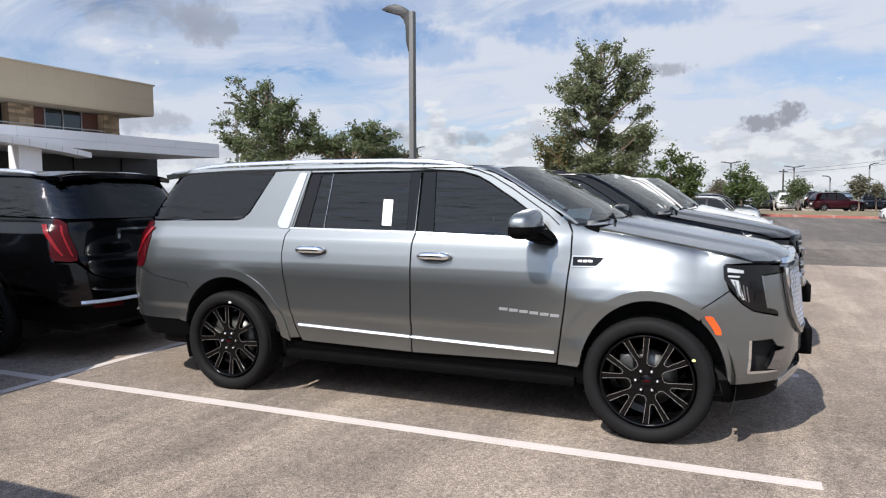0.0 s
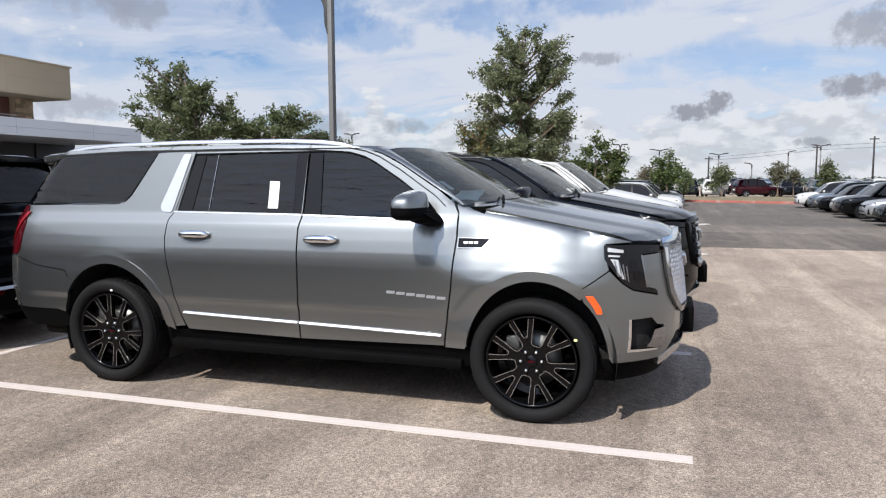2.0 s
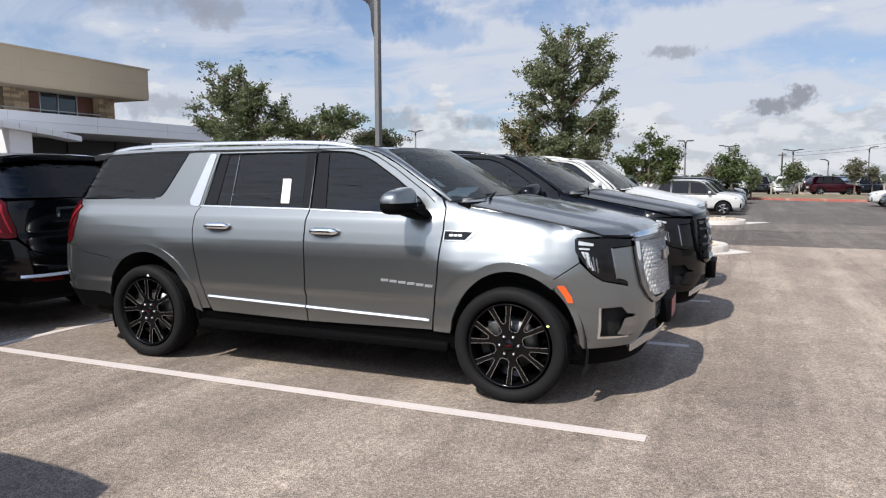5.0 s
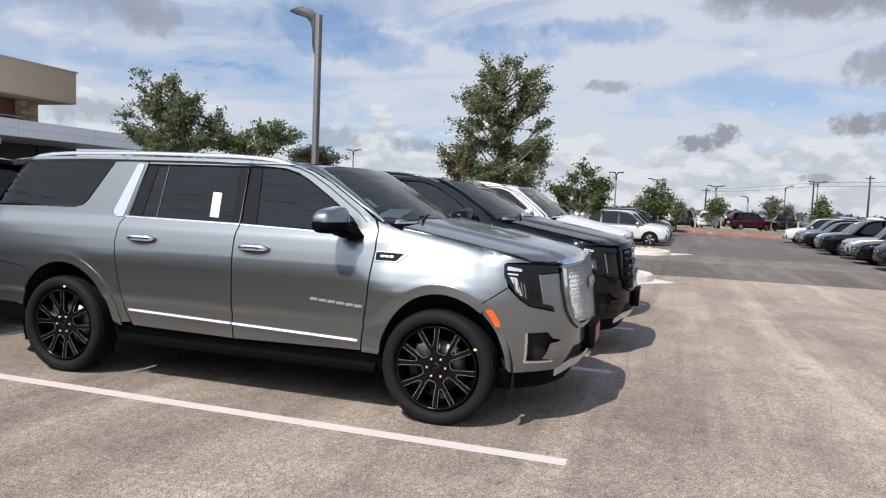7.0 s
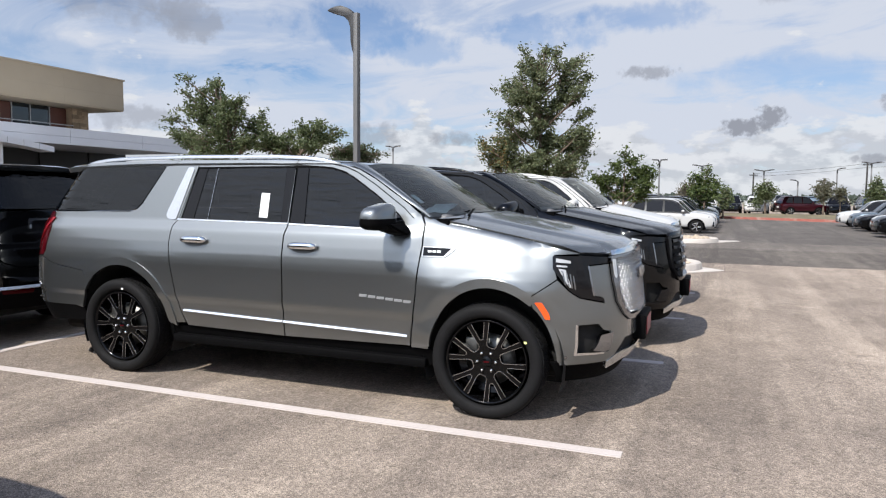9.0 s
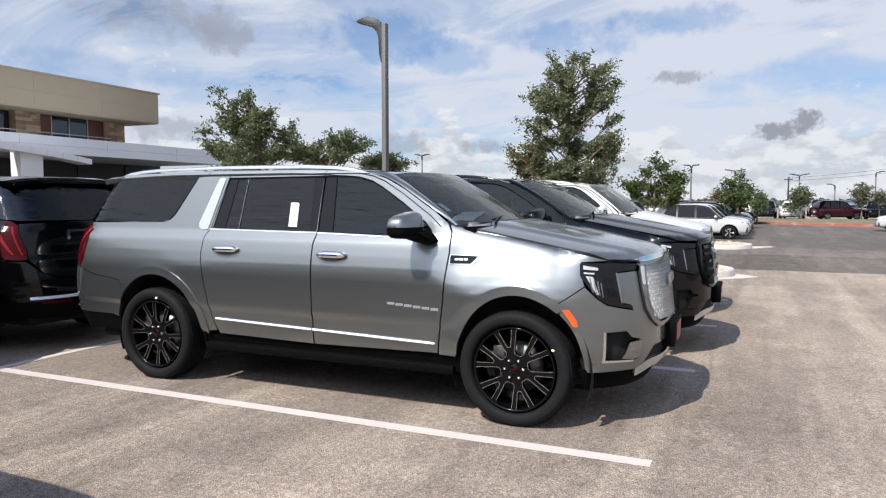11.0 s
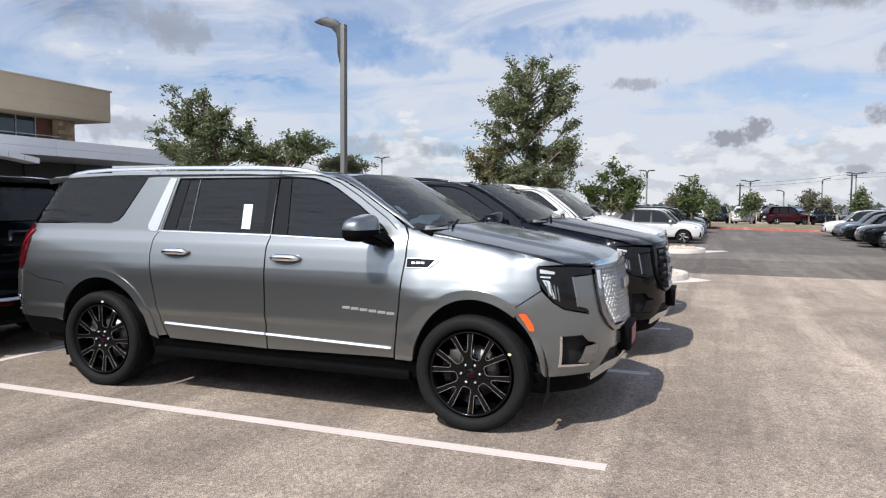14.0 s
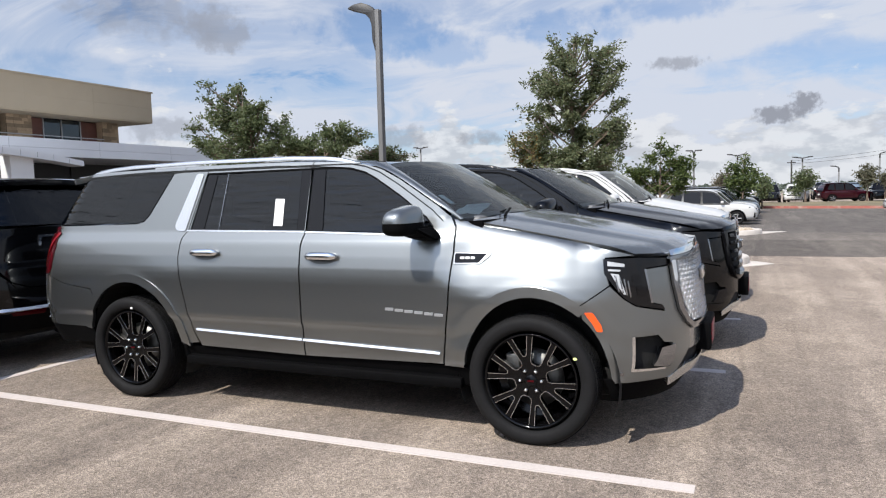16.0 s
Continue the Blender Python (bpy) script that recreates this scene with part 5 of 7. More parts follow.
PAINT_LINE = material("worn_line_paint", (0.50, 0.445, 0.415), 0.8, 0, 0, 0.06, 3.0, 0.10, 90.0, 0.3, blotch=((0.42, 0.36, 0.32), 12.0, 0.56, 0.76, 1))
CONCRETE = material("pale_concrete", (0.50, 0.46, 0.42), 0.85, 0, 0, 0.10, 1.2, 0.12, 60.0, 0.3, blotch=((0.36, 0.33, 0.30), 1.6, 0.55, 0.75, 1))
GRAVEL = material("tan_gravel", (0.36, 0.29, 0.22), 0.95, 0, 0, 0.25, 4.0, 0.35, 30.0, 0.8)
ROCK = material("tan_rock", (0.42, 0.35, 0.27), 0.9, 0, 0, 0.25, 5.0, 0.2, 40.0, 0.6)
RED_KERB = material("red_kerb_paint", (0.33, 0.105, 0.08), 0.8, 0, 0, 0.15, 2.0, 0.1, 40.0, 0.2, blotch=((0.40, 0.30, 0.25), 1.1, 0.52, 0.66, 1))
GRASS = material("dry_grass", (0.125, 0.105, 0.06), 0.95, 0, 0, 0.3, 1.2, 0.3, 14.0, 0.5, blotch=((0.20, 0.16, 0.09), 0.5, 0.45, 0.65, 1))
FIELD = material("far_field", (0.10, 0.11, 0.06), 0.95, 0, 0, 0.3, 0.02, 0.2, 0.5, 0.0, blotch=((0.16, 0.15, 0.10), 0.01, 0.45, 0.6, 1))


def slab(name, x0, x1, y0, y1, z0, z1, mat, label="", kind="structure", cat=""):
    ob = part(name, box_bm((x0, y0, z0), (x1, y1, z1)), mat)
    return tagged(ob, label, cat, "", kind)


ground = mesh_object("ground", [(-1800, -1800, 0), (1800, -1800, 0), (1800, 2600, 0), (-1800, 2600, 0)], [(0, 1, 2, 3)], ASPHALT, smooth=False)
tagged(ground, "worn pale brown-grey asphalt parking lot", "ground", "", "structure")
slab("road", -60, 60, 12.1, 17.1, -0.05, 0.004, ROAD, "darker worn asphalt driveway across the lot", cat="road")
slab("road", -60, 60, 17.1, 20.4, -0.05, 0.004, BAND, "paler worn band of the driveway", cat="road")
slab("road", -60, 60, 20.4, 47.6, -0.05, 0.004, LANE, "grey asphalt aisle between the far rows", cat="road")


def line_mark(x0, y0, x1, y1, w=0.088):
    ob = part("parking_line", box_bm((min(x0, x1) - (w / 2 if x0 == x1 else 0), min(y0, y1) - (w / 2 if y0 == y1 else 0), -0.02), (max(x0, x1) + (w / 2 if x0 == x1 else 0), max(y0, y1) + (w / 2 if y0 == y1 else 0), 0.005)), PAINT_LINE)
    return tagged(ob, "worn white painted parking line on asphalt", "parking line", "parking lines", "structure")


for y, end in ((-1.335, 4.41), (1.255, 4.48), (3.87, 4.56), (6.48, 4.62)):
    line_mark(-1.65, y, end, y, 0.105)
    line_mark(-7.3, y, -1.75, y, 0.105)
line_mark(-1.70, -6.0, -1.70, 9.2, 0.10)


def island(name, x0, x1, y0, y1, tip, label, seed):
    """A raised kerb ring round gravel, with a flat pale apron at its rounded end."""
    rnd = random.Random(seed)
    root = tagged(new(name), label, "kerb island", "", "structure")
    r = (y1 - y0) / 2

    def ring(d, bulge):
        pts = [(x0 + d, y0 + d), (x1 - r, y0 + d)]
        for a in np.linspace(-80, 80, 13):
            pts.append((x1 - r + (r - d + bulge) * math.cos(radians(a)), (y0 + y1) / 2 + (r - d) * math.sin(radians(a))))
        return pts + [(x1 - r, y1 - d), (x0 + d, y1 - d)]

    bm = bmesh.new()
    a, b = ring(0.0, 0.0), ring(0.16, 0.0)
    levels = [(a, -0.02), (ring(0.01, 0), 0.13), (ring(0.03, 0), 0.15), (b, 0.15), (b, 0.04)]
    rows = [[bm.verts.new((x, y, z)) for x, y in pts] for pts, z in levels]
    for p, q in zip(rows, rows[1:]):
        for i in range(len(p)):
            j = (i + 1) % len(p)
            bm.faces.new((p[i], p[j], q[j], q[i]))
    part("kerb", bm, CONCRETE, root, "pale concrete kerb", 40)
    apron = prism([(x1 - 0.55, y0 - 0.02), (tip[0] - 0.25, tip[1] - 0.35), (tip[0], tip[1]), (tip[0] - 0.2, tip[1] + 0.25), (x1 - 0.5, y1 - 0.3)], -0.02, 0.012, lambda p, q, d: Vector((p, q, d)))
    part("gutter_apron", apron, CONCRETE, root, "flat pale concrete apron")
    bed = prism(ring(0.15, 0.0), -0.02, 0.10, lambda p, q, d: Vector((p, q, d)))
    part("gravel_bed", bed, GRAVEL, root, "tan gravel bed")
    vs, fs = [], []
    for i in range(420):
        x, y = x1 - 0.3 - abs(rnd.gauss(0, 1)) * 3.2, rnd.uniform(y0 + 0.22, y1 - 0.22)
        if x < x0 + 0.3 or math.hypot(max(0, x - (x1 - r)), y - (y0 + y1) / 2) > r - 0.2:
            continue
        s = rnd.uniform(0.03, 0.11)
        o = len(vs)
        for dx, dy, dz in ((1, 0, 0), (-1, 0, 0), (0, 1, 0), (0, -1, 0), (0, 0, 1), (0, 0, -1)):
            k = s * rnd.uniform(0.6, 1.2)
            vs.append((x + dx * k, y + dy * k, 0.11 + s * 0.3 + dz * k * 0.7))
        fs += [tuple(o + q for q in f) for f in ((0, 2, 4), (2, 1, 4), (1, 3, 4), (3, 0, 4), (2, 0, 5), (1, 2, 5), (3, 1, 5), (0, 3, 5))]
    tagged(mesh_object("loose_rocks", vs, fs, ROCK, root, smooth=False), "loose tan rocks", kind="stuff")
    return root


island("parking_island", -14.0, 4.65, 9.35, 11.8, (5.10, 10.4), "kerbed island of tan gravel with rocks at the row's end", 3)
island("parking_island", -8.6, -1.95, 6.95, 9.1, (-1.8, 8.0), "kerbed island of tan gravel between the back row's bays", 6)
island("parking_island", -14.0, 5.0, 19.0, 21.2, (5.75, 21.0), "kerbed island of tan gravel across the driveway", 4)


# ---- trees ----
BARK = material("grey_bark", (0.16, 0.12, 0.09), 0.9, 0, 0, 0.25, 8.0, 0.3, 60.0, 0.8)


def leaf_material(name, base, second):
    mt = material(name, base, 0.55, 0, 0, 0.25, 0.9, 0.0)
    nt = mt.node_tree
    p = nt.nodes["Principled BSDF"]
    isl = nt.nodes.new("ShaderNodeNewGeometry")
    mix = nt.nodes.new("ShaderNodeMix")
    mix.data_type = "RGBA"
    mix.inputs[6].default_value, mix.inputs[7].default_value = (*base, 1), (*second, 1)
    nt.links.new(isl.outputs["Random Per Island"], mix.inputs[0])
    nt.links.new(mix.outputs[2], p.inputs["Base Color"])
    p.inputs["Subsurface Weight"].default_value = 0.0
    out = nt.nodes["Material Output"]
    tr, ms = nt.nodes.new("ShaderNodeBsdfTranslucent"), nt.nodes.new("ShaderNodeMixShader")
    nt.links.new(mix.outputs[2], tr.inputs[0])
    ms.inputs[0].default_value = 0.45
    nt.links.new(p.outputs[0], ms.inputs[1]), nt.links.new(tr.outputs[0], ms.inputs[2]), nt.links.new(ms.outputs[0], out.inputs[0])
    return mt


LEAF_OAK = leaf_material("oak_leaves", (0.055, 0.080, 0.030), (0.17, 0.20, 0.095))
LEAF_DARK = leaf_material("dark_oak_leaves", (0.035, 0.050, 0.022), (0.09, 0.11, 0.05))
LEAF_ELM = leaf_material("elm_leaves", (0.060, 0.080, 0.032), (0.21, 0.235, 0.125))
LEAF_BRIGHT = leaf_material("green_leaves", (0.035, 0.062, 0.016), (0.125, 0.16, 0.045))
LEAF_RUST = leaf_material("turning_leaves", (0.22, 0.13, 0.04), (0.21, 0.18, 0.07))
LEAF_DULL = leaf_material("dull_leaves", (0.10, 0.105, 0.06), (0.17, 0.16, 0.11))


def tree(x, y, lobes, trunk_r, leaf, leaf_size, count, label, seed, rust=None, fork=1.2, base=0.0, deep=0.6, fill=True):
    """Trunk with a leader, limbs to each lobe (dx, z, half width, half height), twigs, and leaves in sprays along the twigs."""
    rnd = random.Random(seed)
    root = tagged(new("tree"), label, "tree")
    root.location = (x, y, base)
    bm = bmesh.new()
    top = max(z for _, z, _, _ in lobes)
    lean = sum(dx for dx, _, _, _ in lobes) / len(lobes)
    axis = [Vector((lean * t * t + rnd.uniform(-0.04, 0.04) * t, rnd.uniform(-0.05, 0.05) * t, top * t)) for t in np.linspace(0, 1, 8)]
    axis[0].z = -0.05
    add_tube(bm, [tuple(p) for p in axis], [trunk_r * k for k in (1.35, 0.95, 0.75, 0.52, 0.36, 0.24, 0.14, 0.06)], 9)

    def on_axis(z):
        t = min(0.999, max(0.0, z / top)) * 7
        return axis[int(t)].lerp(axis[int(t) + 1], t - int(t))

    twigs = []
    # the spaces between neighbouring lobes fill up as well
    every = list(lobes)
    for i, p in enumerate(lobes if fill else ()):
        near = sorted(range(len(lobes)), key=lambda j: math.hypot(lobes[j][0] - p[0], lobes[j][1] - p[1]))[1:4]
        every += [((p[0] + lobes[j][0]) / 2, (p[1] + lobes[j][1]) / 2, (p[2] + lobes[j][2]) * 0.4, (p[3] + lobes[j][3]) * 0.45) for j in near if j > i]
    for dx, z, rx, rz in every:
        rx, rz = rx * (1.12 if fill else 1.2), rz * (1.22 if fill else 1.25)
        c = Vector((dx, rnd.uniform(-deep, deep), z))
        s = on_axis(max(min(fork, top * 0.7), z - 0.30 - 0.55 * abs(dx - lean)))
        out = (c - s).normalized()
        mid = s.lerp(c, 0.5) + Vector((rnd.uniform(-0.07, 0.07), rnd.uniform(-0.07, 0.07), -0.04))
        add_tube(bm, [tuple(s), tuple(mid), tuple(c)], [trunk_r * 0.24, trunk_r * 0.17, trunk_r * 0.07], 5, cap=False)
        for _ in range(max(8, int(rx * rz * 170))):
            d = Vector((rnd.gauss(0, 1), rnd.gauss(0, 1), rnd.gauss(0, 1))).normalized() * rnd.uniform(0.3, 1.18)
            p = c + Vector((d.x * rx, d.y * max(rx, 0.3), d.z * rz)) + Vector((out.x * 0.05, 0, 0.03))
            q = s.lerp(c, rnd.uniform(0.55, 1.0)).lerp(p, 0.12)
            add_tube(bm, [tuple(q), tuple(q.lerp(p, 0.55) + Vector((0, 0, 0.02))), tuple(p)], [trunk_r * 0.09, trunk_r * 0.06, trunk_r * 0.02], 3, cap=False)
            twigs.append((q, p))
    part("trunk", bm, BARK, root, "grey-brown trunk and limbs", 60)
    sets = {False: ([], []), True: ([], [])}
    while len(sets[False][1]) + len(sets[True][1]) < 2 * count:
        s, p = rnd.choice(twigs)
        # a spray of leaves near one point of the twig
        at = s.lerp(p, rnd.uniform(0.3, 1.04))
        if rnd.random() < 0.5 * (at.z / top) ** 4:
            continue
        for _ in range(rnd.randint(3, 6)):
            q = at + Vector((rnd.gauss(0, 1), rnd.gauss(0, 1), rnd.gauss(0, 0.8))) * leaf_size * 1.3
            vs, fs = sets[bool(rust and q.x < rust[0] and q.z < rust[1] and rnd.random() < 0.32)]
            a = Vector((rnd.gauss(0, 1), rnd.gauss(0, 1), rnd.gauss(0, 0.7))).normalized()
            b = a.orthogonal().normalized()
            b.rotate(Matrix.Rotation(rnd.uniform(0, 6.28), 3, a))
            k = leaf_size * rnd.uniform(0.6, 1.25)
            n = a.cross(b) * k * 0.18
            o = len(vs)
            vs += [q - a * k, q + b * k * 0.45 + n, q + a * k, q - b * k * 0.45 + n]
            fs += [(o, o + 1, o + 2), (o, o + 2, o + 3)]
    mesh_object("crown", *sets[False], leaf, root, "loose crown of small leaves", smooth=False)
    if sets[True][0]:
        mesh_object("turning_foliage", *sets[True], LEAF_RUST, root, "rust-brown turning leaves", smooth=False)
    return root


tree(0.95, 10.6, [(-0.05, 4.81, 0.2, 0.23), (0.44, 4.72, 0.18, 0.17), (0.87, 4.61, 0.25, 0.17), (-0.49, 4.62, 0.16, 0.24), (0, 4.33, 0.45, 0.31), (0.66, 4.19, 0.36, 0.28), (-0.86, 4.11, 0.33, 0.17), (1.1, 3.79, 0.23, 0.11),
                  (-0.1, 3.81, 0.5, 0.31), (0.59, 3.71, 0.39, 0.22), (-0.71, 3.48, 0.36, 0.2), (0.04, 3.32, 0.48, 0.24), (0.96, 3.03, 0.23, 0.13), (-0.66, 2.95, 0.47, 0.23), (0.11, 2.84, 0.53, 0.24), (0.77, 2.74, 0.38, 0.21),
                  (1.19, 2.73, 0.2, 0.19), (-1.16, 2.66, 0.34, 0.16), (-0.69, 2.37, 0.55, 0.24), (0.06, 2.29, 0.58, 0.26), (0.82, 2.22, 0.43, 0.28), (-1.04, 2.15, 0.31, 0.15), (-0.35, 1.85, 0.6, 0.22), (0.45, 1.8, 0.55, 0.22)],
     0.10, LEAF_ELM, 0.044, 29000, "tall slender tree with loose grey-green foliage and some rusty leaves", 11, rust=(-0.6, 2.9), base=0.08)
tree(-5.85, 8.0, [(-0.87, 4.15, 0.22, 0.08), (-0.39, 4.01, 0.22, 0.16), (-0.6, 3.75, 0.26, 0.14), (-1.23, 3.48, 0.32, 0.15), (-0.54, 3.4, 0.37, 0.22), (0.04, 3.53, 0.3, 0.16), (0.55, 3.58, 0.23, 0.14), (0.63, 3.27, 0.29, 0.17),
                  (0.07, 3.08, 0.49, 0.24), (-0.61, 2.96, 0.48, 0.23), (-1.31, 2.87, 0.28, 0.17), (-1.1, 2.62, 0.42, 0.17), (0.82, 2.95, 0.29, 0.17), (-0.16, 2.61, 0.56, 0.19), (0.62, 2.6, 0.45, 0.17), (-0.1, 2.2, 0.8, 0.3)],
     0.10, LEAF_OAK, 0.044, 14500, "young live oak with a loose grey-green crown", 12, fork=1.1, base=0.08)
tree(-4.0, 8.3, [(-0.91, 2.7, 0.35, 0.17), (-0.51, 2.83, 0.31, 0.16), (-0.04, 2.92, 0.28, 0.17), (0.2, 3.04, 0.18, 0.13), (0.63, 2.95, 0.22, 0.12), (0.14, 2.7, 0.36, 0.14), (-0.36, 2.53, 0.4, 0.15), (0.38, 2.54, 0.27, 0.12), (-0.75, 2.46, 0.32, 0.12)],
     0.08, LEAF_OAK, 0.044, 6500, "small live oak with a low spreading crown", 13, fork=1.0, base=0.08, deep=0.4)
tree(1.75, 20.1, [(0.01, 2.97, 0.25, 0.18), (0.27, 2.73, 0.32, 0.22), (-0.19, 2.54, 0.29, 0.22), (0.46, 2.37, 0.45, 0.24), (0.92, 2.25, 0.34, 0.22), (-0.85, 2.1, 0.3, 0.22), (-0.38, 2.06, 0.35, 0.24), (0.17, 1.98, 0.53, 0.26), (0.78, 1.9, 0.37, 0.22),
                  (-0.72, 1.78, 0.35, 0.2), (-0.05, 1.58, 0.54, 0.24), (0.6, 1.46, 0.41, 0.22)],
     0.08, LEAF_BRIGHT, 0.066, 5200, "small bushy tree with bright green leaves", 14, fork=0.8, base=0.08, deep=0.35, fill=False)
tree(4.2, 38.0, [(0.14, 3.01, 0.27, 0.29), (-0.44, 2.62, 0.39, 0.32), (0.1, 2.46, 0.42, 0.32), (0.58, 2.23, 0.35, 0.26), (-0.18, 1.97, 0.6, 0.36), (0.42, 1.72, 0.53, 0.35), (-0.6, 1.71, 0.42, 0.33), (0.0, 1.2, 0.4, 0.3)], 0.08, LEAF_BRIGHT, 0.10, 2600, "small green tree beside parked cars", 15, fork=0.8, fill=False)
tree(5.3, 46.0, [(0.0, 1.95, 0.4, 0.36), (-0.1, 1.46, 0.55, 0.34), (0.4, 1.55, 0.28, 0.26), (0.1, 1.0, 0.5, 0.3)], 0.07, LEAF_OAK, 0.12, 900, "low dark green tree behind parked cars", 22, fork=0.7)
tree(8.70, 59.5, [(0, 2.68, 0.37, 0.33), (-0.5, 1.98, 0.54, 0.47), (0.42, 1.99, 0.5, 0.46), (-0.05, 1.42, 0.71, 0.42), (-0.7, 1.0, 0.5, 0.4)], 0.08, LEAF_OAK, 0.13, 1700, "small dark green tree in the grass strip", 16, fork=0.8)
tree(12.8, 57.5, [(-0.05, 2.77, 0.38, 0.31), (-0.34, 2.2, 0.53, 0.44), (0.35, 2.02, 0.45, 0.44), (-0.08, 1.5, 0.57, 0.35)], 0.07, LEAF_DULL, 0.12, 1400, "thin tree with dull olive foliage", 17, fork=1.0)
tree(14.2, 59.0, [(0, 2.17, 0.4, 0.42), (0.15, 1.59, 0.5, 0.42), (-0.2, 1.8, 0.35, 0.3)], 0.06, LEAF_DULL, 0.11, 600, "sparse brownish tree in the grass strip", 23, fork=0.9)
tree(16.5, 58.0, [(0, 3.05, 0.25, 0.3), (0, 2.5, 0.5, 0.42), (-0.2, 1.9, 0.6, 0.45), (0.4, 1.8, 0.5, 0.4), (-0.1, 1.3, 0.75, 0.4)], 0.07, LEAF_OAK, 0.12, 1700, "small dark green tree in the grass strip", 18, fork=0.9)
tree(-14.8, 30.0, [(-0.86, 3.83, 0.6, 0.29), (-0.04, 4.05, 0.74, 0.32), (0.77, 4.1, 0.65, 0.35), (1.57, 3.82, 0.64, 0.29), (0.63, 3.62, 1.09, 0.26), (0.3, 3.0, 1.6, 0.5)], 0.15, LEAF_DARK, 0.10, 4500, "broad live oak beyond the parking rows", 19, fork=1.4)
tree(2.6, 52.0, [(0, 1.7, 1.0, 0.6), (0.9, 1.5, 0.8, 0.5), (0.2, 2.3, 0.7, 0.4), (-0.3, 2.0, 0.6, 0.5)], 0.09, LEAF_DULL, 0.10, 1100, "dull bare-twigged tree in the distance", 20, fork=0.9)


# ---- lamps and poles ----
POLE = material("painted_grey_pole", (0.115, 0.115, 0.115), 0.55, 0.0, 0, 0.1, 2.0, 0.05, 50)
POLE_DARK = material("dark_wood_pole", (0.028, 0.026, 0.025), 0.85, 0, 0, 0.2, 4.0)
LAMP_DARK = material("dark_bronze_lamp", (0.045, 0.045, 0.046), 0.5, 0.3, 0, 0.1, 6.0)
LAMP_LENS = material("lamp_lens", (0.55, 0.55, 0.52), 0.4, 0, 0, 0.05, 9.0)


def street_lamp(x, y, h, heads, label, r=0.075, arm=0.55, turn=0.0, base=0.0, square=0.0):
    root = tagged(new("street_lamp"), label, "street lamp", "street lamps")
    root.matrix_basis = pose(x, y, base, 0, 0, turn)
    if square:
        bm = box_bm((-r, -r, -0.02), (r, r, h), 0.006)
        bmesh.ops.rotate(bm, cent=(0, 0, 0), matrix=Matrix.Rotation(radians(square), 3, "Z"), verts=bm.verts[:])
    else:
        bm = bmesh.new()
        add_tube(bm, [(0, 0, -0.02), (0, 0, 0.5), (0, 0, h * 0.5), (0, 0, h)], [r, r, r * 0.9, r * 0.8], 12)
    part("pole", bm, POLE, root, "", 50)
    bm = bmesh.new()
    add_tube(bm, [(0, 0, -0.02), (0, 0, 0.45)], 0.2, 14)
    part("base", bm, CONCRETE, root, "round concrete base", 50)
    if square:
        # one casting: a bracket up the pole that sweeps out into a flat wedge
        side = [(-0.66, 0.075), (-0.62, 0.11), (-0.50, 0.15), (-0.34, 0.165), (-0.20, 0.12), (-0.08, 0.03), (-0.055, -0.03), (-0.055, -0.84), (-0.075, -0.82), (-0.125, -0.62), (-0.135, -0.30), (-0.17, -0.17), (-0.26, -0.07), (-0.40, -0.01), (-0.60, 0.055)]
        bm = prism(side, -0.12, 0.12, lambda a, b, d: Vector((a, d * min(1.0, max(0.42, 0.42 + 2.4 * (-a - 0.12))), h + b)), 0.008)
        head = part("lamp_head", bm, LAMP_DARK, root, "dark cast lamp head on a curved bracket", 40)
        part("lens", prism([(-0.56, -0.085), (-0.36, -0.085), (-0.36, 0.085), (-0.56, 0.085)], -0.006, 0.006, lambda a, b, d: Vector((a, b, h + 0.03 - 0.29 * (a + 0.48) + d))), LAMP_LENS, head)
        return root
    for s in heads:
        bm = bmesh.new()
        add_tube(bm, [(0, 0, h - 0.42), (0.0, 0, h - 0.1), (s * 0.05, 0, h + 0.02), (s * arm * 0.45, 0, h + 0.10), (s * arm * 0.6, 0, h + 0.12)], [r * 0.9, r * 0.95, r * 0.8, r * 0.55, r * 0.5], 10)
        part("arm", bm, LAMP_DARK, root, "dark curved arm", 50)
        bm = prism([(0.0, -0.10), (0.14, -0.15), (0.46, -0.14), (0.50, -0.10), (0.50, 0.10), (0.46, 0.14), (0.14, 0.15), (0.0, 0.10)], 0.0, 0.085, lambda a, b, d: Vector((s * (arm * 0.35 + a), b, h + 0.085 + d + 0.05 * a)), 0.012)
        head = part("lamp_head", bm, LAMP_DARK, root, "flat dark lamp head", 40)
        bm = prism([(0.16, -0.11), (0.45, -0.11), (0.45, 0.11), (0.16, 0.11)], -0.008, 0.004, lambda a, b, d: Vector((s * (arm * 0.35 + a), b, h + 0.085 + d + 0.05 * a)))
        part("lens", bm, LAMP_LENS, head)
    return root


street_lamp(-2.47, 8.0, 5.45, (-1,), "tall square parking lot lamp with one dark wedge head", 0.056, 0.6, square=-12.0)
street_lamp(-20.0, 24.0, 6.2, (-1,), "parking lot lamp beyond a tree", 0.085)
street_lamp(-26.3, 60.0, 6.2, (-1, 1), "distant parking lot lamp with two heads", 0.09, 0.9)
street_lamp(0.74, 50.0, 4.1, (-1, 1), "distant parking lot lamp on a pale pole", 0.07, 0.2)
street_lamp(3.36, 70.0, 4.5, (-1, 1), "distant lamp with two heads", 0.08, 1.3)
street_lamp(9.35, 75.0, 4.15, (-1, 1), "distant lamp with two heads", 0.08, 1.3)
street_lamp(12.1, 70.0, 3.0, (-1,), "distant curved street lamp", 0.07, 0.6)
street_lamp(16.5, 78.0, 4.4, (1,), "distant parking lot lamp with one head", 0.08, 0.8)
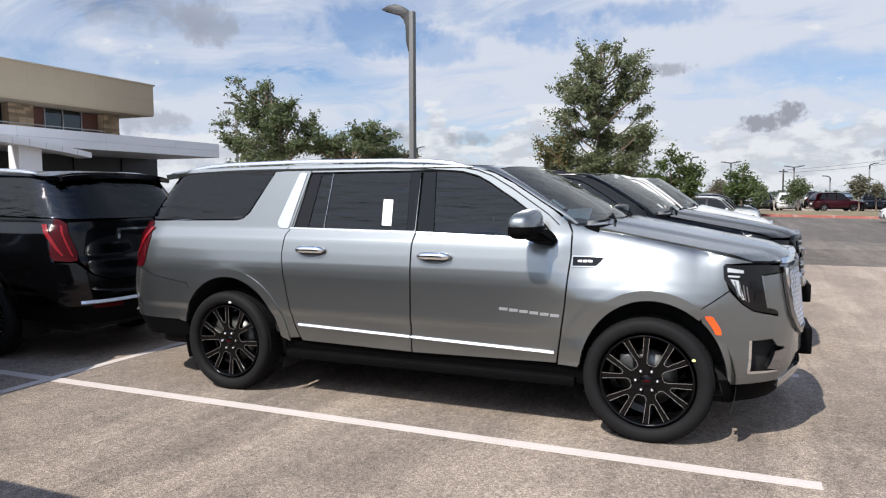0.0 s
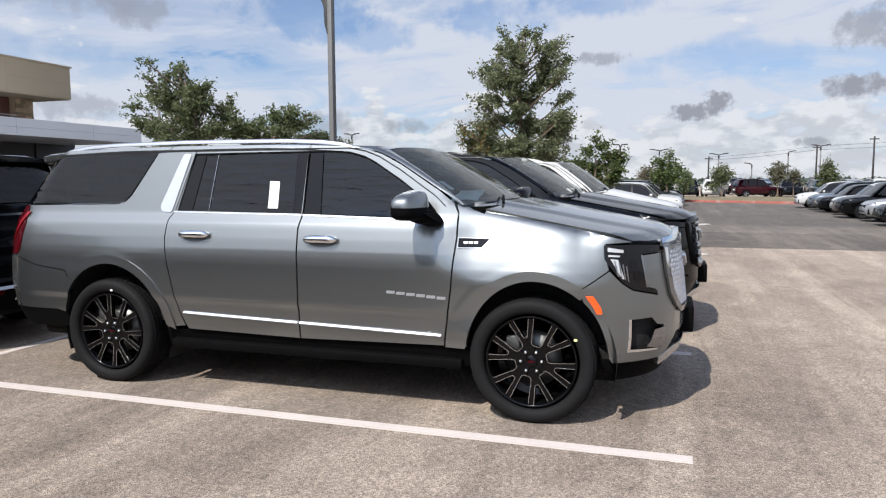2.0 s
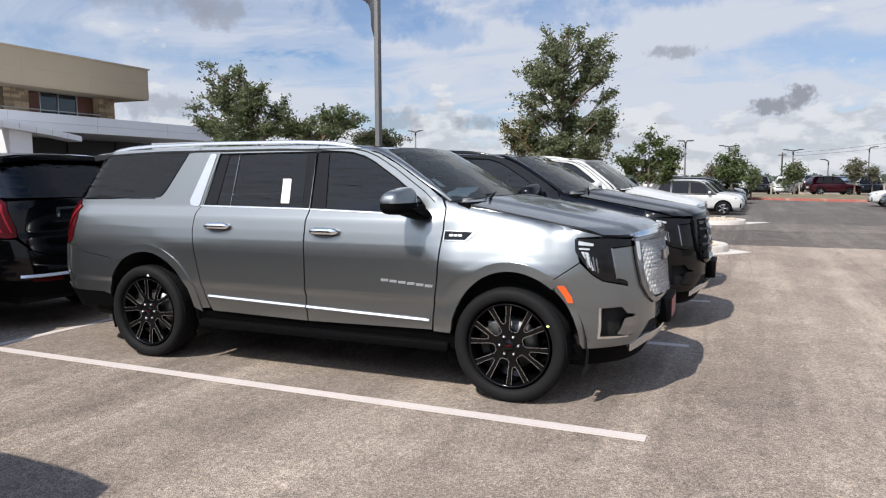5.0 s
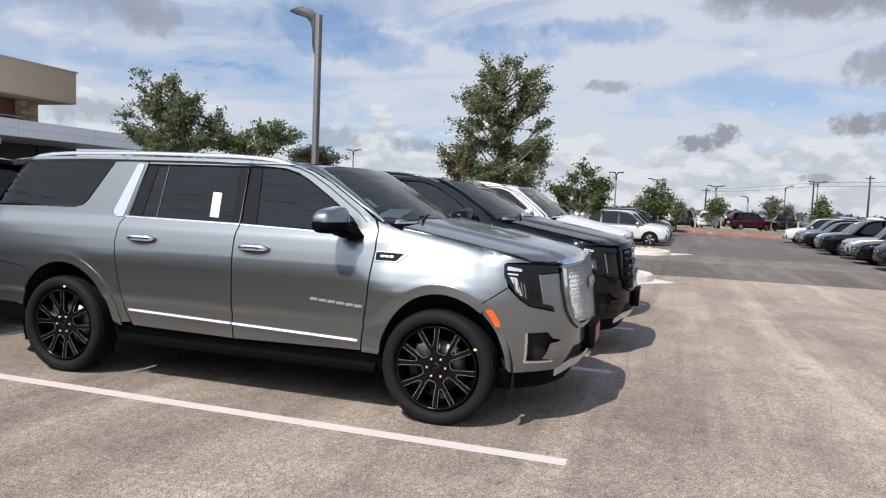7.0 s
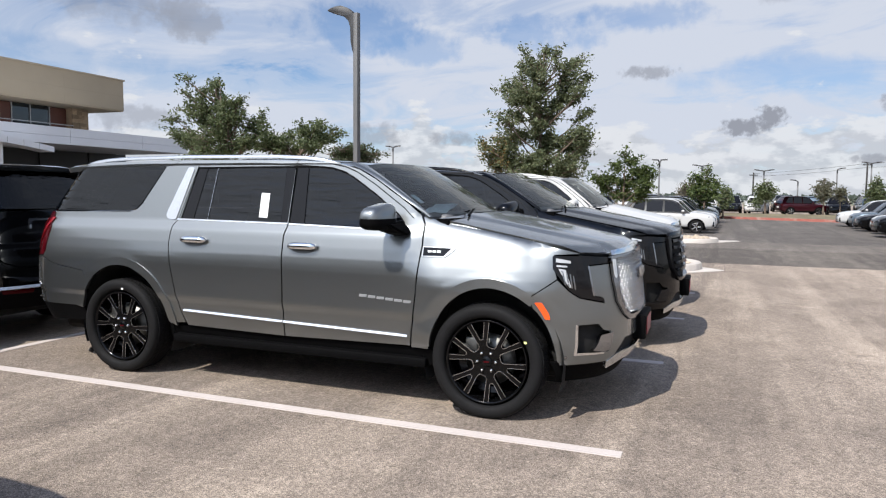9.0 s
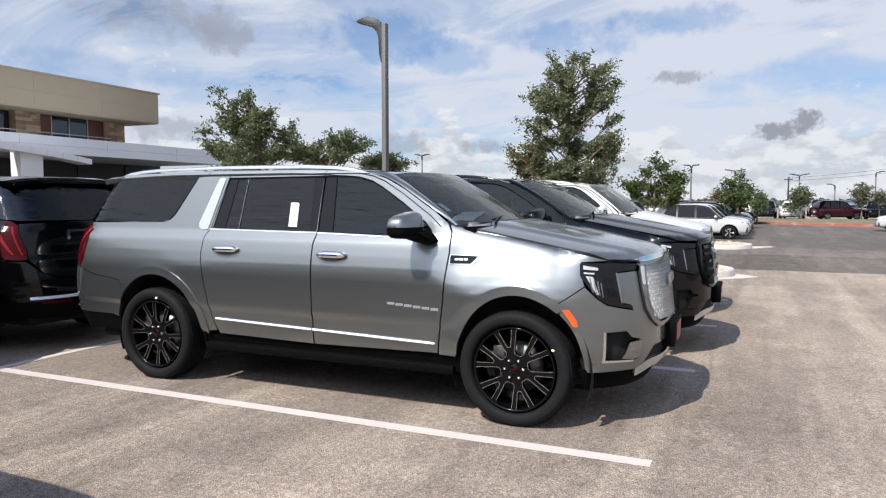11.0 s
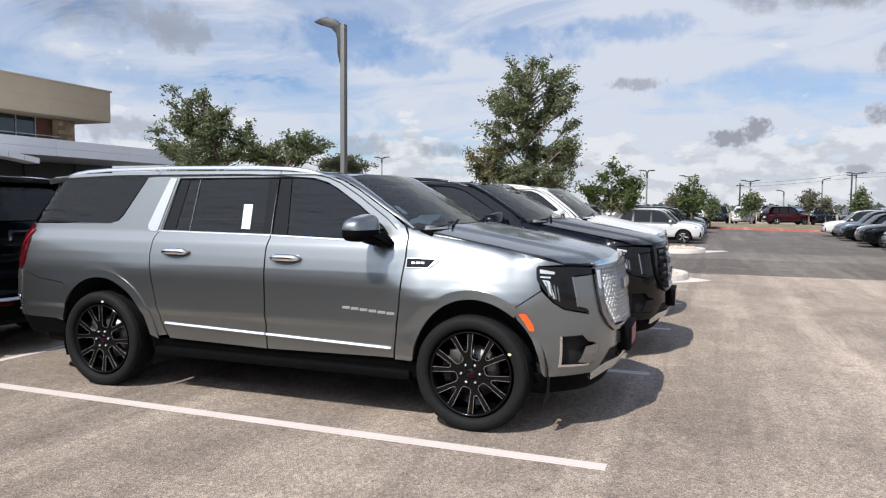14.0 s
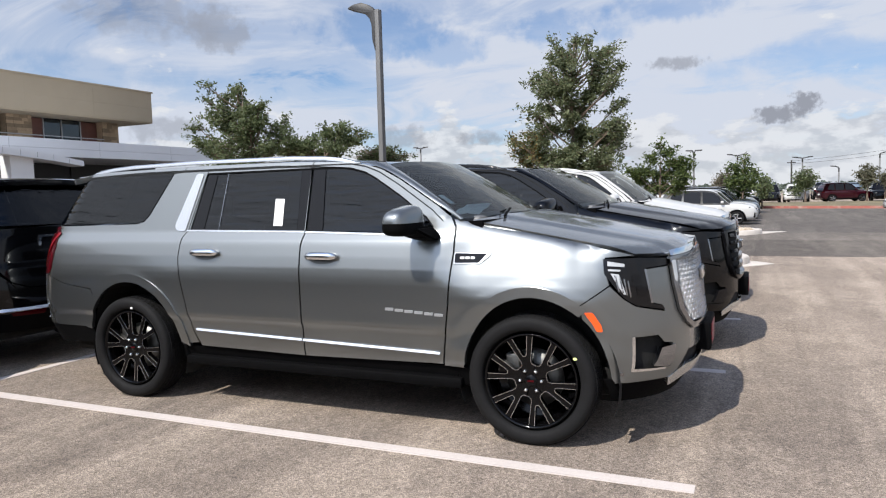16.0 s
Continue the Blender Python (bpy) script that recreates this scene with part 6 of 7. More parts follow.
street_lamp(19.6, 78.0, 5.0, (-1, 1), "distant lamp with two heads", 0.08, 1.2)


def utility_pole(x, y, h, label):
    root = tagged(new("utility_pole"), label, "utility pole", "utility poles")
    root.location = (x, y, 0)
    bm = bmesh.new()
    add_tube(bm, [(0, 0, -0.05), (0, 0, h)], [0.10, 0.075], 9)
    part("pole", bm, POLE_DARK, root, "", 50)
    part("cross_arm", box_bm((-0.4, -0.06, h - 0.3), (0.4, 0.06, h - 0.2), 0.01), POLE_DARK, root)
    return root


for x, y, h in ((8.36, 75, 4.0), (18.7, 75, 5.0), (22.6, 70, 5.5), (2.2, 80, 3.2)):
    utility_pole(x, y, h, "dark wooden utility pole in the distance")
for za, zb in ((3.9, 4.9), (3.6, 4.5)):
    bm = bmesh.new()
    pts = [((8.36 + (18.7 - 8.36) * t), 75, za + (zb - za) * t - 0.35 * 4 * t * (1 - t) * 0.3) for t in np.linspace(0, 1, 9)]
    pts += [(18.7 + 60 * t, 75 - 6 * t, zb + 3.0 * t - 0.8 * 4 * t * (1 - t) * 0.4) for t in np.linspace(0.05, 1, 9)]
    add_tube(bm, pts, 0.018, 4)
    tagged(part("overhead_cable", bm, POLE_DARK), "thin dark overhead cable between utility poles", "cable", "overhead cables")

# ---- grass strip with its red kerb, far field, skyline of trees ----
bm = prism([(4.2, 47.2), (9.2, 44.5), (12.5, 42.8), (18.0, 41.5), (60.0, 40.0), (60.0, 40.3), (18.0, 41.8), (12.6, 43.1), (9.3, 44.8), (4.3, 47.5)], -0.05, 0.16, lambda a, b, d: Vector((a, b, d)))
tagged(part("red_kerb", bm, RED_KERB), "red painted kerb along the grass strip", "kerb", "", "structure")
bm = prism([(4.3, 47.4), (9.25, 44.7), (12.55, 43.0), (18.0, 41.7), (60.0, 40.2), (60.0, 56), (18.0, 57), (4.0, 58)], -0.05, 0.13, lambda a, b, d: Vector((a, b, d)))
tagged(part("grass_strip", bm, GRASS), "strip of dry grass and soil", "grass", "", "structure")
tagged(part("far_field", box_bm((-1700, 130, -0.05), (1700, 2500, 0.02)), FIELD), "far fields at the horizon", "field", "", "structure")
FAR_LEAF = material("far_woods", (0.055, 0.07, 0.055), 0.95, 0, 0, 0.3, 0.05)
rnd = random.Random(5)
vs, fs = [], []
for i in range(7000):
    a = rnd.uniform(-math.pi, math.pi)
    d = rnd.uniform(150, 420)
    x, y = d * math.sin(a), d * math.cos(a)
    s = rnd.uniform(0.9, 2.0) * (d / 300) ** 0.6
    for k in range(5):
        o = len(vs)
        cx, cy, cz = x + rnd.uniform(-2.5, 2.5), y + rnd.uniform(-2, 2), s * rnd.uniform(0.2, 1.0)
        q = [Vector((rnd.gauss(0, 1), rnd.gauss(0, 1), rnd.gauss(0, 0.8))).normalized() * s * rnd.uniform(0.4, 0.8) for _ in range(4)]
        vs += [(cx + p.x, cy + p.y, max(0.0, cz + p.z)) for p in q]
        fs += [(o, o + 1, o + 2), (o, o + 1, o + 3), (o + 1, o + 2, o + 3), (o, o + 2, o + 3)]
tagged(mesh_object("distant_woods", vs, fs, FAR_LEAF, smooth=False), "low dark line of distant woods", "woods", "", "stuff")

# ---- the dealership building ----
TAN_PANEL = material("tan_stucco_panel", (0.37, 0.308, 0.218), 0.85, 0, 0, 0.05, 0.6, 0.06, 30, 0.1)
GREY_PANEL = material("pale_metal_panel", (0.74, 0.75, 0.77), 0.45, 0.1, 0, 0.04, 0.5, 0.02, 30)
STONE = material("tan_stone", (0.30, 0.22, 0.14), 0.9, 0, 0, 0.25, 1.2, 0.2, 20, 0.4, per_object=0.3)
BROWN_PANEL = material("red_brown_panel", (0.10, 0.035, 0.022), 0.6, 0, 0, 0.15, 2.0)
# near-black: the shade under canopy and soffit is put into this colour
SHADE_WALL = material("shade_toned_wall", (0.010, 0.010, 0.011), 0.5, 0, 0, 0.2, 1.0)
WINDOW_DARK = material("dark_window", (0.012, 0.016, 0.018), 0.06, 0, 0.5, 0.1, 1.0)
ALU = material("window_aluminium", (0.35, 0.35, 0.35), 0.4, 0.8, 0, 0.05, 4)


def building():
    root = tagged(new("dealership_building"), "two-storey dealership with tan upper storey over a grey metal canopy", "building")

    def bx(name, lo, hi, mat, parent=root, bevel=0.0, label=""):
        return part(name, box_bm(lo, hi, bevel), mat, parent, label)

    # tan upper storey in panels with fine joints
    wall = bx("upper_wall", (-46, -12, 6.60), (-30.12, 28.45, 8.36), TAN_PANEL, label="tan upper wall")
    ys = [28.5, 24.2, 20.0, 15.6, 11.2, 6.8, 2.4, -2.0, -12.0]
    for a, b in zip(ys, ys[1:]):
        for z0, z1 in ((6.57, 7.42), (7.423, 8.38)):
            bx("wall_panel", (-30.14, b + 0.0015, z0), (-30.0, a - 0.0015, z1), TAN_PANEL, wall)
    xs = [-30.0, -34.4, -38.8, -46.0]
    for a, b in zip(xs, xs[1:]):
        for z0, z1 in ((6.57, 7.42), (7.423, 8.38)):
            bx("wall_panel", (b + 0.0015, 28.44, z0), (a - 0.15, 28.56, z1), TAN_PANEL, wall)
    bx("parapet_cap", (-46.1, -12, 8.38), (-29.94, 28.6, 8.47), TAN_PANEL)
    bx("soffit", (-46, -12, 6.50), (-30.05, 28.5, 6.60), TAN_PANEL)
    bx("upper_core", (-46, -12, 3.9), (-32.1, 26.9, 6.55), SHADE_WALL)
    # stone piers, each of separate courses
    for y0, y1 in ((26.0, 27.15), (19.95, 21.4), (12.6, 14.0)):
        pier = bx("stone_pier", (-32.5, y0 + 0.03, 3.9), (-31.53, y1 - 0.03, 6.52), STONE, label="tan stone pier")
        rr = random.Random(int(y0 * 10))
        z = 4.2
        while z < 6.48:
            h = min(rr.uniform(0.14, 0.26), 6.5 - z)
            y = y0
            while y < y1 - 0.05:
                w = min(rr.uniform(0.3, 0.6), y1 - y)
                bx("stone", (-31.56, y + 0.006, z + 0.006), (-31.5 + rr.uniform(0, 0.02), y + w - 0.006, z + h - 0.006), STONE, pier)
                y += w
            z += h
    # window band
    for y0, y1, mat in ((24.8, 26.0, BROWN_PANEL), (23.55, 24.8, WINDOW_DARK), (22.4, 23.55, WINDOW_DARK), (21.4, 22.4, BROWN_PANEL), (18.7, 19.95, WINDOW_DARK), (17.4, 18.7, WINDOW_DARK), (16.1, 17.4, BROWN_PANEL), (14.0, 16.1, WINDOW_DARK)):
        win = tagged(bx("window_bay", (-32.08, y0 + 0.03, 4.3), (-31.98, y1 - 0.03, 6.45), mat), "dark upper window" if mat is WINDOW_DARK else "red-brown infill panel")
        bx("window_frame", (-32.08, y0 - 0.03, 4.3), (-31.92, y0 + 0.03, 6.48), ALU, win)
    bx("guard_rail", (-31.46, 14, 5.42), (-31.42, 26, 5.47), ALU)
    # lower storey and its long metal canopy
    canopy = bx("canopy", (-31.0, -12, 3.62), (-22.1, 24.92, 4.28), GREY_PANEL, label="long pale metal canopy")
    ys = [25.0, 21.8, 17.6, 13.4, 9.2, 5.0, 0.8, -12]
    for a, b in zip(ys, ys[1:]):
        for z0, z1 in ((3.60, 3.94), (3.948, 4.33)):
            bx("fascia_panel", (-22.12, b + 0.006, z0), (-22.0, a - 0.006, z1), GREY_PANEL, canopy)
    bx("canopy_end", (-31.0, 24.9, 3.60), (-22.14, 25.02, 4.33), GREY_PANEL, canopy)
    bx("canopy_roof", (-33, -12, 4.28), (-22.15, 25, 4.34), GREY_PANEL)
    # storefront and mullions take the wall colour with the canopy's shade in it
    bx("storefront", (-46, -12, 0), (-27.0, 25.6, 3.64), SHADE_WALL, label="glazed storefront with the canopy's shade in its dark colour")
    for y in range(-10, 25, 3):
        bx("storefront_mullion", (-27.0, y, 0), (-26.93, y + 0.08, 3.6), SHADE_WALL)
    # curved entrance band on its column
    for i in range(14):
        a0, a1 = i / 14, (i + 1) / 14
        y0, y1 = 6.0 + 9.6 * a0, 6.0 + 9.6 * a1
        za, zb = 3.92 - 0.62 * a0 ** 2.2, 3.92 - 0.62 * a1 ** 2.2
        bm = bmesh.new()
        v = [bm.verts.new(p) for x in (-21.4, -20.6) for p in ((x, y0 + 0.01, za - 0.16), (x, y1 - 0.01, zb - 0.16), (x, y1 - 0.01, zb + 0.16 - 0.1 * a1), (x, y0 + 0.01, za + 0.16 - 0.1 * a0))]
        for f in ((0, 1, 2, 3), (7, 6, 5, 4), (0, 4, 5, 1), (1, 5, 6, 2), (2, 6, 7, 3), (3, 7, 4, 0)):
            bm.faces.new([v[k] for k in f])
        bmesh.ops.recalc_face_normals(bm, faces=bm.faces[:])
        part("entrance_band_panel", bm, GREY_PANEL, root)
    bx("entrance_column", (-21.6, 12.7, 0), (-21.0, 13.65, 3.62), GREY_PANEL, bevel=0.02, label="grey clad entrance column")
    return root


building()


# ---- other parked cars ----
def loft(sections, close=True):
    vs, fs = [], []
    n = len(sections[0])
    for s in sections:
        vs += list(s)
    for i in range(len(sections) - 1):
        for k in range(n if close else n - 1):
            j = (k + 1) % n
            fs.append((i * n + k, i * n + j, (i + 1) * n + j, (i + 1) * n + k))
    if close:
        fs += [tuple(range(n))[::-1], tuple(range((len(sections) - 1) * n, len(sections) * n))]
    return vs, fs


def crossover(name, paint, label, length=4.65, width=1.90, height=1.74, group="", sedan=False):
    """A smaller car for the rows further off: nose along +x, rear axle at the origin."""
    root = tagged(new(name), label, "car", group)
    wb = length * 0.595
    x0, x1 = -length * 0.205, length * 0.795
    hw = width / 2
    belt = height * 0.60
    if sedan:
        height = height * 0.90
        belt = height * 0.62
    rub = 0.335

    def u(k):
        return x0 + length * k

    def top(k):
        return belt * float(np.interp(k, [0, 0.012, 0.05, 0.12, 0.66, 0.72, 0.86, 0.945, 0.975, 0.992, 1.0], [0.62, 0.86, 0.98, 1.0, 1.0, 0.995, 0.935, 0.86, 0.79, 0.68, 0.52]))

    def low(k):
        return float(np.interp(k, [0, 0.03, 0.1, 0.9, 0.97, 1.0], [0.42, 0.31, 0.25, 0.25, 0.27, 0.36]))

    def wide(k):
        return hw * float(np.interp(k, [0, 0.015, 0.05, 0.14, 0.85, 0.93, 0.97, 0.99, 1.0], [0.74, 0.86, 0.94, 1.0, 1.0, 0.955, 0.88, 0.79, 0.66]))

    secs = []
    for k in [0, 0.012, 0.03, 0.06, 0.10, 0.16, 0.24, 0.34, 0.44, 0.54, 0.64, 0.72, 0.79, 0.86, 0.91, 0.945, 0.965, 0.98, 0.992, 1.0]:
        zt, zb, w = top(k), low(k), wide(k)
        crown = 0.05 if k > 0.70 else 0.0
        half = [(w * 0.80, zb), (w * 0.94, zb + 0.06), (w * 0.975, zb + (zt - zb) * 0.30), (w * 0.985, zb + (zt - zb) * 0.52), (w * 1.0, zb + (zt - zb) * 0.74), (w * 0.985, zt - 0.09), (w * 0.95, zt - 0.025), (w * 0.86, zt), (w * 0.4, zt + crown)]
        secs.append([(u(k), y, z) for y, z in half] + [(u(k), -y, z) for y, z in half[::-1]])
    mesh_object("body", *loft(secs), paint, root)

    # the cabin leans in towards the roof
    def gy(z):
        return hw * (0.955 - 0.27 * (z - belt) / (height - belt))

    line = [(0.015, 0.0), (0.055, 0.62), (0.085, 0.88), (0.13, 0.96), (0.30, 1.0), (0.45, 0.99), (0.545, 0.93), (0.60, 0.80), (0.735, 0.0)]
    if sedan:
        line = [(0.10, 0.0), (0.18, 0.52), (0.25, 0.86), (0.33, 0.98), (0.42, 1.0), (0.50, 0.98), (0.565, 0.90), (0.62, 0.74), (0.745, 0.0)]
    prof = [(u(k), belt - 0.03 + (height - belt + 0.03) * v) for k, v in line]
    rings = [[(x, -gy(z), z - 0.015), (x, -gy(z) + 0.03, z), (x, -gy(z) * 0.5, z + 0.02), (x, 0.0, z + 0.03), (x, gy(z) * 0.5, z + 0.02), (x, gy(z) - 0.03, z), (x, gy(z), z - 0.015)] for x, z in prof]
    vs, fs = loft(rings, False)
    n = len(rings[0])
    fs += [tuple(i * n for i in range(len(rings)))[::-1], tuple(i * n + n - 1 for i in range(len(rings)))]
    mesh_object("cabin", vs, fs, paint, root)

    def height_at(x, f):
        z = float(np.interp(x, [p[0] for p in prof], [p[1] for p in prof]))
        return belt + (z - belt) * f

    def pane(nm, pts, off=0.006):
        for s in (-1, 1):
            v = [(x, s * (gy(z) + off), z) for x, z in pts] + [(x, s * (gy(z) - 0.01), z) for x, z in pts]
            k = len(pts)
            f = [tuple(range(k))] + [(i, k + i, k + (i + 1) % k, (i + 1) % k) for i in range(k)]
            mesh_object(nm, v, f, GLOSS_BLACK, root, "dark side window", smooth=False)

    b = belt + 0.035
    xa, xb, xc, xd = u(line[1][0] + 0.075), u(0.285), u(0.455), u(0.655)
    if sedan:
        xa = u(0.25)
    pane("rear_quarter_window", [(xa - 0.10, b + 0.06), (xb - 0.16, b), (xb - 0.14, height_at(xb - 0.14, 0.87)), (xa + 0.16, height_at(xa + 0.16, 0.82))]) if not sedan else None
    pane("rear_side_window", [(xb - 0.06 if not sedan else xa + 0.02, b), (xc - 0.05, b), (xc - 0.05, height_at(xc, 0.87)), (xb - 0.04 if not sedan else xa + 0.34, height_at(xb, 0.87))])
    pane("front_side_window", [(xc + 0.05, b), (xd, b), (xd - 0.02, height_at(xd - 0.02, 0.55)), (u(0.60), height_at(u(0.60), 0.80)), (u(0.545), height_at(u(0.545), 0.86)), (xc + 0.05, height_at(xc, 0.87))])

    def screen(nm, p, q, lab):
        d = Vector((q[0] - p[0], 0, q[1] - p[1]))
        nrm = Vector((d.z, 0, -d.x)).normalized()
        if nrm.z < 0:
            nrm = -nrm
        v = []
        for f in (0.04, 0.94):
            x, z = p[0] + d.x * f, p[1] + d.z * f
            for k in (-0.86, -0.45, 0, 0.45, 0.86):
                v.append((x + nrm.x * 0.02, gy(z) * k, z + nrm.z * 0.012 + 0.032 * (1 - k * k)))
        mesh_object(nm, v, [(i, i + 1, i + 6, i + 5) for i in range(4)], GLOSS_BLACK, root, lab)

    screen("windscreen", prof[-1], prof[-2], "dark windscreen")
    screen("rear_window", prof[0], prof[2 if not sedan else 1], "dark rear window")
    # dark cladding below, bumper intakes, grille, lamps
    part("lower_cladding", box_bm((u(0.10), -hw * 0.985, 0.21), (u(0.90), hw * 0.985, 0.34), 0.03), PLASTIC, root, "black sill cladding", 40)
    part("grille", prism([(-0.50, 0.47), (0.50, 0.47), (0.60, 0.56), (0.56, 0.74), (-0.56, 0.74), (-0.60, 0.56)], x1 - 0.14, x1 + 0.008, lambda p, q, d: Vector((d - 0.05 * abs(p), p * hw, q * belt)), 0.01), GLOSS_BLACK, root, "black grille", 40)
    part("lower_grille", box_bm((x1 - 0.2, -hw * 0.58, 0.30), (x1 - 0.002, hw * 0.58, 0.40), 0.02), PLASTIC, root, "", 40)
    part("emblem", box_bm((x1 - 0.02, -0.07, belt * 0.62), (x1 + 0.016, 0.07, belt * 0.69), 0.01), CHROME, root, "plain bright emblem")
    part("plate", box_bm((x0 - 0.012, -0.26, belt * 0.60), (x0 + 0.05, 0.26, belt * 0.74)), PAPER, root, "blank white plate")
    for s in (-1, 1):
        lamp = prism([(0.50, 0.745), (0.80, 0.79), (0.93, 0.83), (0.95, 0.80), (0.82, 0.71), (0.52, 0.69)], 0, 1, lambda p, q, d: Vector((float(np.interp(p, [0.5, 0.8, 0.95], [x1 - 0.075, x1 - 0.16, x1 - 0.40])) + 0.035 * d, s * p * hw, q * belt)))
        part("headlamp", lamp, CLEAR_DARK, root, "slim smoked headlamp")
        part("lamp_strip", box_bm((x1 - 0.13, min(s * hw * 0.56, s * hw * 0.76), belt * 0.742), (x1 - 0.075, max(s * hw * 0.56, s * hw * 0.76), belt * 0.756)), WHITE_LENS, root, "white light strip")
        part("fog_pocket", box_bm((x1 - 0.30, min(s * hw * 0.64, s * hw * 0.86), belt * 0.34), (x1 - 0.085, max(s * hw * 0.64, s * hw * 0.86), belt * 0.58), 0.03), GLOSS_BLACK, root, "black bumper pocket", 40)
        part("tail_lamp", box_bm((x0 + 0.005, min(s * hw * 0.58, s * hw * 0.93), belt * 0.80), (x0 + 0.34, max(s * hw * 0.58, s * hw * 0.93), belt * 0.93), 0.03), RED_LENS, root, "red tail lamp", 40)
        bm = bmesh.new()
        add_box(bm, (u(0.645), min(s * hw * 0.94, s * (hw + 0.16)), belt + 0.01), (u(0.645) + 0.15, max(s * hw * 0.94, s * (hw + 0.16)), belt + 0.15), 0.05)
        part("door_mirror", bm, paint, root, "", 50)
        for xh in (u(0.33), u(0.50)):
            part("door_handle", box_bm((xh, s * hw * 0.995 - 0.015, belt * 0.86), (xh + 0.17, s * hw * 0.995 + 0.015, belt * 0.89), 0.008), paint, root, "", 40)
        for ax in (0.0, wb):
            # the body is not cut: a dark ring paints the wheel opening's shade
            vs, fs = [], []
            for a in np.linspace(-12, 192, 22):
                c, q = math.cos(radians(a)), math.sin(radians(a))
                vs += [(ax + r * c, s * (hw + 0.004), rub + r * q) for r in (0.30, 0.425)] + [(ax + 0.43 * c, s * hw * 0.9, rub + 0.43 * q)]
            for i in range(21):
                fs += [(3 * i, 3 * i + 1, 3 * i + 4, 3 * i + 3), (3 * i + 1, 3 * i + 2, 3 * i + 5, 3 * i + 4)]
            mesh_object("wheel_arch", vs, fs, PLASTIC, root, "dark ring in place of the shaded wheel opening", smooth=False)
            vs, fs = lathe([(0.0, 0.035), (0.215, 0.035), (0.235, 0.0), (0.25, -0.01), (0.30, -0.014), (0.325, 0.0), (rub, 0.03), (rub, 0.2)], 28)
            w = mesh_object("wheel", [(x + ax, s * (hw + 0.012) - s * h, z + rub) for x, h, z in vs], fs if s > 0 else [f[::-1] for f in fs], RUBBER, root, "black tyre")
            for k in range(5):
                bm = bmesh.new()
                for half in (-6, 6):
                    add_box(bm, (0.03, -0.010, -0.017), (0.235, 0.010, 0.017), 0.004, Matrix.Translation((ax, s * (hw + 0.005), rub)) @ Matrix.Rotation(2 * math.pi * k / 5 + radians(half), 4, "Y"))
                part("spoke", bm, RIM_CUT, w, "silver double spoke")
    return root


WHITE_X = crossover("crossover", PAINT_WHITE, "white crossover parked among the dealer's cars", group="parked cars")
BLACK_X = crossover("crossover", PAINT_BLACK, "black crossover parked among the dealer's cars", 4.9, 1.95, 1.84, group="parked cars")
LARGE_X = crossover("sport_utility_vehicle", PAINT_BLACK, "tall black sport utility vehicle parked in a row", 4.6, 1.86, 1.62, group="parked cars")
GREY_X = crossover("crossover", PAINT_BLUEGREY, "dark grey-blue crossover parked in a row", 4.7, 1.9, 1.74, group="parked cars")
SILVER_X = crossover("crossover", PAINT_SILVER, "silver crossover parked in a row", 4.7, 1.9, 1.72, group="parked cars")
RED_X = crossover("crossover", PAINT_RED, "dark red sport utility vehicle parked beyond the grass strip", 4.4, 1.9, 1.80, group="parked cars")
WHITE_S = crossover("sedan", PAINT_WHITE, "white sedan parked in a row", 4.8, 1.86, 1.62, "parked cars", True)
GREY_S = crossover("sedan", PAINT_SILVER, "silver sedan parked in a row", 4.8, 1.86, 1.62, "parked cars", True)
KINDS = {"B": LARGE_X, "w": WHITE_X, "b": BLACK_X, "g": GREY_X, "s": SILVER_X, "r": RED_X, "W": WHITE_S, "S": GREY_S}
placed = {}


def park(kind, x, y, turn, size=1.0):
    ob = KINDS[kind]
    if kind in placed:
        return copy_thing(ob, pose(x, y, 0, 0, 0, turn) @ Matrix.Diagonal([size / placed[kind]] * 3 + [1]))
    placed[kind] = size
    ob.matrix_basis = pose(x, y, 0, 0, 0, turn) @ Matrix.Diagonal([size] * 3 + [1])
    return ob


# the row across the driveway, noses towards the aisle
for i, k in enumerate("wwgbwsgwb"):
    park(k, 1.82 + 0.06 * (i % 3), 26.3 + 2.45 * i, 0, 0.83)
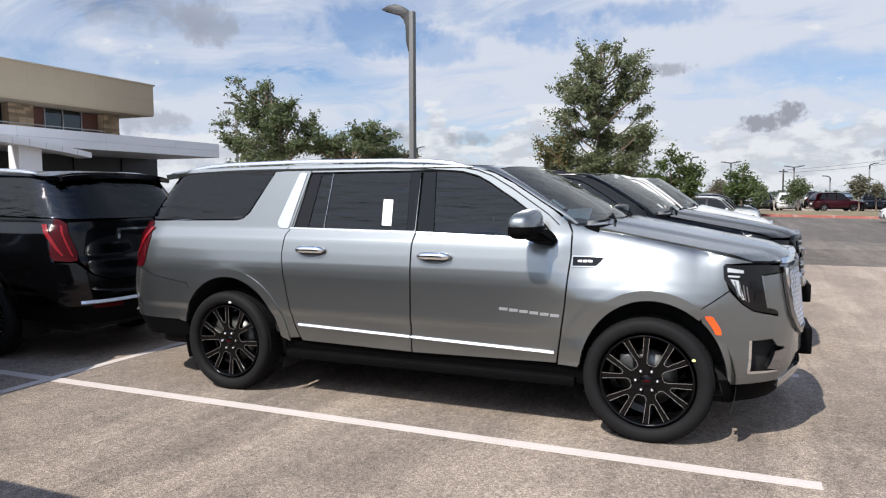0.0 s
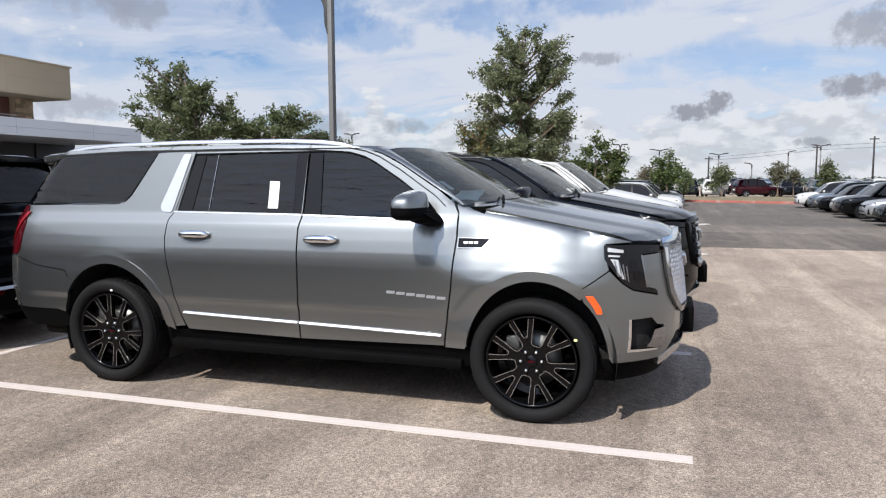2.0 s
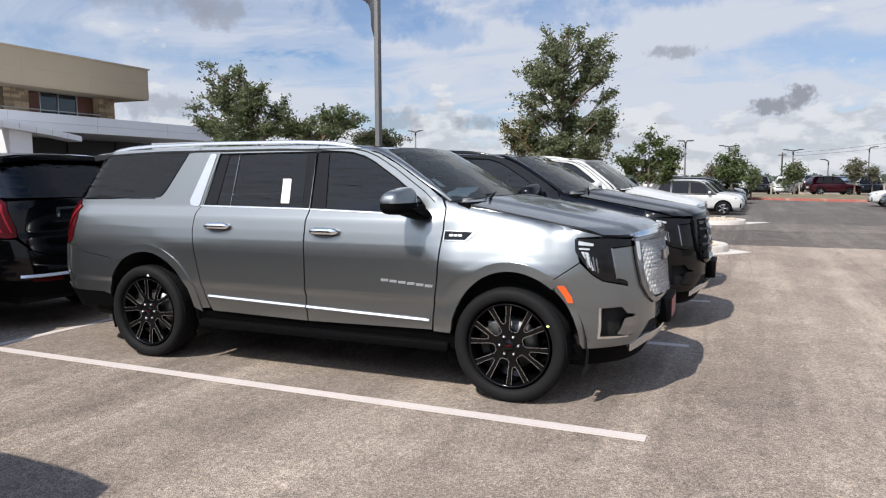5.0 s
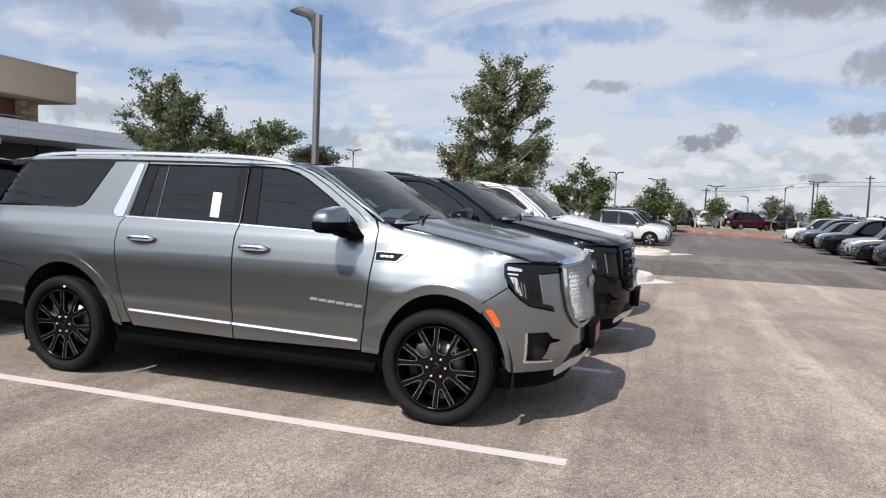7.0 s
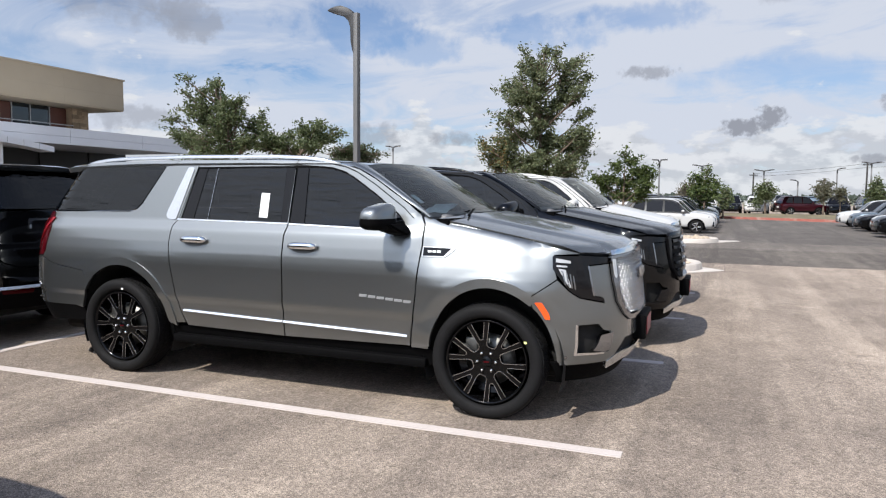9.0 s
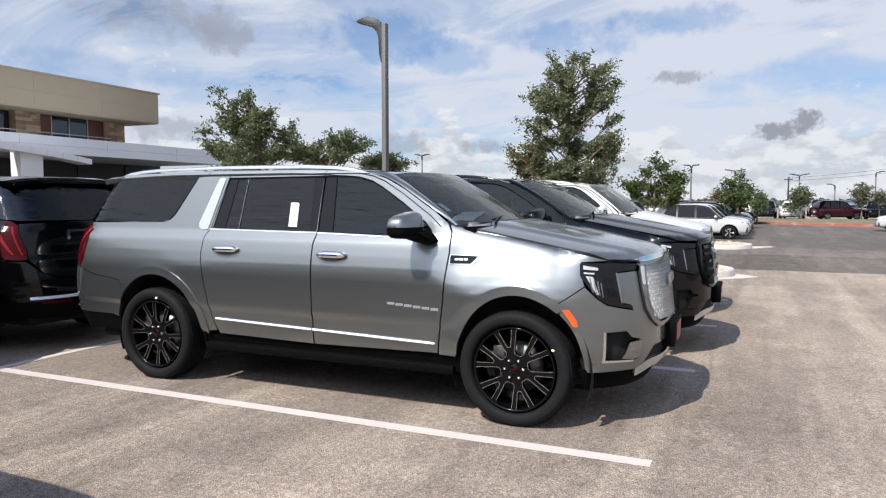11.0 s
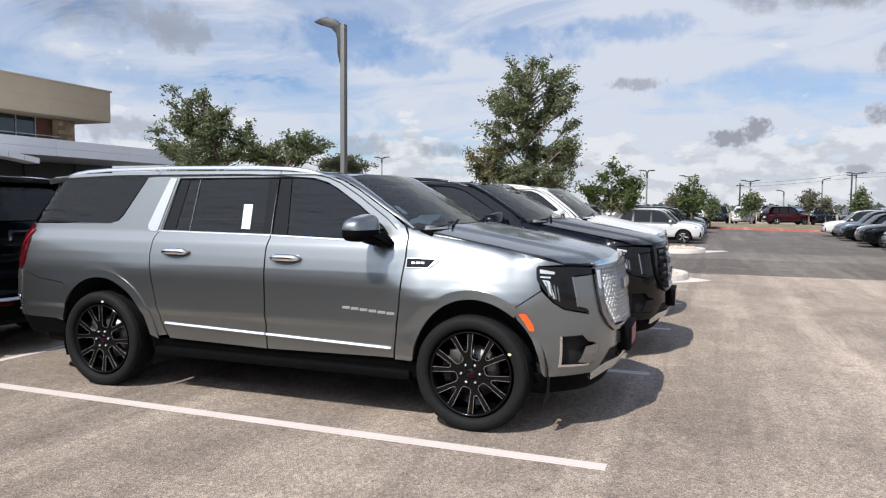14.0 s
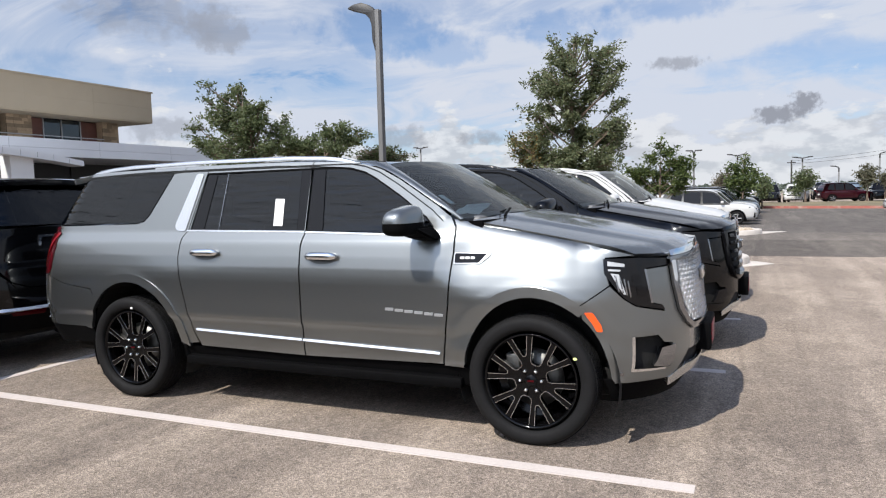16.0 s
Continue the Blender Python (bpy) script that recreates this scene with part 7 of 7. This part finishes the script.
# the facing row on the aisle's other side
for i, k in enumerate("wgBwbsBbwsgb"):
    park(k, 13.9 + 0.25 * (i % 2), 37.0 - 2.6 * i, 180 + (i * 37 % 5) - 2, 0.81)
# beyond the grass strip
park("r", 10.6, 62.0, 14, 0.88)
for i, k in enumerate("wbwwbwgwbw"):
    park(k, 8.4 - 2.25 * i, 63.5 + 0.3 * (i % 3), -100 + 7 * (i % 4), 0.88)
for i, k in enumerate("bgswbwgbsbwb"):
    park(k, 14.6 + 2.3 * i, 63.5, -95 + 5 * (i % 3), 0.88)
for i, k in enumerate("wbWgSwbgwbSwgbwbWgbw"):
    park(k, -4.0 + 2.5 * i, 72.0, 90, 0.9)

# ---- the four large vehicles ----
hero = build_suv("sport_utility_vehicle", PAINT_GREY, "grey metallic full-size sport utility vehicle with chrome trim and black wheels", group="large vehicles", tags=True)
window_paper(hero)
black_suv = build_suv("sport_utility_vehicle", PAINT_BLACK, "black full-size sport utility vehicle with a black barred grille", trim="chrome", group="large vehicles", step=0.05, grille="bars", rail=GLOSS_BLACK)
black_suv.matrix_basis = pose(0.22, 2.60, 0)
white_suv = build_suv("sport_utility_vehicle", PAINT_WHITE, "white full-size sport utility vehicle with a bright mesh grille", group="large vehicles", step=0.05, short=0.82, rail=PAINT_WHITE)
white_suv.matrix_basis = pose(0.86, 5.25, 0) @ Matrix.Diagonal((0.82, 1, 1, 1))
tail_suv = build_suv("sport_utility_vehicle", PAINT_BLACK, "black full-size sport utility vehicle parked tail to tail", group="large vehicles", step=0.05, grille="bars", wrap=0.10)
tail_suv.matrix_basis = pose(-3.08, 0.0, 0, 0, 0, 180)
# the vehicle two bays over, beside the camera's way: it throws its shadow on the empty bay and mirrors in the grey paint
side_suv = copy_thing(black_suv, pose(0.62, -5.30, 0, 0, 0, 180))
tagged(side_suv, "black full-size sport utility vehicle two bays from the grey one", "car", "large vehicles")
# the neighbour in the back row, whose shadow lies across the bays' ends
rear_suv = copy_thing(tail_suv, pose(-3.14, -2.66, 0, 0, 0, 180))
tagged(rear_suv, "black full-size sport utility vehicle parked in the back row", "car", "large vehicles")
